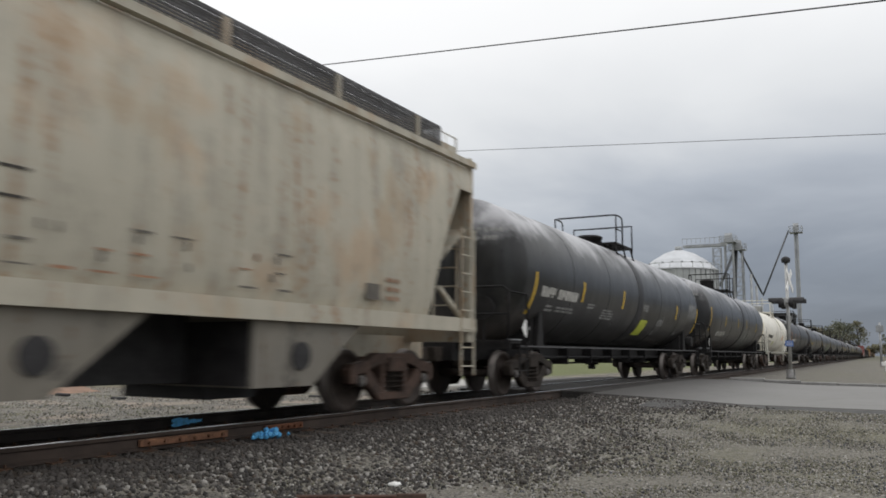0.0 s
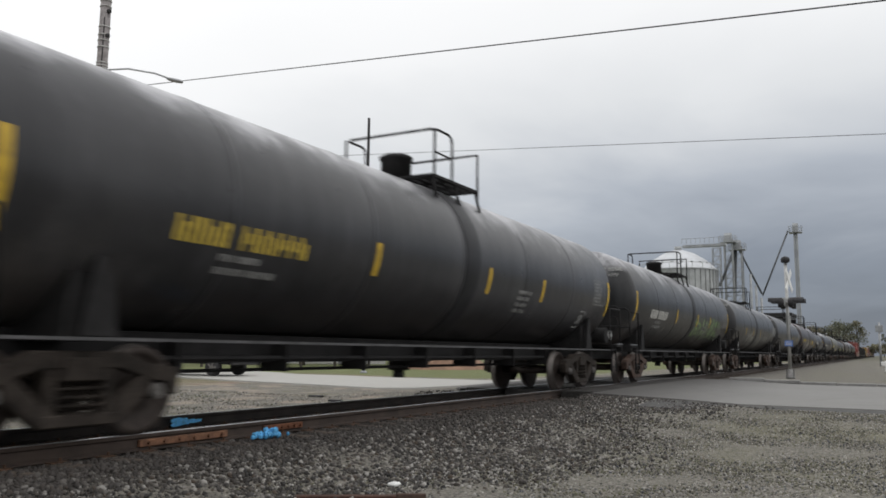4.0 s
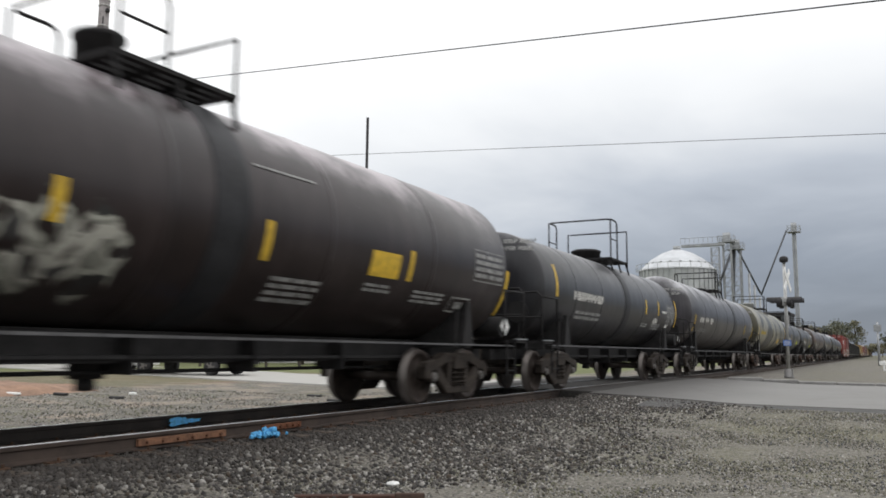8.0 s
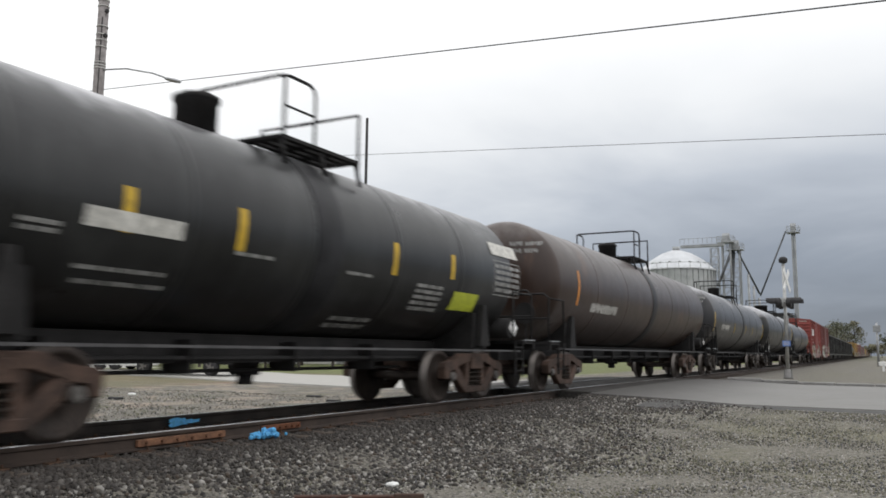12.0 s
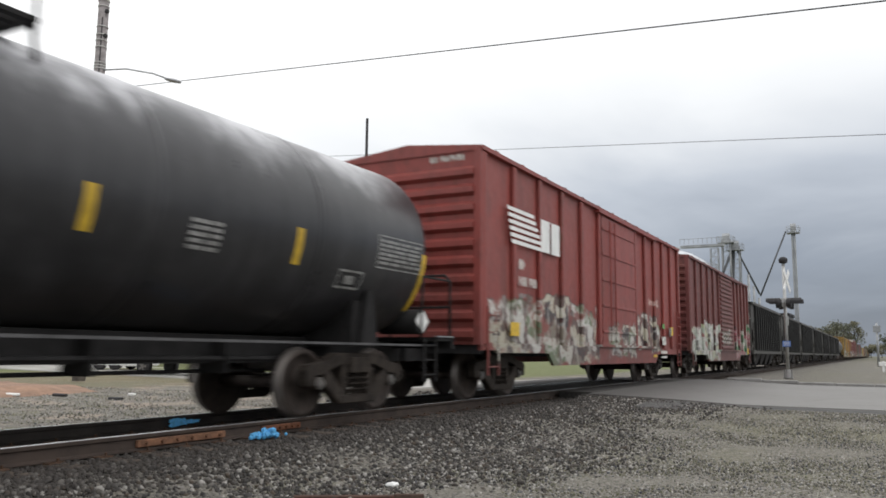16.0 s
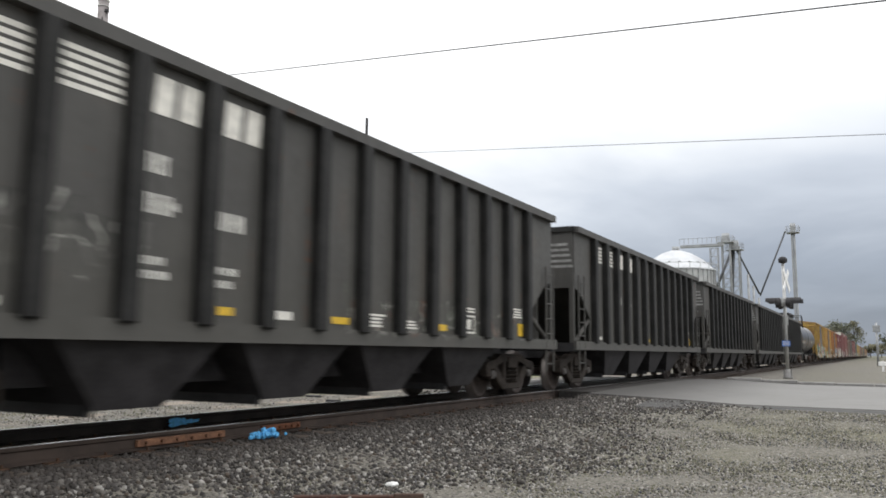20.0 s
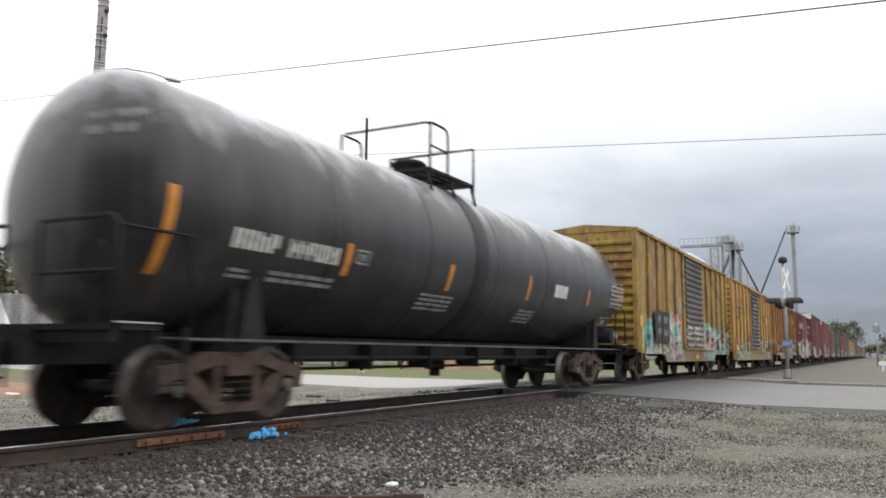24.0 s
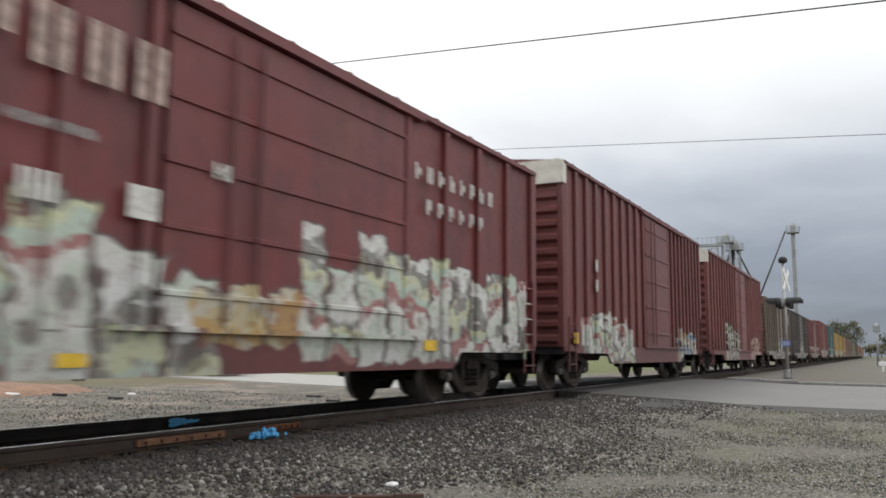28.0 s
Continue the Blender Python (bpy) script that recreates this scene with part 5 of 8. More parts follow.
def coal_hopper(spec):
    L, top = spec["pitch"] - 1.15, 3.85
    h = L / 2 - 0.17
    rnd = random.Random(spec["seed"])
    body, trim = spec["paint"], BLACK
    car = thing("coal_hopper", spec["label"], "hopper car", "cars of the freight train")
    z0 = 1.12
    slope = 2.0
    for s in (-1, 1):
        bm = bmesh.new()
        prism(bm, [(-h + 0.02, 2.4), (-h + 0.4, 2.3), (-h + 1.12, 1.75), (-h + 1.12, z0), (h - 1.12, z0), (h - 1.12, 1.75), (h - 0.4, 2.3), (h - 0.02, 2.4), (h, top), (-h, top)], s * 1.46 - 0.02, s * 1.46 + 0.02)
        prism(bm, [(-h, top - 0.14), (h, top - 0.14), (h, top), (-h, top)], s * 1.52 - 0.1, s * 1.52 + 0.08)
        side = part("side_sheet", bm, body, car)
        bm = bmesh.new()
        box(bm, s * 1.50 - 0.06, s * 1.50 + 0.06, -h - 0.1, h + 0.1, z0 - 0.16, z0 + 0.04)
        part("side_sill", bm, body, car)

    def post():
        bm = bmesh.new()
        prism(bm, [(-0.1, z0), (0.1, z0), (0.1, top - 0.14), (-0.1, top - 0.14)], -0.07, 0.09)
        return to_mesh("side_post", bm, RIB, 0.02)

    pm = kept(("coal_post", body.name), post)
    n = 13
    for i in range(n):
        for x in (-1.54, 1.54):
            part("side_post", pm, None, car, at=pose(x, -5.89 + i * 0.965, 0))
    for s in (-1, 1):
        bm = bmesh.new()
        # sloping end sheet and the top end wall
        v = [bm.verts.new(c) for c in ((-1.45, s * h, 2.75), (1.45, s * h, 2.75), (1.45, s * (h - slope - 0.5), z0), (-1.45, s * (h - slope - 0.5), z0))]
        bm.faces.new(v)
        bmesh.ops.solidify(bm, geom=bm.faces[:], thickness=0.03)
        part("slope_sheet", bm, body, car)
        bm = bmesh.new()
        box(bm, -1.45, 1.45, s * h - 0.03, s * h + 0.03, 2.4, top - 0.12)
        part("end_sheet", bm, body, car)
        bm = bmesh.new()
        box(bm, -1.5, 1.5, s * h - 0.09, s * h + 0.09, top - 0.12, top)
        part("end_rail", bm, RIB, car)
        for x in (-1.42, -0.5, 0.5, 1.42):
            bm = bmesh.new()
            box(bm, x - 0.05, x + 0.05, s * h - 0.05, s * h + 0.05, 1.0, 2.75)
            part("end_post", bm, body, car)
        for x in (-1.42, 1.42):
            bm = bmesh.new()
            tube(bm, [(x, s * h, 1.05), (x, s * (h - 1.3), 1.75)], 0.05)
            part("end_brace", bm, body, car)
        bm = bmesh.new()
        box(bm, -1.5, 1.5, s * h - 0.12, s * h + 0.12, 0.92, 1.12)
        box(bm, -0.33, 0.33, s * (h - 3.4) if s > 0 else -h - 0.7, h + 0.7 if s > 0 else -(h - 3.4), 0.76, 1.1)
        part("draft_sill", bm, trim, car)
        add_ladder(car, body, 1.55, s * (h - 0.3), 0.5, 2.7, 0.42, 7)
        add_ladder(car, body, -1.0, s * (h + 0.08), 1.1, 3.7, 0.42, 8, "x")
    # four bays of chutes under the floor
    for i in range(4):
        y = (-1.5 + i) * (L - 5.4) / 4
        bm = bmesh.new()
        w = (L - 5.4) / 8
        a = [bm.verts.new((x, yy, z0 + 0.02)) for x, yy in ((-1.42, y - w), (1.42, y - w), (1.42, y + w), (-1.42, y + w))]
        b = [bm.verts.new((x, yy, 0.3)) for x, yy in ((-1.15, y - 0.4), (1.15, y - 0.4), (1.15, y + 0.4), (-1.15, y + 0.4))]
        for j in range(4):
            bm.faces.new((a[j], a[(j + 1) % 4], b[(j + 1) % 4], b[j]))
        bm.faces.new(b)
        chute = part("chute", bm, COAL_CHUTE, car)
        bm = bmesh.new()
        box(bm, -1.1, 1.1, y - 0.45, y - 0.38, 0.24, 0.5)
        part("chute_door", bm, trim, chute)
    bm = bmesh.new()
    box(bm, -0.75, 0.75, -h + 2.6, h - 2.6, 0.52, 1.1)
    part("centre_hood", bm, COAL_CHUTE, car)
    bm = bmesh.new()
    nx, ny = 7, 30
    vs = []
    for j in range(ny + 1):
        for i in range(nx + 1):
            x, y = -1.42 + 2.84 * i / nx, -h + 0.1 + (L - 0.2) * j / ny
            vs.append(bm.verts.new((x, y, 3.2 + 0.25 * (1 - (x / 1.42) ** 2) + 0.12 * noise.noise((x, y, spec["seed"])))))
    for j in range(ny):
        for i in range(nx):
            bm.faces.new((vs[j * (nx + 1) + i], vs[j * (nx + 1) + i + 1], vs[(j + 1) * (nx + 1) + i + 1], vs[(j + 1) * (nx + 1) + i]))
    part("floor_sheet", bm, BLACK, car)
    # emblem and lettering blocks between the posts near the front
    gap = 0.965
    bay = lambda i: -5.89 + i * gap + 0.14
    for b in (0, 1):
        for i in range(5):
            bm = bmesh.new()
            flat_patch(bm, 1.485, bay(b), bay(b) + gap - 0.27, 3.53 - i * 0.088, 3.582 - i * 0.088)
            part("emblem_bar", bm, LETTER_W, car, "white painted stripe")
    for b, s0 in ((2, 0.0), (2, 0.33), (3, 0.0), (3, 0.33)):
        y = bay(b) + 0.1 + s0
        bm = bmesh.new()
        prism(bm, [(y, 3.2), (y + 0.25, 3.2), (y + 0.28, 3.6), (y + 0.03, 3.6)], 1.484, 1.487)
        part("emblem_block", bm, LETTER_W, car, "white painted block")
    # faded emblem on the front end
    for i in range(5):
        bm = bmesh.new()
        box(bm, 0.82 - 0.02 * i, 1.34 + 0.03 * i, -h - 0.036, -h - 0.031, 3.4 - i * 0.13, 3.46 - i * 0.13)
        part("emblem_bar", bm, LETTER_DIM, car, "faded white stripe")
    rows_ = [(2, 2.6, (2,), 0.2), (2, 2.2, (3,), 0.2), (3, 2.16, (3,), 0.2), (2, 1.7, (5,), 0.08), (2, 1.56, (6,), 0.08), (3, 1.68, (6,), 0.08), (3, 1.54, (5,), 0.08)]
    for b, z, words, hh in rows_:
        bm = bmesh.new()
        for y0, y1, za, zb in blocks(rnd, bay(b) + 0.05, z, words, hh):
            flat_patch(bm, 1.486, y0, min(y1, bay(b) + gap - 0.2), za, zb)
        tagged(part("lettering", bm, LETTER, car), kind="stuff")
    # placards and small stencils low along the panels: (y0, y1, z0, z1, paint)
    for y0, y1, za, zb, mat in ((-5.8, -5.38, 1.2, 1.46, YELLOW), (-5.36, -5.16, 1.22, 1.3, LETTER_W), (-2.73, -2.5, 1.25, 1.34, YELLOW), (-1.8, -1.5, 1.24, 1.34, LETTER_W), (-0.7, -0.32, 1.23, 1.32, YELLOW),
                                (1.98, 2.42, 1.22, 1.32, YELLOW), (5.35, 5.85, 1.2, 1.44, YELLOW)):
        bm = bmesh.new()
        flat_patch(bm, 1.489, y0, y1, za, zb)
        part("placard", bm, mat, car)
    for y0, y1, za, zb, n in ((0.14, 0.58, 1.22, 1.42, 4), (1.12, 1.5, 1.22, 1.36, 3), (3.0, 3.5, 1.56, 1.66, 2), (5.1, 5.6, 1.55, 1.75, 4)):
        bm = bmesh.new()
        for i in range(n):
            z = za + (zb - za) * i / n
            flat_patch(bm, 1.488, y0 + rnd.uniform(0, 0.08), y1 - rnd.uniform(0, 0.12), z, z + (zb - za) / n * 0.6)
        tagged(part("lettering", bm, LETTER_W, car), kind="stuff")
    bm = bmesh.new()
    for a, b, c, d in ((3.0, 3.46, 1.2, 1.23), (3.0, 3.46, 1.48, 1.51), (3.0, 3.03, 1.23, 1.48), (3.43, 3.46, 1.23, 1.48), (3.12, 3.3, 1.27, 1.44)):
        flat_patch(bm, 1.488, a, b, c, d)
    tagged(part("stencil", bm, LETTER_W, car), kind="stuff")
    wheels = []
    for s in (-1, 1):
        add_truck(car, s * (h - 1.25), False, wheels)
    add_ends(car, h + 0.6)
    return car, wheels


# ---- covered grain hopper ----
def covered_hopper(spec):
    L, top = spec["pitch"] - 1.4, 4.15
    h = L / 2
    rnd = random.Random(spec["seed"])
    body = spec["paint"]
    car = thing("covered_hopper", spec["label"], "hopper car", "cars of the freight train")
    for s in (-1, 1):
        bm = bmesh.new()
        rows = []
        for x, z in ((1.50, 1.42), (1.585, 1.7), (1.60, 2.6), (1.585, 3.6), (1.54, 4.0), (1.40, top), (0.6, top + 0.22)):
            rows.append([bm.verts.new((s * x, y, z)) for y in (-h + 0.05, -h + 0.3 + 1.15 * min(1, max(0, (3.75 - z) / 2.0)) ** 0.6, h - 0.3 - 1.15 * min(1, max(0, (3.75 - z) / 2.0)) ** 0.6, h - 0.05)])
        for r0, r1 in zip(rows, rows[1:]):
            for i in range(3):
                if i != 1 and r0[0].co.z < 3.5:
                    continue
                f = bm.faces.new((r0[i], r0[i + 1], r1[i + 1], r1[i]))
                f.smooth = True
        part("side_sheet", bm, body, car, "curved beige side streaked with rust")
        bm = bmesh.new()
        box(bm, s * 1.56 - 0.06, s * 1.56 + 0.06, -h, h, 1.22, 1.44)
        part("side_sill", bm, body, car)
        bm = bmesh.new()
        box(bm, s * 1.57 - 0.05, s * 1.57 + 0.05, -h, h, top - 0.1, top + 0.0)
        part("top_rail", bm, body, car)
    bm = bmesh.new()
    box(bm, -1.4, 1.4, -h + 0.35, h - 0.35, top + 0.1, top + 0.22)
    part("roof", bm, body, car)
    for s in (-1, 1):
        bm = bmesh.new()
        box(bm, -1.55, 1.55, s * (h - 0.07) - 0.03, s * (h - 0.07) + 0.03, 3.0, top + 0.08)
        v = [bm.verts.new(c) for c in ((-1.5, s * (h - 0.1), 3.0), (1.5, s * (h - 0.1), 3.0), (1.5, s * (h - 2.6), 1.25), (-1.5, s * (h - 2.6), 1.25))]
        bm.faces.new(v)
        part("end_sheet", bm, body, car)
        for x in (-1.5, 1.5):
            bm = bmesh.new()
            box(bm, x - 0.06, x + 0.06, s * (h - 0.07) - 0.05, s * (h - 0.07) + 0.05, 1.1, top)
            part("end_post", bm, body, car)
            bm = bmesh.new()
            tube(bm, [(x, s * (h - 0.1), 1.3), (x, s * (h - 1.1), 1.9)], 0.05)
            part("end_brace", bm, body, car)
        bm = bmesh.new()
        box(bm, -1.58, 1.58, s * (h - 0.1) - 0.12, s * (h - 0.1) + 0.12, 1.05, 1.4)
        box(bm, -0.33, 0.33, s * (h - 3.2) if s > 0 else -h - 0.4, h + 0.4 if s > 0 else -(h - 3.2), 0.76, 1.15)
        part("draft_sill", bm, body, car)
        add_ladder(car, body, 1.62, s * (h - 0.32), 0.5, 2.95, 0.46, 8)
        add_ladder(car, body, 1.0, s * (h + 0.02), 1.2, top, 0.46, 9, "x")
        # white rail at the end of the roof
        for x in (-1.3, 1.3):
            bm = bmesh.new()
            tube(bm, [(x, s * (h - 0.18), top), (x, s * (h - 0.18), top + 0.44), (x, s * (h - 0.95), top + 0.44), (x, s * (h - 0.95), top)], 0.022)
            tube(bm, [(x, s * (h - 0.55), top), (x, s * (h - 0.55), top + 0.44)], 0.018)
            part("handrail", bm, WHITE, car)
    # running boards of open grating along the roof, on brackets
    for x in (-1.08, 1.08):
        bm = bmesh.new()
        for q in range(6):
            box(bm, x - 0.32 + q * 0.12, x - 0.28 + q * 0.12, -h + 0.9, h - 0.9, top + 0.42, top + 0.46)
        for y in np.arange(-h + 0.9, h - 0.95, 0.32):
            box(bm, x - 0.34, x + 0.34, y, y + 0.03, top + 0.415, top + 0.44)
        for q in range(9):
            box(bm, x * 1.3 - 0.008, x * 1.3 + 0.008, -h + 0.9, h - 0.9, top + 0.06 + q * 0.042, top + 0.08 + q * 0.042)
        for y in np.arange(-h + 0.9, h - 0.95, 0.1):
            box(bm, x * 1.3 - 0.008, x * 1.3 + 0.008, y, y + 0.03, top + 0.0, top + 0.42)
        board = part("running_board", bm, EDGE, car, "open steel grating walkway")
        for y in np.arange(-h + 1.2, h - 1.0, 2.1):
            bm = bmesh.new()
            box(bm, x - 0.36, x + 0.36, y - 0.04, y + 0.04, top + 0.1, top + 0.42)
            part("bracket", bm, body, board)
    bm = bmesh.new()
    box(bm, -0.4, 0.4, -h + 1, h - 1, top + 0.2, top + 0.36)
    part("hatch_cover", bm, body, car)
    # deep black sill box, added to paint in the shade between bays
    bm = bmesh.new()
    box(bm, -0.5, 0.5, -h + 2.2, h - 2.2, 0.5, 1.3)
    part("centre_sill", bm, BLACK, car)
    # four bays: one upright face each, the other sloping down to the outlet gate
    for inner, outer in ((0.06, 2.06), (3.43, 5.62)):
        for way in (-1, 1):
            ym, yo = way * inner, way * outer
            yb = way * (outer - 1.1)
            bm = bmesh.new()
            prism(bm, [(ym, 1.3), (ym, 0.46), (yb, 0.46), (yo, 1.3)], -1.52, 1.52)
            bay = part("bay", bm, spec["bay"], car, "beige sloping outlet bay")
            # near-black sheet that paints the upright face's shade
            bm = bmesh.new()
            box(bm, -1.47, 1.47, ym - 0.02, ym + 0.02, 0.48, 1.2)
            part("upright_sheet", bm, COAL_CHUTE, bay, "upright face of the bay with its shade painted dark")
            bm = bmesh.new()
            box(bm, -0.7, 0.7, min(ym, yb) + 0.12, max(ym, yb) - 0.12, 0.3, 0.455)
            part("outlet_gate", bm, BLACK, bay)
            bm = bmesh.new()
            yc = (ym * 0.62 + yo * 0.38)
            rod(bm, (1.5, yc, 0.82), (1.545, yc, 0.82), 0.17, 16)
            part("vibrator_pad", bm, BLACK, bay, "dark round fitting on the bay")
    # what is left of the painted name: broken strokes
    rust_ink = plain("rusty_letter_ghost", (0.27, 0.15, 0.09), 0.8, 0.0, 0.3, 8.0)
    for y in [0.35 + 0.42 * i for i in range(5)] + [3.0, 3.32, 3.64] + [-2.2 + 0.42 * i for i in range(5)]:
        for dz, w in ((0.42, 0.3), (0.2, 0.22), (0.0, 0.3), (0.31, 0.05), (0.1, 0.05)):
            if rnd.random() < 0.3:
                continue
            bm = bmesh.new()
            a = y + rnd.uniform(0, 0.12) + (0.24 if w < 0.1 and rnd.random() < 0.5 else 0)
            tall = 0.09 if w < 0.1 else rnd.uniform(0.016, 0.03)
            flat_patch(bm, 1.606, a, a + w * rnd.uniform(0.6, 1.0), 1.55 + dz, 1.55 + dz + tall)
            part("letter_stroke", bm, spec["faded"] if rnd.random() < 0.8 else rust_ink, car, "worn painted letter stroke")
    for y, z in ((0.3, 2.32), (0.3, 2.08)):
        bm = bmesh.new()
        flat_patch(bm, 1.606, y, y + 0.3, z, z + 0.025)
        part("letter_stroke", bm, LETTER_K, car, "worn painted letter stroke")
    bm = bmesh.new()
    flat_patch(bm, 1.606, 5.5, 5.84, 1.58, 1.8)
    part("stencil", bm, spec["faded"], car, "small dark stencil panel")
    for i in range(3):
        bm = bmesh.new()
        for y0, y1, za, zb in blocks(rnd, 6.0, 1.85 - i * 0.13, (4, 3), 0.06):
            flat_patch(bm, 1.606, y0, y1, za, zb)
        tagged(part("lettering", bm, rust_ink, car), kind="stuff")
    wheels = []
    for s in (-1, 1):
        add_truck(car, s * (h - 1.7), True, wheels)
    add_ends(car, h + 0.25)
    return car, wheels


# ---- the train, front to rear ----
CAMO_COLS = [(0.18, 0.165, 0.115), (0.25, 0.235, 0.17), (0.20, 0.19, 0.135), (0.27, 0.25, 0.19), (0.22, 0.205, 0.145), (0.25, 0.25, 0.21), (0.15, 0.142, 0.10)]
SOOTY, OLIVE = (0.012, 0.0135, 0.0125), (0.042, 0.038, 0.020)
CAMO_BLOTS = ((-8.3, 2.5, 1.0, 2.2, 0.0, OLIVE), (-5.1, 3.05, 0.8, 0.75, 0.3, SOOTY), (-1.7, 1.95, 1.9, 0.75, 0.2, SOOTY), (-1.7, 3.2, 1.1, 0.75, 0.1, SOOTY),
              (1.9, 2.4, 0.55, 1.4, -0.5, SOOTY), (4.8, 2.6, 0.7, 1.0, -0.7, SOOTY), (3.5, 3.5, 0.8, 0.5, 0.0, SOOTY), (6.6, 2.2, 0.6, 0.8, -0.4, SOOTY), (-3.4, 3.75, 0.7, 0.35, 0.0, OLIVE))
WHITES = [(0.54, 0.52, 0.46), (0.22, 0.19, 0.15), (0.06, 0.05, 0.05), (0.48, 0.45, 0.36), (0.12, 0.09, 0.08), (0.56, 0.55, 0.51), (0.16, 0.20, 0.12)]
PASTEL = [(0.20, 0.48, 0.40), (0.58, 0.54, 0.47), (0.56, 0.25, 0.22), (0.035, 0.035, 0.04), (0.58, 0.38, 0.34), (0.05, 0.17, 0.26), (0.60, 0.57, 0.48), (0.16, 0.42, 0.36)]
MINT = [(0.50, 0.56, 0.48), (0.60, 0.60, 0.56), (0.34, 0.16, 0.15), (0.44, 0.52, 0.44), (0.52, 0.54, 0.36), (0.22, 0.22, 0.20), (0.62, 0.62, 0.60), (0.55, 0.57, 0.52)]
PINKS = [(0.38, 0.14, 0.16), (0.42, 0.20, 0.20), (0.08, 0.26, 0.12), (0.42, 0.43, 0.37), (0.36, 0.125, 0.15), (0.14, 0.045, 0.05), (0.40, 0.16, 0.18)]
BLUES = [(0.45, 0.47, 0.48), (0.10, 0.22, 0.34), (0.52, 0.50, 0.46), (0.34, 0.20, 0.08), (0.24, 0.33, 0.38), (0.06, 0.06, 0.07)]
LIMES = [(0.42, 0.44, 0.27), (0.48, 0.46, 0.34), (0.28, 0.38, 0.20), (0.12, 0.11, 0.08), (0.40, 0.37, 0.18), (0.30, 0.40, 0.26), (0.16, 0.08, 0.04)]
CHALK = [(0.03, 0.03, 0.03), (0.36, 0.36, 0.31), (0.22, 0.22, 0.19), (0.42, 0.41, 0.36), (0.05, 0.05, 0.05)]
LIMEY = [(0.10, 0.22, 0.05), (0.03, 0.04, 0.03), (0.16, 0.30, 0.07), (0.05, 0.08, 0.04)]
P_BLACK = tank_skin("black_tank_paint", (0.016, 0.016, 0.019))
P_JET = tank_skin("jet_black_tank_paint", (0.0085, 0.0092, 0.0098), dust_sheen=(0.26, 0.26, 0.28), fade=(0.017, 0.018, 0.0185), rough=0.42)
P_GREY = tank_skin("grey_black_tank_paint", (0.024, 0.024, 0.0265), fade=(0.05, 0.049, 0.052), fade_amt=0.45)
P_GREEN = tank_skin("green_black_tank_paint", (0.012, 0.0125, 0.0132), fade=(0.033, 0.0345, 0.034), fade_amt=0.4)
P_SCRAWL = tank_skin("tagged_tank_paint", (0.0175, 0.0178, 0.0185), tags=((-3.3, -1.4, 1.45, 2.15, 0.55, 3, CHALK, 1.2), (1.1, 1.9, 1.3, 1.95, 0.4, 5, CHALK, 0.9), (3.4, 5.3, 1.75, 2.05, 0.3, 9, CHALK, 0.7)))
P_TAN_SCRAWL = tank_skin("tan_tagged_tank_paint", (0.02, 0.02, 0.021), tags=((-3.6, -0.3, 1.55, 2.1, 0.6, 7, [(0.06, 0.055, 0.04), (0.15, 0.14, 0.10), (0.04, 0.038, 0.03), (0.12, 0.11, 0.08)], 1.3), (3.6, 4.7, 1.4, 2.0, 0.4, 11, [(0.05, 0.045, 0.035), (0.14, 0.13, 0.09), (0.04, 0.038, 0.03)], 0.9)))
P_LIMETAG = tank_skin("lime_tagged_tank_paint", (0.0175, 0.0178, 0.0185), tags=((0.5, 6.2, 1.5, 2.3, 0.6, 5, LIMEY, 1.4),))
P_MAROON = tank_skin("maroon_black_tank_paint", (0.017, 0.011, 0.011), dust_sheen=(0.5, 0.44, 0.46), fade=(0.034, 0.024, 0.024), tags=((-2.4, -0.4, 1.4, 2.15, 0.5, 8, CHALK, 1.7),))
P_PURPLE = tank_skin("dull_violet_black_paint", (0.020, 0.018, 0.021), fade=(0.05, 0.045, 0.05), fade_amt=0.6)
P_BROWN = tank_skin("brown_tank_paint", (0.034, 0.02, 0.015), rust=0.3, fade=(0.046, 0.026, 0.019), dust_sheen=(0.16, 0.14, 0.13))
P_CAMO = tank_skin("mottled_olive_tank_paint", (0.045, 0.042, 0.03), rust=0.3, tags=((-9, 9, 0.6, 6.0, 2.1, 4, CAMO_COLS, 1.0),), blots=CAMO_BLOTS, dust_sheen=(0.22, 0.205, 0.16))
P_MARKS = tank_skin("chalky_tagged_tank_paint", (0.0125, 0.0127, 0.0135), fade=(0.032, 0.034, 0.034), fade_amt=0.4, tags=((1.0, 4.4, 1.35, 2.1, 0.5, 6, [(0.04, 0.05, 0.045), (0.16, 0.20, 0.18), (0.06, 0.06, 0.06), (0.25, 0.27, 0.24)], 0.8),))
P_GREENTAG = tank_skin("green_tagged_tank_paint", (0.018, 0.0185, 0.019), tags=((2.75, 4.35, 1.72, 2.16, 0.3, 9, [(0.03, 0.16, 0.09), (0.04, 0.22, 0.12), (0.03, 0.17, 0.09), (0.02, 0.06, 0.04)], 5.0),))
P_WHITE = car_paint("cream_tank_paint", (0.80, 0.77, 0.68), rust=0.05, grime=0.15, streak=0.12, rough=0.4, fade=(0.74, 0.69, 0.58), fade_amt=0.5, rust_col=(0.3, 0.2, 0.11))
P_CREAM_TRIM = plain("cream_trim", (0.62, 0.60, 0.53), 0.5, 0.0, 0.15, 5.0)
STRIPES4 = (-0.93, -0.3, 0.12, 0.42, 0.93)
BLACK_LABEL = "dusty black tank car with yellow reflector stripes, on the rails"

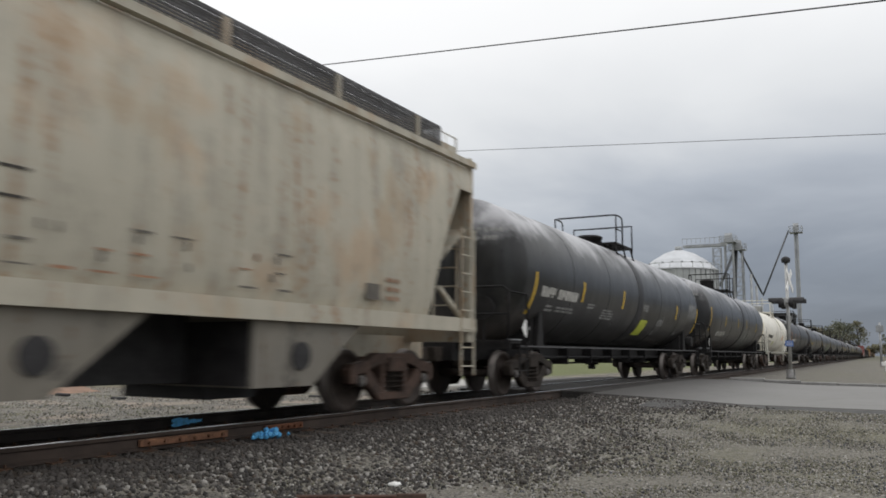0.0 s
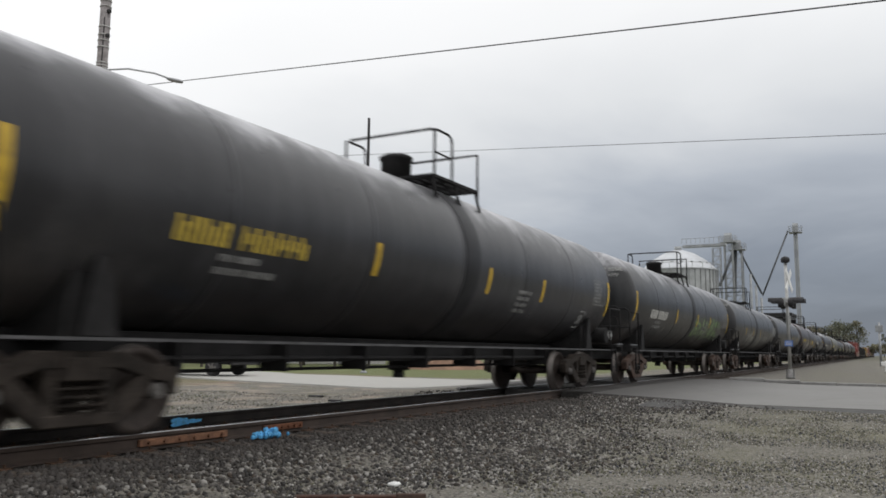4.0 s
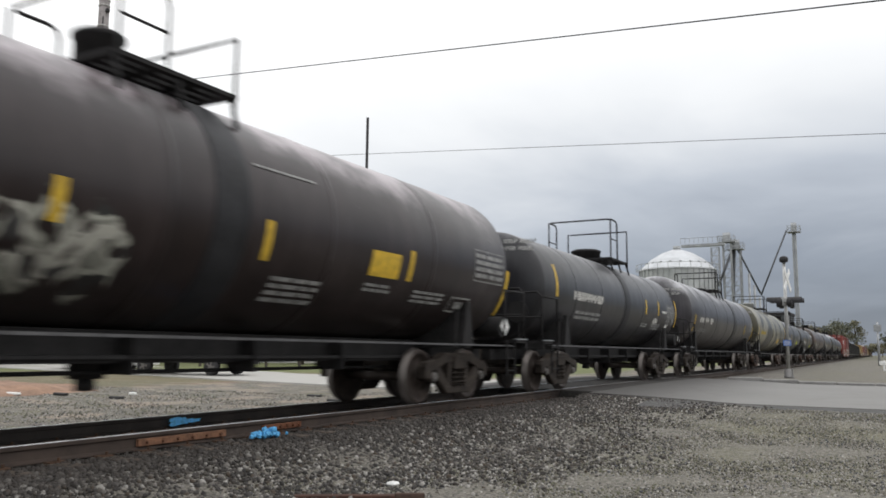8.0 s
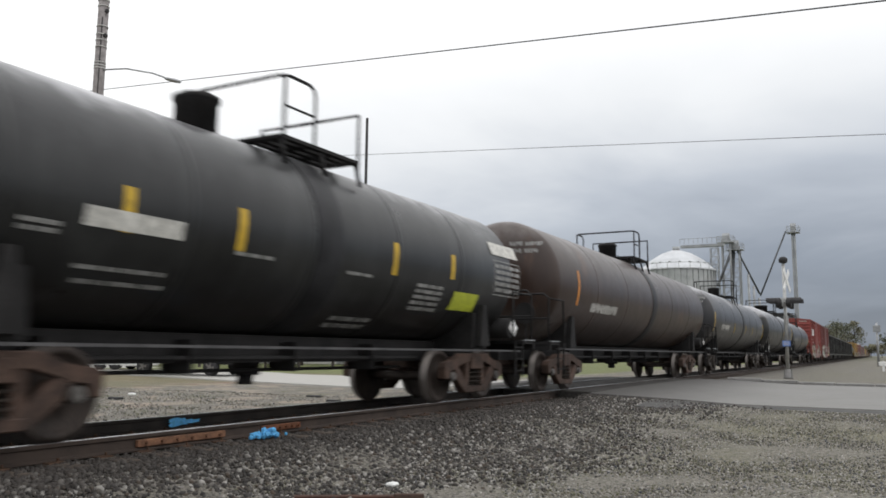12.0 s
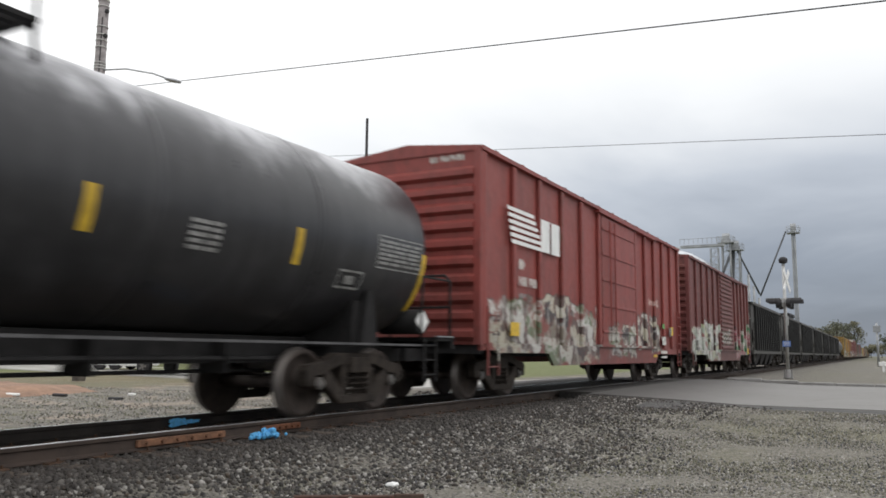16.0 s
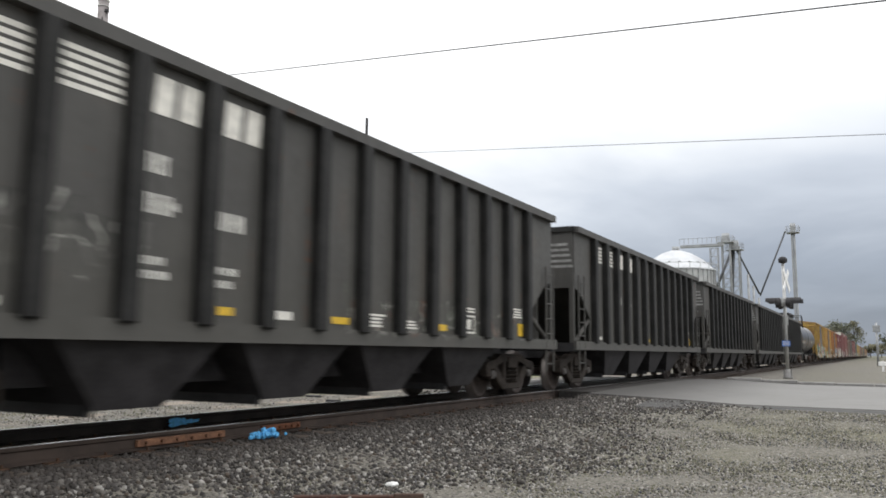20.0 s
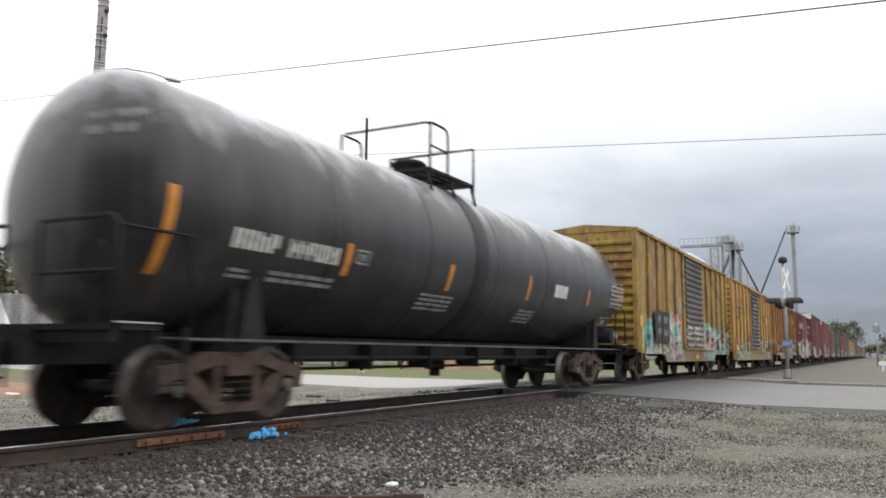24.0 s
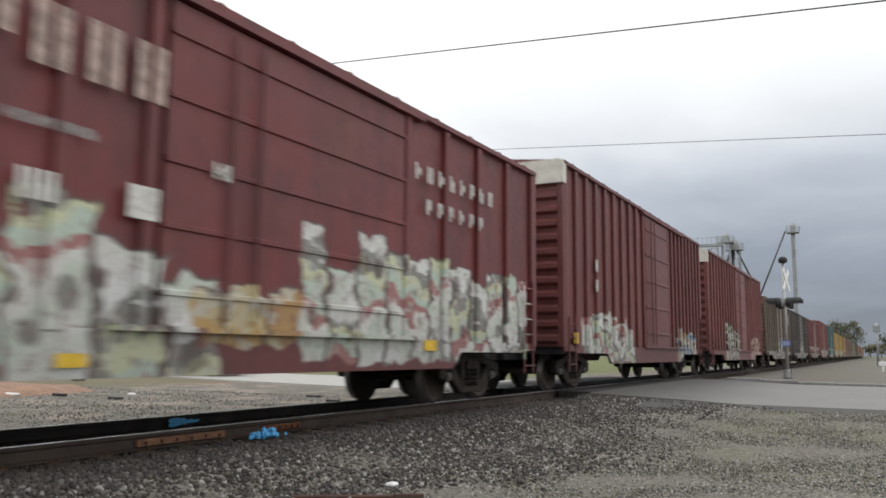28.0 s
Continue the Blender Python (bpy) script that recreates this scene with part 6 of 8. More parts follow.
TRAIN = [
    ("covered", dict(rear=12.15, pitch=19.0, label="beige covered grain hopper streaked with rust, on the rails",
                     paint=car_paint("beige_hopper_paint", (0.42, 0.39, 0.315), rust=0.38, grime=0.2, streak=0.28, rough=0.6, rust_col=(0.29, 0.18, 0.095), fade=(0.47, 0.435, 0.355), fade_amt=0.6, patches=(((0.36, 0.27, 0.17), 3, 1.2, 0.25, 0.55),), grime_col=(0.36, 0.33, 0.27)),
                     # bay copy of the beige: grime and underside shade in one darker colour
                     bay=car_paint("shaded_grimy_beige_paint", (0.25, 0.23, 0.188), rust=0.2, grime=0.4, streak=0.3, rough=0.7, rust_col=(0.16, 0.09, 0.05), patches=(((0.06, 0.055, 0.048), 5, 0.5, 0.2, 0.7),)),
                     faded=plain("faded_brown_letters", (0.11, 0.10, 0.085), 0.8, 0.0, 0.3, 5.0))),
    ("tank", dict(rear=31.46, dome=(0.38, 0.3), dome_y=0.1, sill_z=1.01, pitch=19.3, paint=P_GREEN, label=BLACK_LABEL, R=1.525, zc=2.595, belt_y=0.29,
                  marks=(("stripe", -7.86, 1.68, 2.53), ("stripe", -4.85, 2.09, 2.56), ("stripe", -1.50, 2.10, 2.58), ("stripe", 5.00, 2.07, 2.54), ("stripe", 8.37, 1.67, 2.58), ("word", -7.45, -6.65, 2.07, 2.28, 4), ("word", -6.46, -5.20, 2.06, 2.27, 6), ("lines", -6.35, -5.20, 1.78, 1.92, 2), ("lines", -6.96, -6.55, 1.77, 1.93, 2), ("lines", -3.11, -2.13, 1.76, 2.02, 4), ("lines", -4.38, -3.82, 1.96, 2.10, 2), ("panel", 0.76, 1.58, 1.46, 1.90, LIME), ("lines", 0.67, 1.22, 2.14, 2.34, 3), ("plate", 6.93, 8.12, 2.26, 2.66, 7), ("panel", 5.75, 6.01, 1.57, 1.64, LETTER_DIM), ("lines", 2.73, 3.43, 1.77, 1.98, 3), ("lines", 2.77, 3.01, 1.50, 1.64, 2)))),
    ("tank", dict(rear=51.0, dome=(0.33, 0.5), dome_y=-0.6, sill_z=1.02, pitch=19.4, paint=P_MARKS, label="black tank car with white lettering and sprayed scrawls", rusty=False, R=1.535, zc=2.605, belt_y=0.76,
                  marks=(("stripe", -8.14, 1.87, 2.83), ("stripe", -4.54, 2.15, 2.61), ("stripe", -0.93, 2.16, 2.64), ("stripe", 1.84, 2.18, 2.67), ("stripe", 5.38, 2.14, 2.60), ("stripe", 8.32, 1.85, 2.77), ("word", -6.07, -5.28, 1.69, 1.90, 4), ("word", -5.16, -4.00, 1.70, 1.92, 5), ("lines", -5.95, -5.09, 1.51, 1.65, 2), ("lines", -4.92, -4.38, 1.47, 1.64, 2), ("plate", 7.04, 8.14, 2.14, 2.56, 8), ("stencil", 5.97, 6.60, 1.45, 1.67), ("lines", 4.19, 5.07, 1.66, 1.73, 1)))),
    ("tank", dict(rear=66.2, sill_z=1.07, pitch=15.2, paint=P_WHITE, trim=P_CREAM_TRIM, belt=P_CREAM_TRIM, ink=LETTER_K, ink2=LETTER_DIM, stripe_mat=LETTER_DIM, rail=P_CREAM_TRIM, label="cream-white tank car with dark lettering, on the rails",
                  ladder=True, dome=(0.42, 0.5), dome_y=0.25, dome_mat=GREY_STEEL, rusty=True, R=1.385, zc=2.455, deck_y=0.64, belt_y=0.29,
                  marks=(("stripe", -0.74, 2.06, 2.51), ("stripe", 1.96, 2.09, 2.52), ("stripe", 4.18, 2.08, 2.57), ("stripe", -6.18, 1.94, 2.71), ("panel", 2.91, 3.64, 1.95, 2.28, ORANGE), ("panel", -1.69, -1.27, 1.58, 1.82, LIME), ("word", -4.80, -2.45, 1.99, 2.20, 9), ("lines", -4.24, -2.59, 1.70, 1.83, 2), ("plate", 5.31, 6.39, 2.05, 2.64, 4)))),
    ("tank", dict(rear=85.6, sill_z=0.975, pitch=19.3, paint=P_JET, stripe_mat=ORANGE, label="glossy black tank car with orange reflector stripes", R=1.425, zc=2.495, deck_y=0.32, belt_y=0.80,
                  marks=(("stripe", -7.66, 1.98, 2.91), ("stripe", -4.12, 2.24, 2.71), ("stripe", -0.51, 2.32, 2.78), ("word", -6.72, -6.02, 1.99, 2.20, 4), ("word", -5.88, -4.61, 2.00, 2.21, 6), ("stencil", -4.40, -4.04, 2.00, 2.22), ("lines", -6.62, -5.04, 1.76, 1.83, 1), ("lines", -5.85, -4.95, 1.62, 1.68, 1)))),
    ("tank", dict(rear=105.3, pitch=19.4, paint=P_GREY, ink=LETTER_Y, label="grey-black tank car with dull yellow lettering", stripes=STRIPES4)),
    ("tank", dict(rear=124.0, pitch=18.7, paint=P_LIMETAG, label="black tank car tagged with lime-green spray paint", stripes=STRIPES4, rusty=True)),
    ("tank", dict(rear=142.8, dome=(0.3, 0.12), sill_z=1.0, pitch=18.7, paint=P_SCRAWL, label="black tank car with chalky sprayed scrawls", rusty=True, R=1.395, zc=2.465, deck_y=-0.91, belt_y=-0.42,
                  marks=(("stripe", -4.47, 1.93, 2.35), ("stripe", -1.73, 1.88, 2.36), ("stripe", 1.29, 1.92, 2.38), ("stencil", -4.29, -4.00, 2.06, 2.30), ("lines", -3.70, -3.41, 1.78, 1.99, 3), ("lines", 2.81, 3.37, 1.80, 1.98, 3), ("lines", 2.15, 2.65, 1.73, 1.91, 2), ("stencil", 6.02, 6.37, 1.76, 2.04), ("plate", 7.02, 8.61, 2.13, 2.65, 5), ("lines", -3.69, -3.25, 2.80, 2.94, 2)))),
    ("tank", dict(rear=161.9, dome=(0.3, 0.12), sill_z=0.96, pitch=19.1, paint=P_TAN_SCRAWL, label="grey-black tank car with chalky scrawls and yellow stripes", R=1.39, zc=2.460, deck_y=0.15, belt_y=0.79,
                  marks=(("stripe", -0.91, 1.95, 2.40), ("stripe", 2.55, 1.93, 2.40), ("stripe", 5.56, 2.03, 2.42), ("lines", 2.36, 2.84, 1.53, 1.80, 5), ("plate", 7.31, 8.43, 2.09, 2.64, 5), ("stencil", 6.78, 7.41, 1.55, 1.80)))),
    ("tank", dict(rear=181.0, dome=(0.27, 0.54), dome_y=0.09, sill_z=1.0, pitch=19.1, paint=P_MAROON, ink=LETTER_Y, label="black tank car with a maroon sheen and yellow placard", R=1.42, zc=2.490, deck_y=0.20, belt_y=0.88,
                  marks=(("stripe", -7.46, 1.71, 2.45), ("stripe", -1.25, 1.98, 2.38), ("stripe", 1.51, 1.93, 2.40), ("stripe", 4.80, 1.95, 2.41), ("stripe", 8.35, 1.58, 2.43), ("panel", 3.70, 4.47, 1.95, 2.31, YELLOW), ("panel", 1.28, 2.44, 3.02, 3.05, LETTER_DIM), ("lines", 1.77, 2.75, 1.46, 1.79, 4), ("lines", 3.71, 4.42, 1.72, 1.86, 2), ("lines", 5.09, 6.09, 1.64, 1.85, 3), ("stencil", 6.37, 7.07, 1.56, 1.82), ("plate", 6.99, 8.15, 2.18, 2.65, 4), ("word", -6.40, -3.89, 2.16, 2.40, 9)))),
    ("tank", dict(rear=195.9, sill_z=1.03, pitch=14.9, paint=P_BLACK, head=0.36, label="short black tank car with bold white lettering", rail_h=1.15, dome=(0.42, 0.35), dome_y=0.36, R=1.27, zc=2.340,
                  marks=(("stripe", -5.54, 2.15, 2.89), ("stripe", 2.42, 2.11, 2.55), ("stripe", 4.01, 2.13, 2.59), ("stripe", 6.55, 1.83, 2.77), ("lines", 2.13, 2.88, 1.70, 1.84, 2), ("word", 3.46, 4.01, 1.81, 2.02, 8), ("lines", 3.50, 4.42, 1.65, 1.86, 3), ("panel", 4.49, 5.10, 2.23, 2.30, LETTER), ("plate", 5.19, 6.29, 1.95, 2.49, 7), ("panel", 5.21, 5.56, 1.76, 1.87, LETTER), ("word", -4.37, -2.01, 2.15, 2.36, 9), ("lines", -4.04, -2.12, 1.69, 1.93, 2)))),
    ("tank", dict(rear=214.9, dome=(0.26, 0.12), sill_z=0.99, pitch=19.0, paint=P_PURPLE, label="dull violet-black tank car with yellow stripes", R=1.415, zc=2.485, belt_y=2.19,
                  marks=(("stripe", 5.59, 1.93, 2.37), ("stripe", 8.43, 1.53, 2.40), ("stripe", -7.49, 1.78, 2.42), ("plate", 7.22, 8.25, 2.07, 2.55, 9), ("stencil", 6.42, 6.95, 1.74, 1.98), ("word", -6.52, -5.72, 2.14, 2.35, 3), ("word", -5.42, -4.69, 2.16, 2.37, 3), ("word", -4.32, -3.72, 2.13, 2.38, 3), ("lines", -6.41, -4.99, 1.77, 1.93, 2)))),
    ("tank", dict(rear=232.5, dome=(0.33, 0.4), dome_y=-0.6, dome_mat=GREY_STEEL, sill_z=0.93, pitch=17.6, paint=P_CAMO, belt=P_CAMO, ink=LETTER_Y, label="olive tank car mottled with flaking dark patches", rusty=True, R=1.435, zc=2.505, deck_y=0.00,
                  marks=(("stripe", -7.11, 2.03, 2.62), ("word", -5.94, -3.79, 2.11, 2.32, 8), ("panel", 3.35, 4.34, 1.69, 1.94, YELLOW), ("stripe", 7.65, 1.95, 2.86), ("plate", 6.38, 7.31, 2.11, 2.48, 8)))),
    ("tank", dict(rear=246.8, sill_z=0.89, pitch=14.3, paint=P_MARKS, head=0.34, label="short dark green-black tank car with white lettering", R=1.335, zc=2.405, deck_y=1.47,
                  marks=(("stripe", -5.68, 1.68, 2.58), ("stripe", -1.93, 2.08, 2.53), ("stripe", 0.23, 2.08, 2.56), ("panel", -4.25, -3.56, 2.03, 2.25, LETTER_DIM), ("panel", -3.47, -2.47, 2.06, 2.26, LETTER_DIM), ("lines", -4.08, -2.17, 1.61, 1.79, 2), ("lines", -1.76, -1.08, 1.74, 2.01, 4), ("panel", 2.70, 3.68, 1.76, 2.03, LIME), ("panel", 4.40, 5.43, 2.21, 2.54, LETTER_DIM), ("stencil", 4.70, 5.28, 1.72, 2.04)))),
    ("tank", dict(rear=261.7, front_truck=-4.1, rear_truck=5.15, rusty=True, sill_z=0.915, pitch=14.9, paint=P_GREEN, head=0.34, label="short green-black tank car with white placards", R=1.3, zc=2.370, deck_y=0.30, dome_y=-0.92,
                  marks=(("stripe", -2.94, 2.01, 2.46), ("stripe", -1.35, 2.01, 2.50), ("stripe", 1.98, 2.03, 2.52), ("stripe", 3.83, 2.12, 2.54), ("panel", -3.41, -2.22, 2.02, 2.21, LETTER), ("lines", -3.36, -2.28, 1.62, 1.69, 1), ("lines", -3.31, -2.22, 1.49, 1.56, 1), ("lines", -1.40, -0.75, 1.95, 2.02, 1), ("lines", 0.79, 1.43, 1.93, 2.00, 1), ("lines", 2.73, 3.62, 1.54, 1.99, 5), ("panel", 4.02, 4.96, 1.62, 1.93, LIME), ("panel", 5.47, 6.69, 2.74, 2.99, LETTER), ("plate", 5.56, 6.67, 2.02, 2.59, 5), ("lines", 1.00, 2.00, 1.21, 1.40, 2), ("lines", -4.03, -3.59, 1.89, 2.03, 2)))),
    ("tank", dict(rear=281.0, pitch=19.3, paint=P_BROWN, label="brown tank car with pale lettering, on the rails", stripe_mat=ORANGE, rusty=True, R=1.44, zc=2.510,
                  marks=(("stripe", -7.09, 2.02, 2.84), ("word", -5.96, -3.71, 1.92, 2.14, 8)))),
    ("tank", dict(rear=300.2, pitch=19.2, paint=P_GREY, label="grey-black tank car with white lettering", stripes=STRIPES4)),
    ("tank", dict(rear=318.4, dome=(0.45, 0.5), dome_y=1.1, sill_z=0.87, pitch=18.2, paint=P_GREENTAG, ink=LETTER_Y, label="black tank car with yellow lettering and a green tag", R=1.51, zc=2.580, deck_y=0.77, belt_y=0.68,
                  marks=(("stripe", 1.21, 2.24, 2.70), ("stripe", 4.17, 2.28, 2.74), ("stripe", 7.65, 2.09, 3.05), ("plate", 6.32, 7.47, 2.06, 2.46, 6)))),
    ("tank", dict(rear=336.8, dome=(0.25, 0.15), sill_z=0.985, pitch=18.4, paint=P_GREY, label="grey-black tank car with a pale worn flank", R=1.415, zc=2.485,
                  marks=(("stripe", 1.82, 1.95, 2.39), ("stripe", 4.84, 1.95, 2.40), ("lines", 3.06, 3.51, 1.93, 2.28, 5), ("stencil", 5.79, 6.36, 1.74, 1.99), ("plate", 6.64, 7.80, 2.13, 2.51, 6), ("stripe", 7.90, 1.53, 2.40), ("panel", -6.60, -5.78, 2.17, 2.33, LETTER_DIM), ("panel", -5.54, -4.74, 2.17, 2.35, LETTER_DIM), ("lines", -6.52, -4.69, 1.85, 1.95, 2)))),
    ("box", dict(rear=354.5, pitch=17.75, label="red ribbed boxcar with a white emblem and graffiti", emblem=(-0.868, 3.6, WHITE), end_text=True, end_ribs=10,
                 paint=car_paint("oxide_red_paint", (0.265, 0.05, 0.04), rust=0.1, grime=0.3, streak=0.3, fade=(0.21, 0.06, 0.052), fade_amt=0.5, patches=(((0.14, 0.035, 0.028), 5, 0.9, 0.35, 0.5),), tags=((-7.6, -1.3, 0.62, 2.2, 1.0, 2, WHITES, 0.55), (-0.6, 2.2, 0.75, 1.95, 0.7, 5, WHITES, 0.5), (2.4, 3.95, 1.0, 2.15, 0.9, 6, WHITES, 0.8), (3.95, 5.3, 0.95, 2.1, 0.8, 9, WHITES, 0.75), (3.9, 5.2, 2.36, 2.62, 0.25, 4, [(0.5, 0.32, 0.28), (0.45, 0.28, 0.24), (0.52, 0.36, 0.3)], 0.7))),
                 texts=((-0.8, 2.5, (2,), 0.2, LETTER), (-0.8, 2.18, (3, 3), 0.18, LETTER), (-0.8, 1.95, (6,), 0.08, LETTER_DIM), (0.77, 1.66, (7,), 0.08, LETTER_DIM), (0.77, 1.56, (6,), 0.08, LETTER_DIM), (0.77, 1.46, (5,), 0.08, LETTER_DIM)), placards=((0.651, 1.17, 0.5, 0.27, LETTER), (0.625, 0.9, 0.85, 0.09, LETTER), (0.63, 0.76, 0.8, 0.06, LETTER), (0.51, 0.79, 0.4, 0.08, YELLOW), (0.66, 1.7, 0.28, 0.15, GREEN_SPRAY), (-0.85, 1.2, 0.42, 0.26, YELLOW), (0.8, 1.5, 0.36, 0.28, YELLOW)), posts=(6, 6), door=(3.2, 0.55))),
    ("box", dict(rear=371.6, pitch=17.1, label="faded red boxcar with a corrugated door and graffiti", placards=((0.86, 0.92, 0.42, 0.32, YELLOW), (0.69, 1.36, 0.45, 0.05, LETTER), (0.69, 1.46, 0.45, 0.05, LETTER)), corrugations=17, end_ribs=13, bands=6,
                 paint=car_paint("faded_red_paint", (0.165, 0.044, 0.039), rust=0.2, grime=0.3, streak=0.45, fade=(0.155, 0.055, 0.05), fade_amt=0.6, patches=(((0.24, 0.14, 0.125), 2, 0.4, 0.08, 0.5), ((0.11, 0.035, 0.03), 6, 1.1, 0.4, 0.5)),
                                 tags=((-7.5, -1.4, 0.62, 2.25, 0.75, 3, MINT, 0.8), (-0.9, 1.4, 1.3, 2.1, 0.4, 7, WHITES, 0.5), (2.9, 7.7, 0.7, 2.5, 1.15, 8, PINKS, 0.95))), posts=(6, 6), door=(3.1, 0.35))),
]
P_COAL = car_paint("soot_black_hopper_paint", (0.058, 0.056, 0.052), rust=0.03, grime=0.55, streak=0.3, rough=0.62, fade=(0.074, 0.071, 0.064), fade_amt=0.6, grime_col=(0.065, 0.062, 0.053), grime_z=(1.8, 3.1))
P_COAL2 = car_paint("chalk_tagged_hopper_paint", (0.058, 0.056, 0.052), rust=0.05, grime=0.55, streak=0.3, rough=0.62, fade=(0.074, 0.071, 0.064), fade_amt=0.6, grime_col=(0.065, 0.062, 0.053), grime_z=(1.8, 3.1),
                    tags=((-0.5, 6.4, 1.1, 1.8, 0.5, 4, [(0.05, 0.05, 0.045), (0.14, 0.07, 0.05), (0.055, 0.05, 0.045), (0.10, 0.11, 0.09)], 0.35), (-6.0, -3.6, 1.5, 2.3, 0.5, 9, [(0.05, 0.05, 0.045), (0.09, 0.09, 0.08), (0.05, 0.05, 0.045)], 0.4)))
for i in range(7):
    TRAIN.append(("coal", dict(rear=387.6 + i * 15.93, pitch=15.93, paint=P_COAL2 if i in (2, 4) else P_COAL,
                               label="black ribbed coal hopper with faint tags low down" if i in (2, 4) else "black ribbed coal hopper with white markings")))
FADED_PINK = plain("faded_pinkish_letters", (0.36, 0.27, 0.235), 0.7, 0.0, 0.45, 9.0)
YEL = (0.46, 0.265, 0.058)
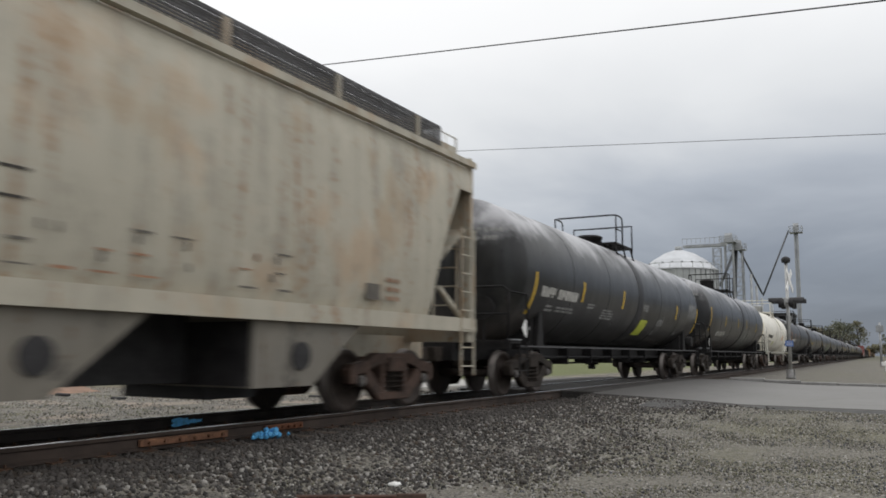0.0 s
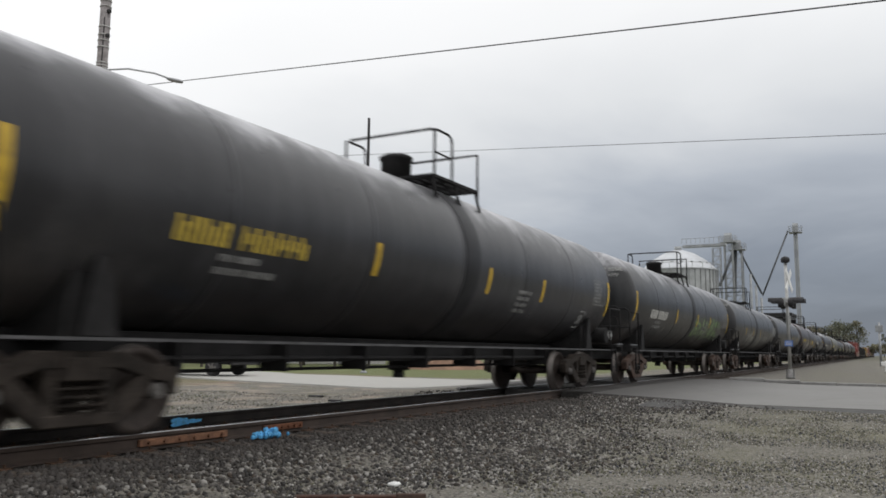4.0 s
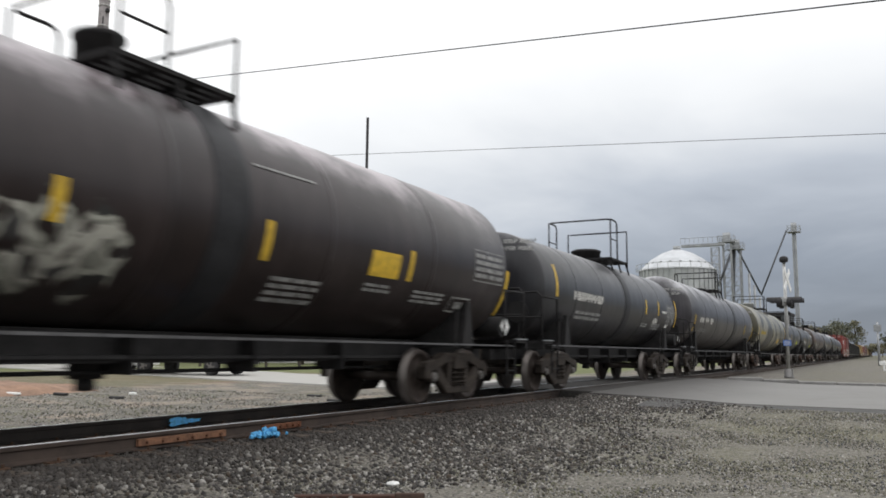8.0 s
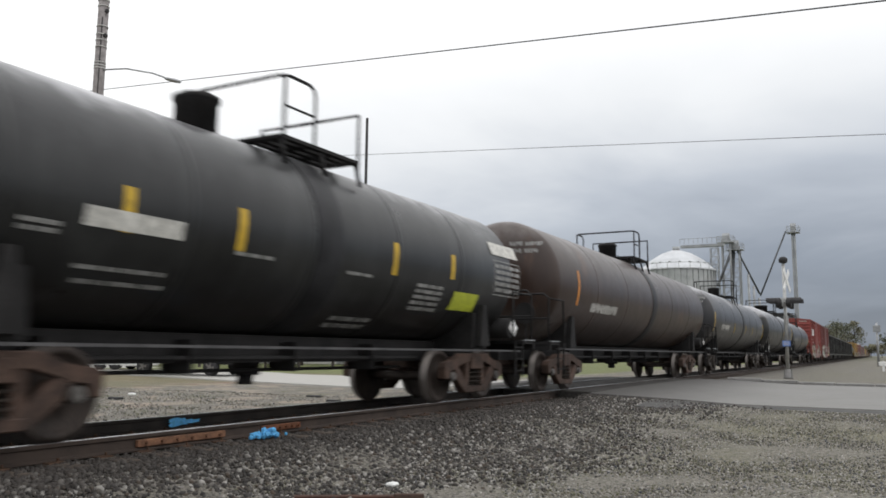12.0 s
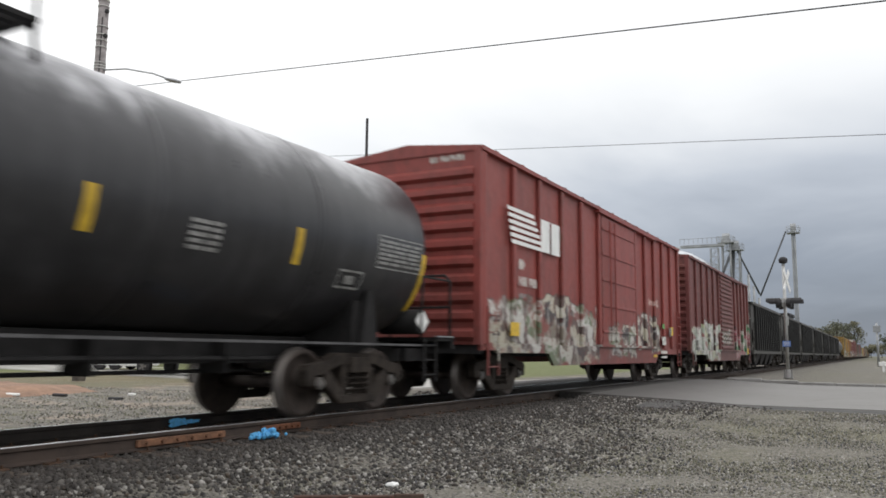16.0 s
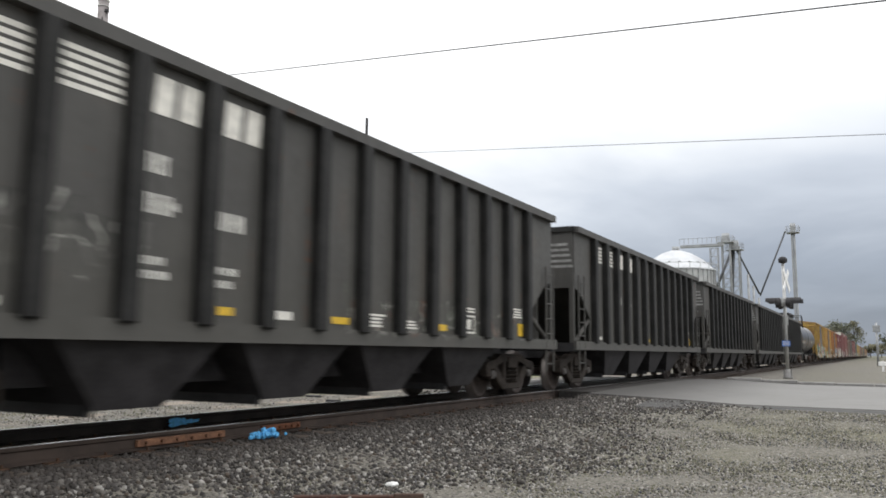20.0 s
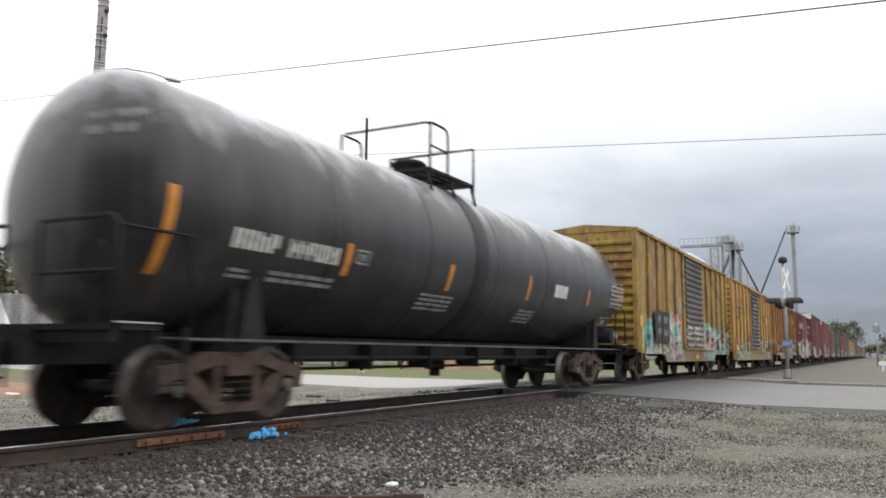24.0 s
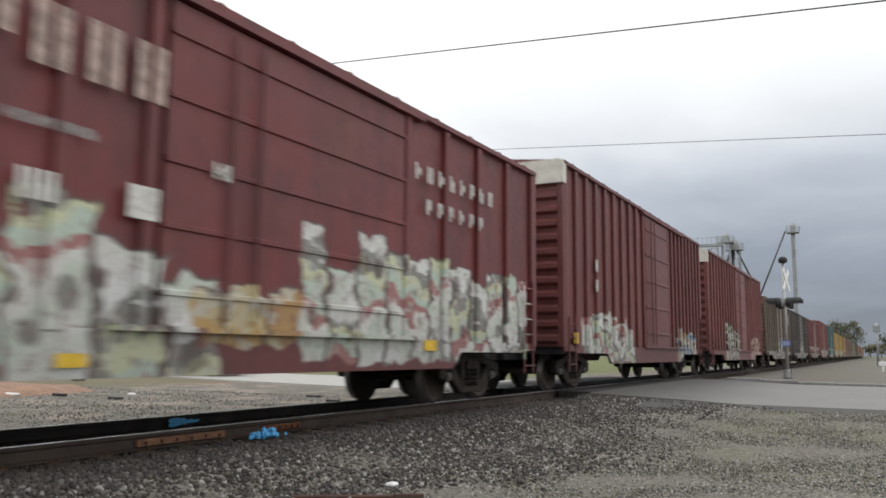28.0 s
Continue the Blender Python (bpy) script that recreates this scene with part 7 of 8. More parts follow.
TRAIN += [
    ("tank", dict(rear=501.1, sill_z=0.99, pitch=18.0, paint=P_GREY, stripe_mat=ORANGE, label="grey-black tank car with orange stripes and white placard", rusty=True, R=1.49, zc=2.560, deck_y=-1.15, dome=(0.3, 0.4), dome_y=-0.9, belt_y=-0.72,
                  marks=(("stripe", -7.91, 1.64, 2.54), ("stripe", -4.78, 1.89, 2.32), ("stripe", -1.84, 1.90, 2.33), ("stripe", 1.57, 1.95, 2.44), ("stripe", 5.34, 2.06, 2.40), ("word", -6.97, -6.17, 2.02, 2.24, 4), ("word", -6.00, -4.96, 2.01, 2.23, 6), ("stencil", -4.60, -4.29, 2.07, 2.27), ("lines", -6.88, -6.49, 1.69, 1.82, 2), ("lines", -6.21, -4.94, 1.69, 1.85, 2), ("lines", -2.60, -1.50, 1.55, 1.83, 4), ("lines", 1.43, 2.27, 1.49, 1.77, 4), ("panel", 2.99, 3.80, 2.11, 2.38, LETTER), ("plate", 7.14, 8.25, 2.15, 2.72, 5), ("stencil", 6.70, 7.52, 1.62, 1.83)))),
    ("box", dict(door=(3.15, 0.2), rear=518.6, pitch=17.5, label="rusty yellow boxcar covered with bright graffiti", corrugations=16, end_ribs=13, rusty=True, door_label="dark corrugated sliding door",
                 paint=car_paint("rusty_yellow_paint", (0.36, 0.235, 0.038), rust=0.45, grime=0.35, streak=0.5, rust_col=(0.16, 0.07, 0.028), fade=(0.34, 0.21, 0.06), fade_amt=0.5,
                                 patches=(((0.19, 0.095, 0.035), 2, 1.0, 0.55, 0.75), ((0.115, 0.06, 0.035), 7, 0.6, 0.35, 0.6), ((0.45, 0.37, 0.24), 4, 0.45, 0.12, 0.65), ((0.06, 0.035, 0.025), 9, 0.35, 0.05, 0.6)),
                                 tags=((-7.6, -5.6, 0.62, 2.3, 0.8, 12, PASTEL, 0.95), (-5.95, -3.9, 0.6, 1.45, 0.6, 7, [(0.06, 0.06, 0.05), (0.5, 0.48, 0.38), (0.2, 0.19, 0.17), (0.55, 0.52, 0.4), (0.04, 0.04, 0.04)], 0.95), (-3.9, -1.7, 0.6, 2.4, 0.7, 3, PASTEL, 0.95), (1.9, 7.7, 0.55, 2.2, 0.62, 11, PASTEL, 0.9), (-7.1, -5.9, 0.5, 2.35, 0.7, 3, [(0.18, 0.46, 0.38), (0.05, 0.17, 0.26), (0.24, 0.5, 0.43), (0.16, 0.4, 0.36), (0.5, 0.55, 0.5)], 1.0))),
                 door_mat=car_paint("sooty_door_paint", (0.05, 0.042, 0.038), rust=0.25, grime=0.3, streak=0.4, patches=(((0.11, 0.085, 0.075), 4, 0.6, 0.25, 0.6),), tags=((-1.6, 1.6, 0.9, 2.2, 0.5, 5, WHITES, 0.5),)),
                 texts=((-0.71, 1.86, (2,), 0.24, LETTER_DIM), (-0.71, 1.46, (2,), 0.24, LETTER_DIM), (-0.61, 1.88, (3,), 0.22, LETTER_DIM), (-0.61, 1.46, (3,), 0.22, LETTER_DIM)),
                 placards=((0.03, 0.72, 0.5, 0.14, YELLOW), (-0.757, 1.25, 0.86, 1.0, BLACK), (-0.638, 1.25, 0.98, 1.0, BLACK), (-0.33, 2.3, 0.5, 0.55, FADED_PINK), (-0.985, 0.9, 0.3, 1.1, YELLOW)))),
    ("box", dict(rear=536.0, low_sill=True, pitch=17.45, label="yellow boxcar with a black corrugated door", corrugations=15, end_ribs=12, door_label="black corrugated sliding door",
                 paint=car_paint("boxcar_yellow_paint", YEL, rust=0.3, grime=0.4, streak=0.4, fade=(0.42, 0.28, 0.09), fade_amt=0.5, rust_col=(0.22, 0.10, 0.035),
                                 patches=(((0.30, 0.15, 0.045), 5, 1.3, 0.5, 0.45), ((0.22, 0.10, 0.04), 3, 0.5, 0.3, 0.65), ((0.46, 0.36, 0.2), 8, 0.5, 0.0, 0.5), ((0.13, 0.075, 0.04), 6, 0.4, 0.08, 0.6)),
                                 tags=((-7.6, -1.8, 0.55, 1.55, 0.55, 4, LIMES, 0.75), (-4.7, -2.4, 0.6, 1.9, 0.8, 6, LIMES, 0.8), (1.6, 2.9, 0.7, 2.2, 0.6, 8, [(0.10, 0.10, 0.085), (0.16, 0.15, 0.12), (0.34, 0.3, 0.2)], 0.7), (3.4, 7.7, 0.55, 2.0, 0.6, 10, [(0.12, 0.11, 0.09), (0.50, 0.46, 0.36), (0.30, 0.24, 0.12), (0.07, 0.07, 0.06)], 0.5))),
                 door_mat=car_paint("black_door_paint", (0.028, 0.027, 0.026), rust=0.1, grime=0.2, streak=0.3),
                 texts=((-0.815, 3.42, (1,), 0.3, LETTER_K), (-0.74, 3.4, (1,), 0.3, LETTER_K), (-0.67, 3.44, (1,), 0.3, LETTER_K), (-0.61, 3.45, (1,), 0.3, LETTER_K), (-0.565, 3.0, (1,), 0.3, LETTER_K), (-0.45, 2.98, (1,), 0.27, LETTER_K), (-0.322, 2.98, (1,), 0.27, LETTER_K), (-0.07, 3.6, (8,), 0.1, LETTER), (-0.07, 3.4, (7,), 0.1, LETTER), (-0.12, 2.9, (5,), 0.12, LETTER), (-0.12, 2.6, (6,), 0.08, LETTER),
                        (0.1, 1.7, (7,), 0.1, LETTER), (0.05, 1.2, (6,), 0.08, LETTER), (0.45, 3.2, (2,), 0.2, LETTER_DIM)),
                 placards=((-0.9, 1.1, 0.42, 0.26, YELLOW), (0.4, 0.95, 0.4, 0.22, YELLOW), (0.86, 0.95, 0.3, 0.22, YELLOW), (0.62, 2.75, 0.34, 0.4, LETTER), (-0.34, 1.55, 0.55, 0.42, LETTER_K), (-0.84, 3.2, 1.45, 0.07, LETTER_K), (-0.86, 2.68, 0.55, 0.08, LETTER_K), (-0.79, 2.68, 0.09, 0.44, LETTER_K), (-0.745, 2.95, 0.6, 0.08, LETTER_K), (-0.745, 3.0, 0.08, 0.2, LETTER_K)))),
    ("box", dict(rear=553.5, pitch=17.5, label="rust-orange boxcar with a dark corrugated door and graffiti", corrugations=16, end_ribs=12, rusty=True, door_label="dark corrugated sliding door",
                 paint=car_paint("rust_orange_paint", (0.32, 0.13, 0.03), rust=0.45, grime=0.35, streak=0.5, rust_col=(0.15, 0.05, 0.02), fade=(0.31, 0.15, 0.05), fade_amt=0.5,
                                 patches=(((0.16, 0.045, 0.02), 5, 1.0, 0.45, 0.75), ((0.45, 0.30, 0.07), 3, 0.75, 0.3, 0.8), ((0.07, 0.035, 0.025), 9, 0.4, 0.2, 0.7), ((0.42, 0.38, 0.3), 12, 0.3, -0.05, 0.6)),
                                 tags=((-7.3, -3.2, 0.3, 2.1, 0.9, 9, LIMES, 0.9), (1.6, 7.6, 0.3, 2.3, 0.85, 12, BLUES, 0.95))),
                 door_mat=car_paint("brown_black_door_paint", (0.042, 0.034, 0.031), rust=0.2, grime=0.3, streak=0.4, patches=(((0.2, 0.19, 0.18), 4, 0.3, 0.0, 0.55), ((0.10, 0.075, 0.06), 8, 0.7, 0.2, 0.6))), placards=((-0.31, 1.15, 0.36, 0.14, YELLOW), (0.22, 1.28, 0.42, 0.14, YELLOW), (0.5, 1.28, 0.42, 0.14, YELLOW), (-0.585, 1.4, 0.42, 0.16, YELLOW), (-0.95, 1.4, 0.14, 1.6, YELLOW)))),
    ("box", dict(rear=570.9, pitch=17.4, label="maroon boxcar with white letter blocks and pale graffiti", end_ribs=12, door=(4.6, 0.4), track=False,
                 paint=car_paint("maroon_paint", (0.165, 0.032, 0.033), rust=0.15, grime=0.3, streak=0.35, fade=(0.125, 0.04, 0.042), fade_amt=0.5, patches=(((0.08, 0.025, 0.025), 4, 1.0, 0.4, 0.5),),
                                 tags=((-7.3, -1.0, 0.4, 2.2, 0.9, 6, MINT, 0.9), (-1.4, 1.7, 0.92, 1.65, 0.8, 9, [(0.46, 0.30, 0.11), (0.5, 0.42, 0.24), (0.40, 0.24, 0.10), (0.5, 0.46, 0.36), (0.2, 0.07, 0.05)], 0.85), (0.3, 7.5, 0.7, 2.5, 0.8, 13, MINT, 0.9))),
                 texts=tuple([((-5.97 + 0.53 * i) / 7.82, 3.25, (1,), 0.58, FADED_PINK) for i in range(8)] + [((2.95 + 0.37 * i) / 7.82, 3.5, (1,), 0.26, LETTER) for i in range(8)] + [((3.3 + 0.37 * i) / 7.82, 3.0, (1,), 0.24, LETTER) for i in range(6)]) + ((-0.43, 2.1, (2,), 0.26, LETTER), (-0.85, 2.8, (4, 4, 3), 0.14, LETTER_DIM), (-0.45, 2.72, (6, 5), 0.1, LETTER_DIM), (-0.16, 2.66, (2,), 0.18, LETTER)),
                 placards=((-0.8, 0.85, 0.55, 0.24, YELLOW), (0.42, 0.9, 0.4, 0.16, YELLOW), (-0.29, 2.1, 0.36, 0.32, LETTER), (-0.37, 0.72, 0.3, 0.12, YELLOW)), posts=(7, 5))),
    ("box", dict(rear=588.3, pitch=17.4, top=5.22, label="tall dark red boxcar with a pale top edge at its end", end_ribs=12, deep=True, posts=(10, 10), door=(3.0, 0.8),
                 paint=car_paint("dark_red_paint", (0.15, 0.04, 0.038), rust=0.15, grime=0.3, streak=0.35, fade=(0.145, 0.055, 0.05), fade_amt=0.5, tags=((-6.5, -2.0, 0.6, 2.0, 0.6, 5, MINT, 0.7), (3.4, 6.8, 0.6, 1.8, 0.6, 9, BLUES, 0.8))),
                 texts=((-0.72, 2.9, (1,), 0.3, LETTER), (-0.72, 2.4, (1,), 0.3, LETTER)), placards=((-0.93, 1.1, 0.3, 0.25, YELLOW),), pale_top=True)),
    ("box", dict(rear=607.2, pitch=18.9, top=5.22, label="tall faded red boxcar with graffiti", end_ribs=12, posts=(11, 11), door=(3.0, 0.4),
                 paint=car_paint("faded_crimson_paint", (0.185, 0.055, 0.05), rust=0.15, grime=0.3, streak=0.45, fade=(0.19, 0.085, 0.078), fade_amt=0.6, tags=((-4.5, -0.6, 0.6, 2.4, 0.7, 3, WHITES, 0.75), (3.5, 7.5, 0.6, 2.0, 0.6, 9, [(0.4, 0.25, 0.2), (0.5, 0.35, 0.28), (0.3, 0.15, 0.12)], 0.8))), pale_top=True)),
]
FAR_COLS = [((0.13, 0.095, 0.065), "brown"), ((0.07, 0.06, 0.055), "dark brown"), ((0.17, 0.045, 0.045), "dark red"), ((0.19, 0.055, 0.05), "faded red"), ((0.035, 0.12, 0.125), "teal"), ((0.38, 0.25, 0.06), "yellow"), ((0.42, 0.28, 0.07), "yellow"),
            ((0.30, 0.18, 0.06), "rusty yellow"), ((0.16, 0.05, 0.045), "red"), ((0.12, 0.1, 0.08), "brown")]
FAR_PAINT = {}
for i in range(21):
    col, word = FAR_COLS[i % 10 if i < 10 else (i * 7) % 10]
    if word not in FAR_PAINT:
        FAR_PAINT[word] = car_paint("far_" + word.replace(" ", "_") + "_paint", col, rust=0.3, grime=0.35, streak=0.4, tags=((-7, 7, 0.6, 2.1, 0.7, i + 2, WHITES, 0.35),))
    TRAIN.append(("box", dict(rear=625.2 + i * 17.7, pitch=17.7, near=False, paint=FAR_PAINT[word], label=word + " ribbed boxcar far down the train", corrugations=9 if i % 3 else 0, top=5.0 if i in (3, 4) else 4.5, posts=(7, 7))))


def train_run(t):
    """Metres that the train has come along the track since the start, slowing a little."""
    return 21.516 * t - 2.4566 * t * t / 28 + 0.79188 * t ** 3 / 784


CARS = []
for i, (kind_, spec) in enumerate(TRAIN):
    spec["seed"] = 100 + i
    made, wheels = {"tank": tank_car, "box": boxcar, "coal": coal_hopper, "covered": covered_hopper}[kind_](spec)
    if spec.get("pale_top"):
        bm = bmesh.new()
        hh = (spec["pitch"] - 1.75) / 2
        box(bm, -1.52, 1.52, -hh - 0.12, -hh - 0.02, spec["top"] - 0.5, spec["top"] + 0.05)
        box(bm, 1.52, 1.60, -hh - 0.1, -hh + 0.1, spec["top"] - 0.5, spec["top"] + 0.02)
        part("pale_end_panel", bm, P_CREAM_TRIM, made, "cream panel at the top of the end")
    body_len = spec["pitch"] - {"tank": 1.65, "box": 1.75, "coal": 1.15, "covered": 1.4}[kind_]
    mid = spec["rear"] - body_len / 2 + {"tank": 0.4, "coal": 0.25}.get(kind_, 0.0)
    made.location = (0, mid, 0)
    CARS.append((made, wheels, mid))


# ---- level crossing equipment ----
def crossing_signal(x, y):
    z = road_height(x) - 0.02
    s = thing("crossing_signal", "grey steel crossing signal post with black lamps and crossbuck", "crossing signal", at=pose(x, y, z))
    alu = plain("dull_aluminium", (0.42, 0.42, 0.41), 0.5, 0.6, 0.2, 4.0)
    bm = bmesh.new()
    rod(bm, (0, 0, 0.1), (0, 0, 5.1), 0.075, 14, 0.065)
    part("post", bm, alu, s)
    bm = bmesh.new()
    lathe(bm, [(0.0, 0.2), (0.1, 0.19), (0.14, 0.12), (0.4, 0.09)], "z", 12)
    for i in range(4):
        a = math.pi / 4 + i * math.pi / 2
        rod(bm, (0.2 * math.cos(a), 0.2 * math.sin(a), 0), (0.2 * math.cos(a), 0.2 * math.sin(a), 0.4), 0.02)
    part("base", bm, plain("grimy_base", (0.22, 0.215, 0.21), 0.7, 0.3, 0.3, 5.0), s)
    bm = bmesh.new()
    lathe(bm, [(4.96, 0.05), (5.0, 0.17), (5.14, 0.19), (5.22, 0.14), (5.26, 0.04)], "z", 18)
    part("bell", bm, BLACK, s, "black round bell")
    # crossbuck, which faces the road and shows its edge here
    for a in (-1, 1):
        bm = bmesh.new()
        v = box(bm, -0.012, 0.012, -0.62, 0.62, -0.115, 0.115)
        bmesh.ops.rotate(bm, verts=v, cent=(0, 0, 0), matrix=Matrix.Rotation(radians(45 * a), 3, "X"))
        bmesh.ops.rotate(bm, verts=v, cent=(0, 0, 0), matrix=Matrix.Rotation(radians(-9), 3, "Z"))
        bmesh.ops.translate(bm, verts=v, vec=(0.1 if a > 0 else 0.125, -0.05, 4.2))
        part("crossbuck_blade", bm, WHITE, s, "white crossbuck blade")
    bm = bmesh.new()
    rod(bm, (0.0, -0.72, 3.25), (0.0, 0.72, 3.25), 0.04, 8)
    box(bm, -0.5, 0.5, -0.05, 0.05, 3.42, 3.47)
    box(bm, -0.12, 0.12, -0.1, 0.1, 3.1, 3.42)
    arm = part("lamp_arm", bm, alu, s)
    for x in (-0.55, 0.55):
        for q in (-1, 1):
            lamp = bmesh.new()
            prof = [(0.06, 0.12), (0.1, 0.19), (0.2, 0.19)]
            lathe(lamp, [(q * a, r) for a, r in prof], "y", 16)
            n0 = len(lamp.verts)
            for i in range(9):
                a0, a1 = math.pi * (0.05 + 0.9 * i / 9), math.pi * (0.05 + 0.9 * (i + 1) / 9)
                vv = [lamp.verts.new((0.19 * math.cos(a), q * yy, 0.19 * math.sin(a))) for a in (a0, a1) for yy in (0.2, 0.46)]
                lamp.faces.new((vv[0], vv[1], vv[3], vv[2]))
            bmesh.ops.scale(lamp, verts=lamp.verts[:], vec=(1.15, 1.5, 1.15))
            bmesh.ops.rotate(lamp, verts=lamp.verts[:], cent=(0, 0, 0), matrix=Matrix.Rotation(radians(90), 3, "Z"))
            bmesh.ops.translate(lamp, verts=lamp.verts[:], vec=(0, x, 3.22))
            unit = part("lamp", lamp, BLACK, arm, "black hooded lamp")
    bm = bmesh.new()
    box(bm, -0.16, 0.16, -0.1, -0.085, 1.38, 1.62)
    part("blue_plate", bm, plain("blue_enamel", (0.10, 0.20, 0.52), 0.4, 0.0, 0.15, 9.0), s, "small blue notice plate")
    bm = bmesh.new()
    for i in range(3):
        box(bm, -0.12, 0.12, -0.106, -0.102, 1.43 + i * 0.06, 1.455 + i * 0.06)
    part("lettering", bm, LETTER, s)
    bm = bmesh.new()
    box(bm, -0.09, 0.09, 0.09, 0.26, 2.3, 2.7)
    part("junction_box", bm, alu, s)
    return s


crossing_signal(4.2, 37.2)


def steel_pole(x, y, height):
    g = thing("steel_pole", "slim dark steel pole standing beyond the road", "pole", at=pose(x, y, -0.3))
    bm = bmesh.new()
    rod(bm, (0, 0, 0), (0, 0, height), 0.095, 10, 0.075)
    part("shaft", bm, BLACK, g)
    bm = bmesh.new()
    lathe(bm, [(0, 0.2), (0.1, 0.18), (0.16, 0.1)], "z", 12)
    part("foot", bm, GREY_STEEL, g)


steel_pole(-16.4, 35.2, 13.9)


# ---- poles, lamp and wires ----
def utility_pole(x, y, lean, height, lamp=True):
    p = thing("utility_pole", "tall weathered wooden utility pole wound with pale bands", "utility pole", at=pose(x, y, -0.3, 0, lean, 0))
    wood = plain("silvered_pole_wood", (0.24, 0.22, 0.215), 0.9, 0.0, 0.3, 5.0, 0.01)
    bm = bmesh.new()
    rod(bm, (0, 0, 0), (0, 0, height), 0.235, 16, 0.19)
    part("pole", bm, wood, p)
    for z in [q for q in (11.94, 12.05, 12.17, 12.8, 13.07, 13.3, 13.63, 14.46, 14.7) if q < height]:
        bm = bmesh.new()
        lathe(bm, [(z, 0.222), (z + 0.04, 0.222)], "z", 16)
        part("band", bm, plain("pale_band", (0.5, 0.5, 0.48), 0.6, 0.2, 0.2, 9.0) if "pale_band" not in bpy.data.materials else bpy.data.materials["pale_band"], p)
    bm = bmesh.new()
    rod(bm, (0.13, -0.12, 0.5), (0.13, -0.12, height * 0.8), 0.035)
    part("conduit", bm, BLACK, p)
    for z in [q for q in (13.2, 14.2) if q < height]:
        bm = bmesh.new()
        box(bm, 0.12, 0.3, -0.08, 0.04, z, z + 0.12)
        part("bracket", bm, BLACK, p)
    if lamp:
        bm = bmesh.new()
        tube(bm, [(0.1, 0, 11.9), (1.2, 0.25, 11.85), (2.4, 0.5, 11.55), (3.0, 0.6, 11.3)], 0.032)
        arm = part("lamp_arm", bm, GREY_STEEL, p)
        bm = bmesh.new()
        lathe(bm, [(-0.3, 0.04), (-0.2, 0.1), (0.1, 0.13), (0.3, 0.09), (0.34, 0.03)], "x", 14)
        bmesh.ops.scale(bm, verts=bm.verts[:], vec=(1, 1, 0.6))
        bmesh.ops.rotate(bm, verts=bm.verts[:], cent=(0, 0, 0), matrix=Matrix.Rotation(radians(30), 3, "Z") @ Matrix.Rotation(radians(12), 3, "Y"))
        bmesh.ops.translate(bm, verts=bm.verts[:], vec=(3.3, 0.65, 11.18))
        part("lamp_head", bm, GREY_STEEL, arm)


utility_pole(-18.35, 19.64, 0.0, 17.5)
utility_pole(19.4, 37.3, 0.0, 9.6, False)
utility_pole(11.7, 16.15, 0.0, 7.5, False)


def wire(a, b, r, sag, label):
    bm = bmesh.new()
    a, b = Vector(a), Vector(b)
    pts = [a.lerp(b, i / 24) - Vector((0, 0, sag * 4 * (i / 24) * (1 - i / 24))) for i in range(25)]
    tube(bm, pts, r, 5)
    solid("overhead_wire", bm, BLACK, label, "wire", "overhead wires")


wire((-61.0, 29.0, 17.8), (11.6, 16.2, 7.16), 0.017, 0.0, "dark overhead wire crossing above the track")
wire((-38.7, 41.6, 14.9), (19.4, 37.3, 9.25), 0.014, 0.0, "thin overhead wire beyond the track")
wire((-70, 6, 18.5), (-18.3, 19.5, 16.8), 0.012, 0.3, "thin wire running to the utility pole")
wire((-70, 8, 17.0), (-18.3, 19.5, 15.6), 0.012, 0.3, "thin wire running to the utility pole")


# ---- grain elevator beyond the track ----
TIN = plain("corrugated_tin", (0.42, 0.43, 0.43), 0.45, 0.5, 0.18, 0.6)
LEGS = plain("grey_elevator_steel", (0.34, 0.35, 0.355), 0.6, 0.3, 0.25, 0.8)


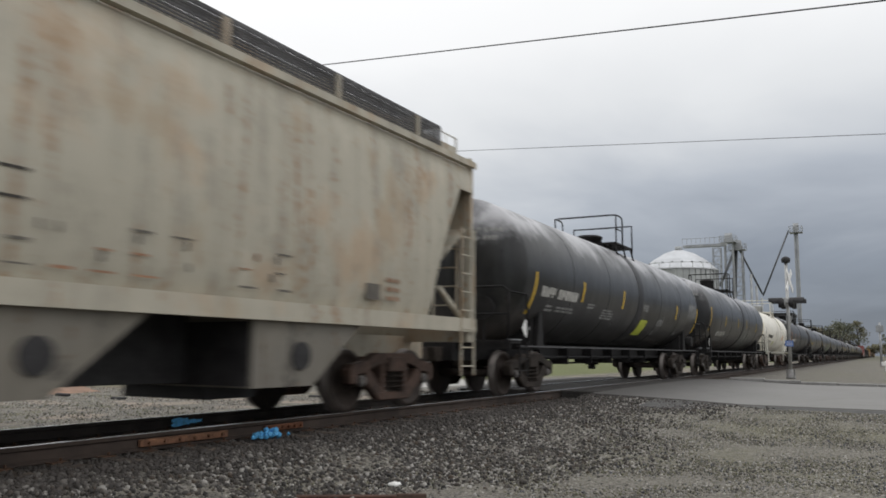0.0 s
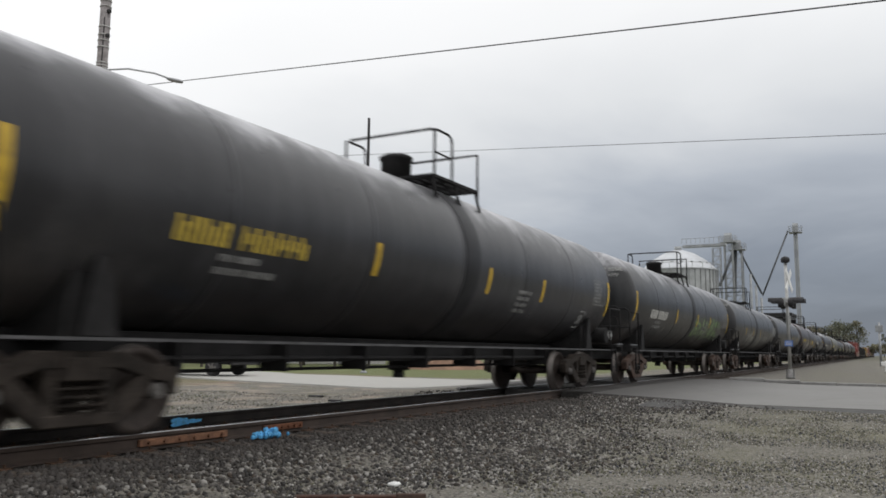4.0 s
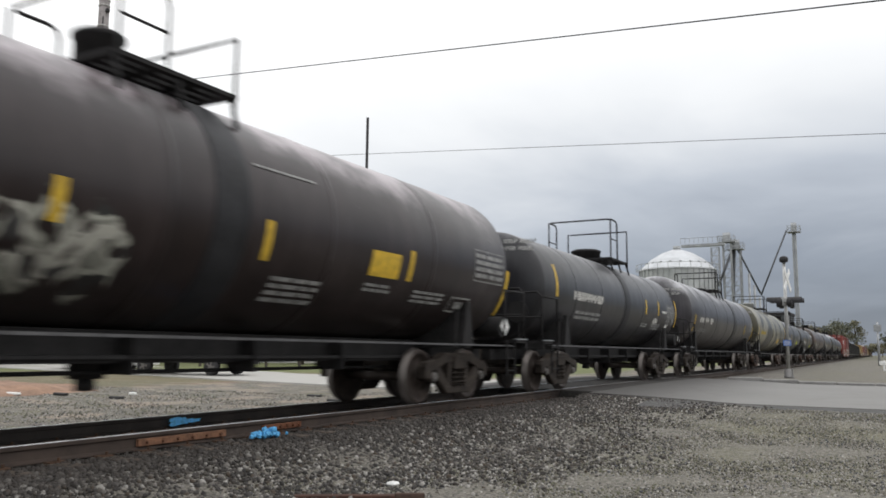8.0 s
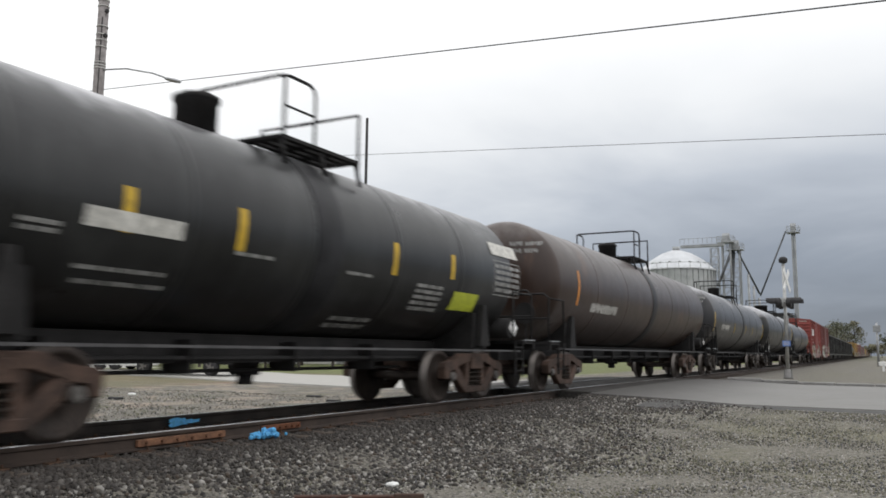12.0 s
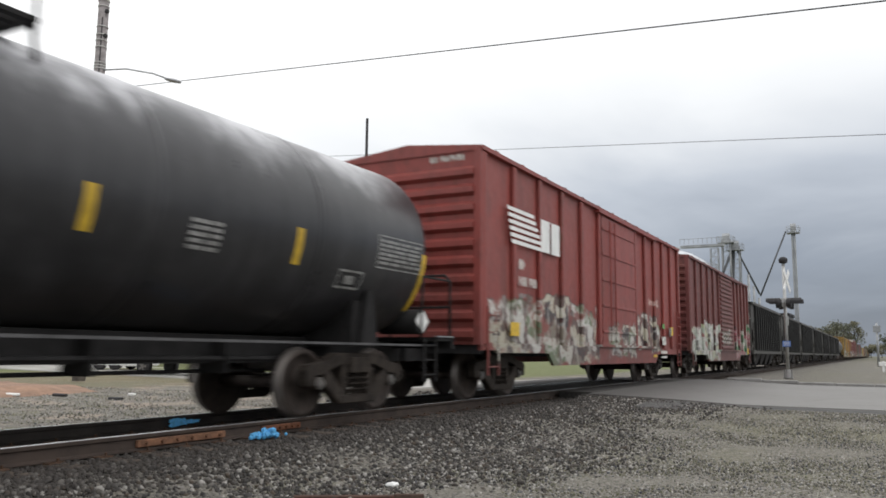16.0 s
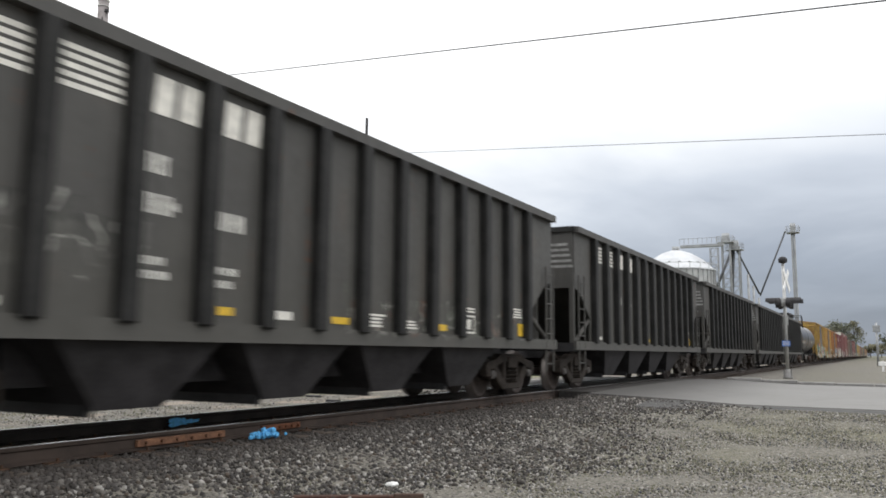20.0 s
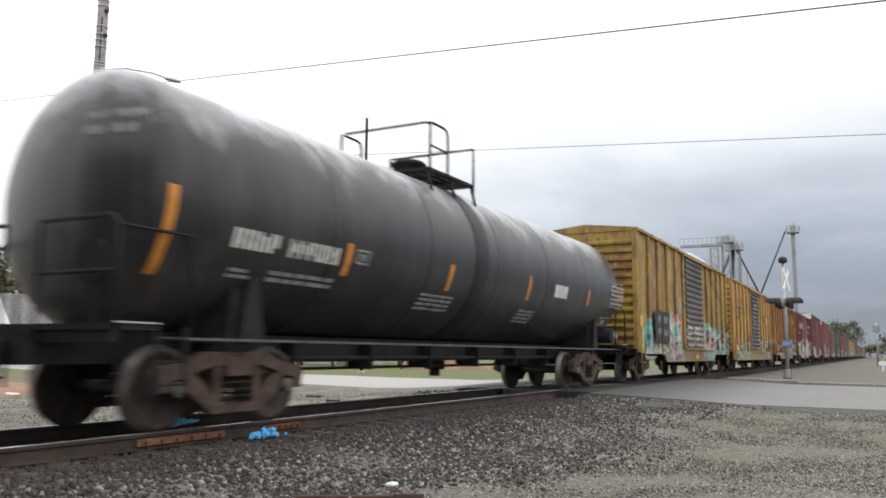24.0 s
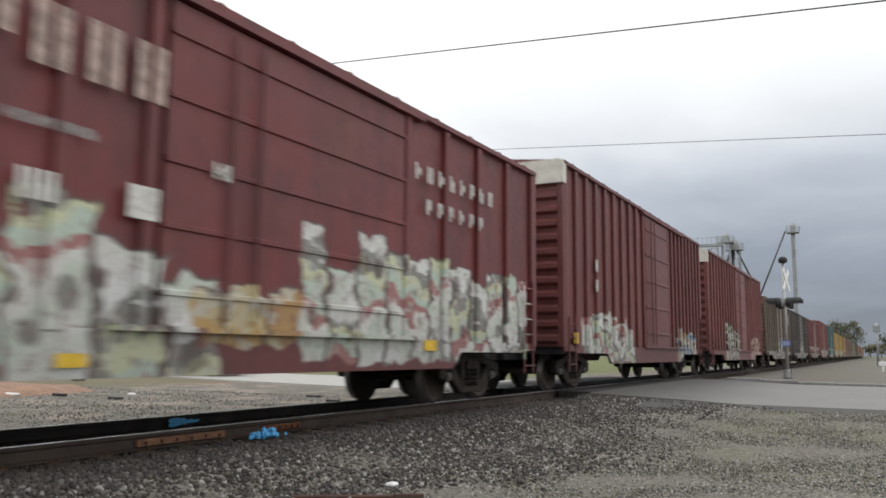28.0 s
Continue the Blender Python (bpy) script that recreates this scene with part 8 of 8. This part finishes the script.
def grain_bin(x, y, r, eave, peak):
    b = thing("grain_bin", "round corrugated steel grain bin with a white cone roof", "grain bin", at=pose(x, y, -0.3))
    bm = bmesh.new()
    prof = []
    n = 40
    for i in range(n + 1):
        z = eave * i / n
        prof += [(z, r), (z + eave / n * 0.5, r + 0.05)]
    lathe(bm, prof[:-1], "z", 48)
    wall = part("wall", bm, TIN, b)
    for i in range(40):
        a = 2 * math.pi * i / 40
        bm = bmesh.new()
        rod(bm, (math.cos(a) * (r + 0.1), math.sin(a) * (r + 0.1), 0), (math.cos(a) * (r + 0.1), math.sin(a) * (r + 0.1), eave), 0.09, 5)
        part("stiffener", bm, LEGS, wall)
    bm = bmesh.new()
    n = 40
    ring = [[bm.verts.new((math.cos(2 * math.pi * i / n) * rr, math.sin(2 * math.pi * i / n) * rr, z)) for i in range(n)] for rr, z in ((r + 0.25, eave - 0.05), (r * 0.72, eave + (peak - eave) * 0.5), (r * 0.4, eave + (peak - eave) * 0.84), (0.9, peak))]
    for a, c in zip(ring, ring[1:]):
        for i in range(n):
            bm.faces.new((a[i], a[(i + 1) % n], c[(i + 1) % n], c[i]))
    bm.faces.new(ring[-1])
    roof = part("roof", bm, plain("white_bin_roof", (0.52, 0.535, 0.55), 0.45, 0.3, 0.12, 0.5), b, "white cone roof")
    for i in range(20):
        a = 2 * math.pi * i / 20
        bm = bmesh.new()
        q = r * 0.82
        z = eave + (peak - eave) * 0.26
        box(bm, q * math.cos(a) - 0.22, q * math.cos(a) + 0.22, q * math.sin(a) - 0.22, q * math.sin(a) + 0.22, z - 0.2, z + 0.35)
        part("roof_vent", bm, LEGS, roof)
    bm = bmesh.new()
    rod(bm, (0, 0, peak - 0.1), (0, 0, peak + 0.7), 0.7, 12)
    part("roof_cap", bm, LEGS, roof)
    # ladder cage and walkway round the eave
    bm = bmesh.new()
    for i in range(24):
        a0, a1 = 2 * math.pi * i / 24, 2 * math.pi * (i + 1) / 24
        for z in (eave, eave + 1.0):
            rod(bm, ((r + 0.7) * math.cos(a0), (r + 0.7) * math.sin(a0), z), ((r + 0.7) * math.cos(a1), (r + 0.7) * math.sin(a1), z), 0.05, 4)
        rod(bm, ((r + 0.7) * math.cos(a0), (r + 0.7) * math.sin(a0), eave), ((r + 0.7) * math.cos(a0), (r + 0.7) * math.sin(a0), eave + 1.0), 0.05, 4)
    part("eave_rail", bm, LEGS, b)


grain_bin(-25.0, 152.0, 6.9, 16.6, 20.6)


def lattice(bm, x, y, z0, z1, w, r=0.09):
    for sx in (-1, 1):
        for sy in (-1, 1):
            rod(bm, (x + sx * w, y + sy * w, z0), (x + sx * w, y + sy * w, z1), r, 4)
    n = int((z1 - z0) / (2.2 * w)) or 1
    for i in range(n):
        a, b = z0 + (z1 - z0) * i / n, z0 + (z1 - z0) * (i + 1) / n
        for s in (-1, 1):
            rod(bm, (x - w, y + s * w, a), (x + w, y + s * w, b), r * 0.6, 4)
            rod(bm, (x + s * w, y - w, b), (x + s * w, y + w, a), r * 0.6, 4)
            rod(bm, (x - w, y + s * w, b), (x + w, y + s * w, b), r * 0.6, 4)


def elevator_leg(name, x, y, top, label, twin):
    e = thing(name, label, "grain elevator", at=pose(x, y, -0.3))
    bm = bmesh.new()
    slim = 0.3 if name.startswith("slim") else 1.0
    for s in (-1, 1):
        box(bm, s * 0.75 * slim - 0.15, s * 0.75 * slim + 0.15, -0.25, 0.25, 0, top - 1)
    part("bucket_leg", bm, LEGS, e)
    bm = bmesh.new()
    lattice(bm, 0, 0.9, 0, top - 1.5, 0.8 * slim)
    part("lattice_tower", bm, LEGS, e)
    bm = bmesh.new()
    prism(bm, [(-0.5, top - 1.6), (0.5, top - 1.6), (0.5, top - 0.3), (0.25, top + 0.2), (-0.25, top + 0.2), (-0.5, top - 0.3)], -1.1 * (0.45 + 0.15 * (slim > 0.9)), 1.1 * (0.45 + 0.15 * (slim > 0.9)))
    part("head_house", bm, LEGS, e)
    bm = bmesh.new()
    pw = 1.15 if slim < 0.9 else 1.5
    box(bm, -pw, pw, -1.2, 1.2, top - 1.75, top - 1.66)
    for sx in (-pw, pw):
        for sy in (-1.2, 1.2):
            rod(bm, (sx, sy, top - 1.7), (sx, sy, top - 0.5), 0.05, 4)
    for z in (top - 1.1, top - 0.5):
        tube(bm, [(-pw, -1.2, z), (pw, -1.2, z), (pw, 1.2, z), (-pw, 1.2, z), (-pw, -1.2, z)], 0.05, 4)
    part("platform", bm, LEGS, e)
    if twin:
        bm = bmesh.new()
        for q in range(3):
            rod(bm, (2.2 + q * 0.9, 0.4, 0), (2.2 + q * 0.9, 0.4, top * (0.72 - 0.1 * q)), 0.22, 8)
        part("downpipe", bm, LEGS, e)
    return e


elevator_leg("elevator_leg", -17.5, 162.0, 24.6, "tall grey grain elevator leg with a railed platform", False)
elevator_leg("elevator_leg", -16.0, 163.0, 23.2, "grey grain elevator leg with downpipes", True)
elevator_leg("slim_elevator_leg", -5.9, 169.0, 26.8, "slim grey elevator tower beside the track", False)


def elevator_links():
    bm = bmesh.new()
    box(bm, -25.0, -17.0, 155.8, 157.2, 21.3, 21.75)
    for i in range(10):
        rod(bm, (-25 + i * 0.85, 155.4, 21.9), (-25 + i * 0.85, 155.4, 22.9), 0.05, 4)
    tube(bm, [(-25, 155.4, 22.9), (-17, 155.4, 22.9)], 0.05, 4)
    bridge = thing("conveyor_bridge", "railed grey conveyor bridge over the grain bin", "conveyor")
    part("gallery", bm, LEGS, bridge)
    bm = bmesh.new()
    lattice(bm, -18.8, 156.5, 0, 21.0, 0.7)
    part("support_tower", bm, LEGS, bridge)
    for a, b, r in (((-7.2, 168.5, 25.2), (-12.3, 168.0, 12.5), 0.16), ((-16.0, 163, 22.0), (-12.3, 167.0, 12.8), 0.18), ((-16.3, 163, 22.0), (-19.0, 160.0, 14.0), 0.25), ((-16.2, 163, 22.0), (-17.0, 163.5, 9.0), 0.25)):
        bm = bmesh.new()
        rod(bm, a, b, r, 8)
        solid("grain_spout", bm, plain("dark_spout", (0.10, 0.105, 0.11), 0.6, 0.3, 0.2, 1.0) if "dark_spout" not in bpy.data.materials else bpy.data.materials["dark_spout"],
              "dark sloping grain spout", "grain spout", "grain spouts")
    shed = thing("loading_shed", "dark loading shed with a flat roof by the track", "shed", at=pose(-9.5, 168, -0.3))
    bm = bmesh.new()
    box(bm, -2, 2.6, -5, 5, 0, 8.6)
    part("wall", bm, plain("dark_shed_tin", (0.09, 0.095, 0.1), 0.6, 0.3, 0.3, 0.8), shed)
    bm = bmesh.new()
    box(bm, -2.2, 2.8, -5.3, 5.3, 8.6, 9.1)
    part("roof", bm, BLACK, shed)
    bm = bmesh.new()
    box(bm, -1.6, 2.0, -5.12, -5.02, 0.3, 5.5)
    part("door", bm, LEGS, shed)


elevator_links()


# ---- trees ----
def leaf_material(name, a, b):
    k = Nodes(name)
    g = k.t.nodes.new("ShaderNodeNewGeometry")
    n = k.noise(k.tc.outputs["Object"], 0.5, 3.0)
    f = k.math("ADD", k.math("MULTIPLY", g.outputs["Random Per Island"], 0.6), k.math("MULTIPLY", n, 0.4))
    return k.done(k.mix(f, a, b), 0.7)


BARK = plain("tree_bark", (0.07, 0.055, 0.045), 0.95, 0.0, 0.35, 4.0, 0.02)
# distance haze is mixed into the leaf colours, so they are greyer and paler
HAZED_LEAVES = [leaf_material("green_leaves", (0.075, 0.082, 0.058), (0.15, 0.155, 0.1)), leaf_material("yellowing_leaves", (0.1, 0.1, 0.06), (0.19, 0.175, 0.105)),
          leaf_material("rusty_leaves", (0.105, 0.085, 0.06), (0.21, 0.165, 0.105))]


def tree(x, y, height, wide, kind_, seed, leaf=0.35, count=1400):
    rng = np.random.default_rng(seed)
    t = thing("tree", ("green", "yellowing autumn", "rusty brown autumn")[kind_] + " leafy tree with an uneven crown", "tree", "trees round the place", at=pose(x, y, -0.4))
    bm = bmesh.new()
    rod(bm, (0, 0, 0), (0, 0, height * 0.45), height * 0.028, 8, height * 0.018)
    clumps = []
    for i in range(9):
        a, f = rng.uniform(0, 6.28), rng.uniform(0.25, 1.0)
        c = np.array([math.cos(a) * wide * 0.5 * f, math.sin(a) * wide * 0.5 * f, height * rng.uniform(0.42, 0.9)])
        clumps.append((c, wide * rng.uniform(0.16, 0.3)))
        rod(bm, (0, 0, height * rng.uniform(0.25, 0.44)), tuple(c), height * 0.012, 5, height * 0.004)
    clumps.append((np.array([0, 0, height * 0.86]), wide * 0.22))
    part("trunk", bm, BARK, t)
    n = count // len(clumps)
    pts = []
    for c, r in clumps:
        d = rng.normal(size=(n, 3))
        d /= np.linalg.norm(d, axis=1)[:, None]
        pts.append(c + d * (r * rng.random((n, 1)) ** 0.45) * np.array([1, 1, 0.8]))
    pts = np.concatenate(pts)
    m = len(pts)
    u, w = rng.normal(size=(m, 3)), rng.normal(size=(m, 3))
    u *= (leaf * rng.uniform(0.5, 1.2, m) / np.linalg.norm(u, axis=1))[:, None]
    w *= (leaf * rng.uniform(0.4, 0.9, m) / np.linalg.norm(w, axis=1))[:, None]
    v = np.stack([pts - u, pts + w, pts + u, pts - w], 1).reshape(-1, 3)
    me = bpy.data.meshes.new("crown")
    me.from_pydata(v.tolist(), [], [(4 * i, 4 * i + 1, 4 * i + 2, 4 * i + 3) for i in range(m)])
    me.materials.append(HAZED_LEAVES[kind_])
    part("crown", me, None, t)


rnd = random.Random(11)
for i in range(15):
    tree(-5.5 - i * 5.0 + rnd.uniform(-1, 1), 600 + rnd.uniform(-40, 60), rnd.uniform(20, 27), rnd.uniform(13, 17), rnd.choice((0, 1, 1, 2)), 40 + i, 0.7, 900)
for i in range(6):
    tree(11 + i * 7 + rnd.uniform(-2, 2), 290 + rnd.uniform(-20, 40), rnd.uniform(11, 14), rnd.uniform(8, 11), rnd.choice((0, 0, 2)), 70 + i, 0.6, 900)
for i in range(8):
    tree(3.5 + i * 6, 540 + rnd.uniform(-40, 60), rnd.uniform(8, 12), 10, rnd.choice((0, 1)), 90 + i, 0.8, 500)
for i in range(13):
    a = 0.55 + i * 0.062
    d = rnd.uniform(62, 80)
    tree(7.6 - math.sin(a) * d, math.cos(a) * d, rnd.uniform(7.5, 11), rnd.uniform(7, 10), rnd.choice((0, 1, 1)), 110 + i, 0.32, 1500)


# ---- yard on the far side of the track ----
def pickup(x, y, turn):
    p = thing("pickup_truck", "dark pickup truck with bright wheels parked on the lot", "pickup truck", at=pose(x, y, -0.27, 0, 0, turn))
    paint = plain("dark_truck_paint", (0.012, 0.012, 0.014), 0.45, 0.1, 0.2, 3.0)
    glass = Nodes("dark_glass").done((0.02, 0.025, 0.03), 0.08, 0.0, 0.8)
    bm = bmesh.new()
    prism(bm, [(-3.3, 0.55), (2.6, 0.5), (2.72, 0.75), (2.66, 1.08), (1.2, 1.16), (-3.33, 1.16)], -0.95, 0.95)
    part("body", bm, paint, p, bevel=0.05)
    bm = bmesh.new()
    prism(bm, [(-0.95, 1.14), (1.3, 1.14), (0.55, 1.78), (-0.75, 1.82)], -0.82, 0.82)
    cab = part("cab", bm, paint, p, bevel=0.05)
    bm = bmesh.new()
    for s in (-1, 1):
        prism(bm, [(-0.75, 1.22), (0.95, 1.22), (0.5, 1.68), (-0.62, 1.7)], s * 0.825 - 0.006, s * 0.825 + 0.006)
    part("side_window", bm, glass, cab)
    bm = bmesh.new()
    v = [bm.verts.new(c) for c in ((-0.74, 1.27, 1.2), (0.74, 1.27, 1.2), (0.7, 0.6, 1.76), (-0.7, 0.6, 1.76))]
    bm.faces.new(v)
    part("windscreen", bm, glass, cab)
    for s in (-1, 1):
        for yy in (-2.3, 1.65):
            bm = bmesh.new()
            lathe(bm, [(-0.12, 0.25), (-0.13, 0.37), (0.13, 0.37), (0.12, 0.25)], "x", 20)
            w = part("wheel", bm, BLACK, p, at=pose(s * 0.86, yy, 0.37))
            bm = bmesh.new()
            rod(bm, (s * 0.1, 0, 0), (s * 0.15, 0, 0), 0.09, 10)
            for i in range(5):
                a = 2 * math.pi * i / 5
                v = [(s * 0.137, 0.25 * math.cos(a - 0.22), 0.24 * math.sin(a - 0.22)), (s * 0.137, 0.25 * math.cos(a + 0.22), 0.24 * math.sin(a + 0.22)), (s * 0.137, 0.05 * math.cos(a + 0.7), 0.05 * math.sin(a + 0.7)), (s * 0.137, 0.05 * math.cos(a - 0.7), 0.05 * math.sin(a - 0.7))]
                bm.faces.new([bm.verts.new(c) for c in v])
            part("rim", bm, CAP, w, "bright spoked rim")
        bm = bmesh.new()
        box(bm, s * 0.7 - 0.2, s * 0.7 + 0.2, 2.6, 2.71, 0.82, 1.0)
        part("headlight", bm, GREY_STEEL, p, "pale headlight", bevel=0.02)
    bm = bmesh.new()
    box(bm, -0.96, 0.96, 2.66, 2.84, 0.48, 0.68)
    part("bumper", bm, BLACK, p, bevel=0.03)
    bm = bmesh.new()
    box(bm, -0.45, 0.45, 2.66, 2.715, 0.76, 1.02)
    part("grille", bm, BLACK, p)


pickup(-20.2, 27.2, -86)


def box_trailer(x, y, turn):
    t = thing("box_trailer", "plain white box trailer parked beyond the lot", "trailer", at=pose(x, y, -0.28, 0, 0, turn))
    bm = bmesh.new()
    box(bm, -2.9, 2.9, -1.1, 1.1, 0.22, 2.5)
    part("body", bm, WHITE, t, bevel=0.08)
    bm = bmesh.new()
    for i in range(9):
        box(bm, -2.6 + i * 0.65 - 0.02, -2.6 + i * 0.65 + 0.02, -1.115, -1.1, 0.3, 2.42)
    tagged(part("side_seam", bm, GREY_STEEL, t, "thin grey panel seams"), kind="stuff")
    for s in (-1, 1):
        for yy in (0.4, 1.25):
            bm = bmesh.new()
            lathe(bm, [(-0.1, 0.16), (-0.11, 0.33), (0.11, 0.33), (0.1, 0.16)], "y", 18)
            part("wheel", bm, BLACK, t, at=pose(yy, s * 0.98, 0.33))
    bm = bmesh.new()
    tube(bm, [(2.9, 0.5, 0.45), (4.0, 0.0, 0.45), (2.9, -0.5, 0.45)], 0.05)
    rod(bm, (3.9, 0, 0.0), (3.9, 0, 0.6), 0.04)
    part("drawbar", bm, BLACK, t)


box_trailer(-31.2, 30.8, 25)


def house(x, y, turn, w, d, wall_h, wall_mat, roof_mat, label):
    hs = thing("house", label, "house", at=pose(x, y, -0.35, 0, 0, turn))
    bm = bmesh.new()
    box(bm, -w / 2, w / 2, -d / 2, d / 2, 0, wall_h)
    part("wall", bm, wall_mat, hs)
    bm = bmesh.new()
    rise = d * 0.32
    prism(bm, [(-d / 2 - 0.4, wall_h - 0.05), (d / 2 + 0.4, wall_h - 0.05), (0, wall_h + rise)], -w / 2 - 0.4, w / 2 + 0.4)
    part("roof", bm, roof_mat, hs)
    glass = bpy.data.materials["dark_glass"]
    for s in (-1, 1):
        for q in (-0.3, 0.05, 0.34):
            bm = bmesh.new()
            box(bm, q * w - 0.55, q * w + 0.55, s * (d / 2 + 0.02) - 0.03, s * (d / 2 + 0.02) + 0.03, 1.0, 2.2)
            win = part("window", bm, WHITE, hs)
            bm = bmesh.new()
            box(bm, q * w - 0.47, q * w + 0.47, s * (d / 2 + 0.035) - 0.025, s * (d / 2 + 0.035) + 0.025, 1.08, 2.12)
            part("pane", bm, glass, win)
    bm = bmesh.new()
    box(bm, w * 0.18 - 0.5, w * 0.18 + 0.5, -d / 2 - 0.05, -d / 2, 0.0, 2.05)
    part("door", bm, LEGS, hs)


SHINGLE = plain("grey_shingles", (0.16, 0.15, 0.15), 0.9, 0.0, 0.3, 4.0)
SIDING = plain("pale_siding", (0.70, 0.69, 0.66), 0.6, 0.0, 0.08, 2.0)
house(-52.0, 34.5, 62, 11, 8, 2.8, SIDING, SHINGLE, "white house with a grey gable roof")
house(-40.0, 62.0, 40, 12, 8, 2.8, SIDING, SHINGLE, "pale house with a grey gable roof behind the lot")
house(-44.0, 24.0, 70, 14, 6, 2.6, plain("white_block_wall", (0.72, 0.72, 0.70), 0.7, 0.0, 0.08, 1.5), TIN, "long low white building with a tin roof")


def heap_of_earth(x, y, w, h, seed):
    bm = bmesh.new()
    n, m = 14, 24
    rings = []
    for i in range(n + 1):
        f = i / n
        rings.append([bm.verts.new((x + math.cos(a) * w * (1 - f) * (1 + 0.2 * noise.noise((math.cos(a) * 2, math.sin(a) * 2, seed))), y + math.sin(a) * w * 0.7 * (1 - f),
                                    -0.35 + h * math.sin(f * math.pi / 2) + 0.18 * noise.noise((math.cos(a) * 3 * (1 - f), math.sin(a) * 3 * (1 - f), seed + f)) * (0 < i))) for a in np.linspace(0, 2 * math.pi, m, endpoint=False)])
    for a, b in zip(rings, rings[1:]):
        for i in range(m):
            bm.faces.new((a[i], a[(i + 1) % m], b[(i + 1) % m], b[i]))
    return bm


EARTH = plain("red_earth", (0.25, 0.155, 0.105), 0.95, 0.0, 0.3, 1.5, 0.03)
solid("earth_mound", heap_of_earth(-19.0, 49.0, 3.6, 1.5, 4), EARTH, "heap of reddish-orange earth on the grass", "earth heap")
solid("earth_mound", heap_of_earth(-15.0, 13.6, 4.2, 0.3, 9), EARTH, "low spread heap of reddish rubble", "earth heap")


def low_fence(x, y):
    f = thing("field_fence", "low dark wooden rail fence along the grass", "fence")
    wood = plain("dark_fence_wood", (0.07, 0.06, 0.05), 0.9, 0.0, 0.3, 4.0)
    for i in range(9):
        bm = bmesh.new()
        box(bm, x + i * 2.2 - 0.07, x + i * 2.2 + 0.07, y + i * 0.9 - 0.07, y + i * 0.9 + 0.07, -0.4, 0.75)
        part("fence_post", bm, wood, f)
        if i < 8:
            bm = bmesh.new()
            for z in (0.25, 0.62):
                rod(bm, (x + i * 2.2, y + i * 0.9, z), (x + i * 2.2 + 2.2, y + i * 0.9 + 0.9, z), 0.05, 4)
            part("fence_rail", bm, wood, f)


low_fence(-34.0, 41.0)


# ---- right of the track, far along ----
def far_post():
    p = thing("line_post", "pale grey post beside the track far off", "post", at=pose(7.6, 95.0, -0.25))
    bm = bmesh.new()
    rod(bm, (0, 0, 0), (0, 0, 4.6), 0.13, 8, 0.1)
    part("post", bm, GREY_STEEL, p)
    bm = bmesh.new()
    box(bm, -0.35, 0.35, -0.2, 0.2, 3.6, 4.3)
    part("cabinet", bm, LEGS, p)
    rail = thing("guard_rail", "short pale guard rail on posts beside the lot", "guard rail", at=pose(7.9, 64.0, -0.22))
    for i in range(5):
        bm = bmesh.new()
        box(bm, i * 1.6 - 0.07, i * 1.6 + 0.07, -0.07, 0.07, 0, 0.75)
        part("post", bm, WHITE, rail)
    bm = bmesh.new()
    box(bm, -0.3, 6.8, -0.1, -0.04, 0.42, 0.7)
    part("beam", bm, WHITE, rail, bevel=0.015)


far_post()


# ---- what moves: the cars along the track, the wheels under them ----
def motions():
    times = [i * 0.5 for i in range(57)]
    for car, wheels, mid in CARS:
        walk(car, [(t, pose(0, mid - train_run(t), 0)) for t in times])
        near = [k for k in range(0, 841) if -13 < mid - train_run(k / 30) < 34]
        if not near or not wheels:
            continue
        for w in wheels:
            y = w.matrix_basis.translation.y
            rows, turn = [], 0.0
            if near[0] > 0:
                rows.append((0.0, pose(0, y, 0.457)))
            for k in near:
                rows.append((k / 30, pose(0, y, 0.457, math.degrees(turn))))
                turn += min(1.5, (train_run((k + 1) / 30) - train_run(k / 30)) / 0.457)
            if near[-1] < 840:
                rows.append((28.0, rows[-1][1]))
            walk(w, rows)


motions()
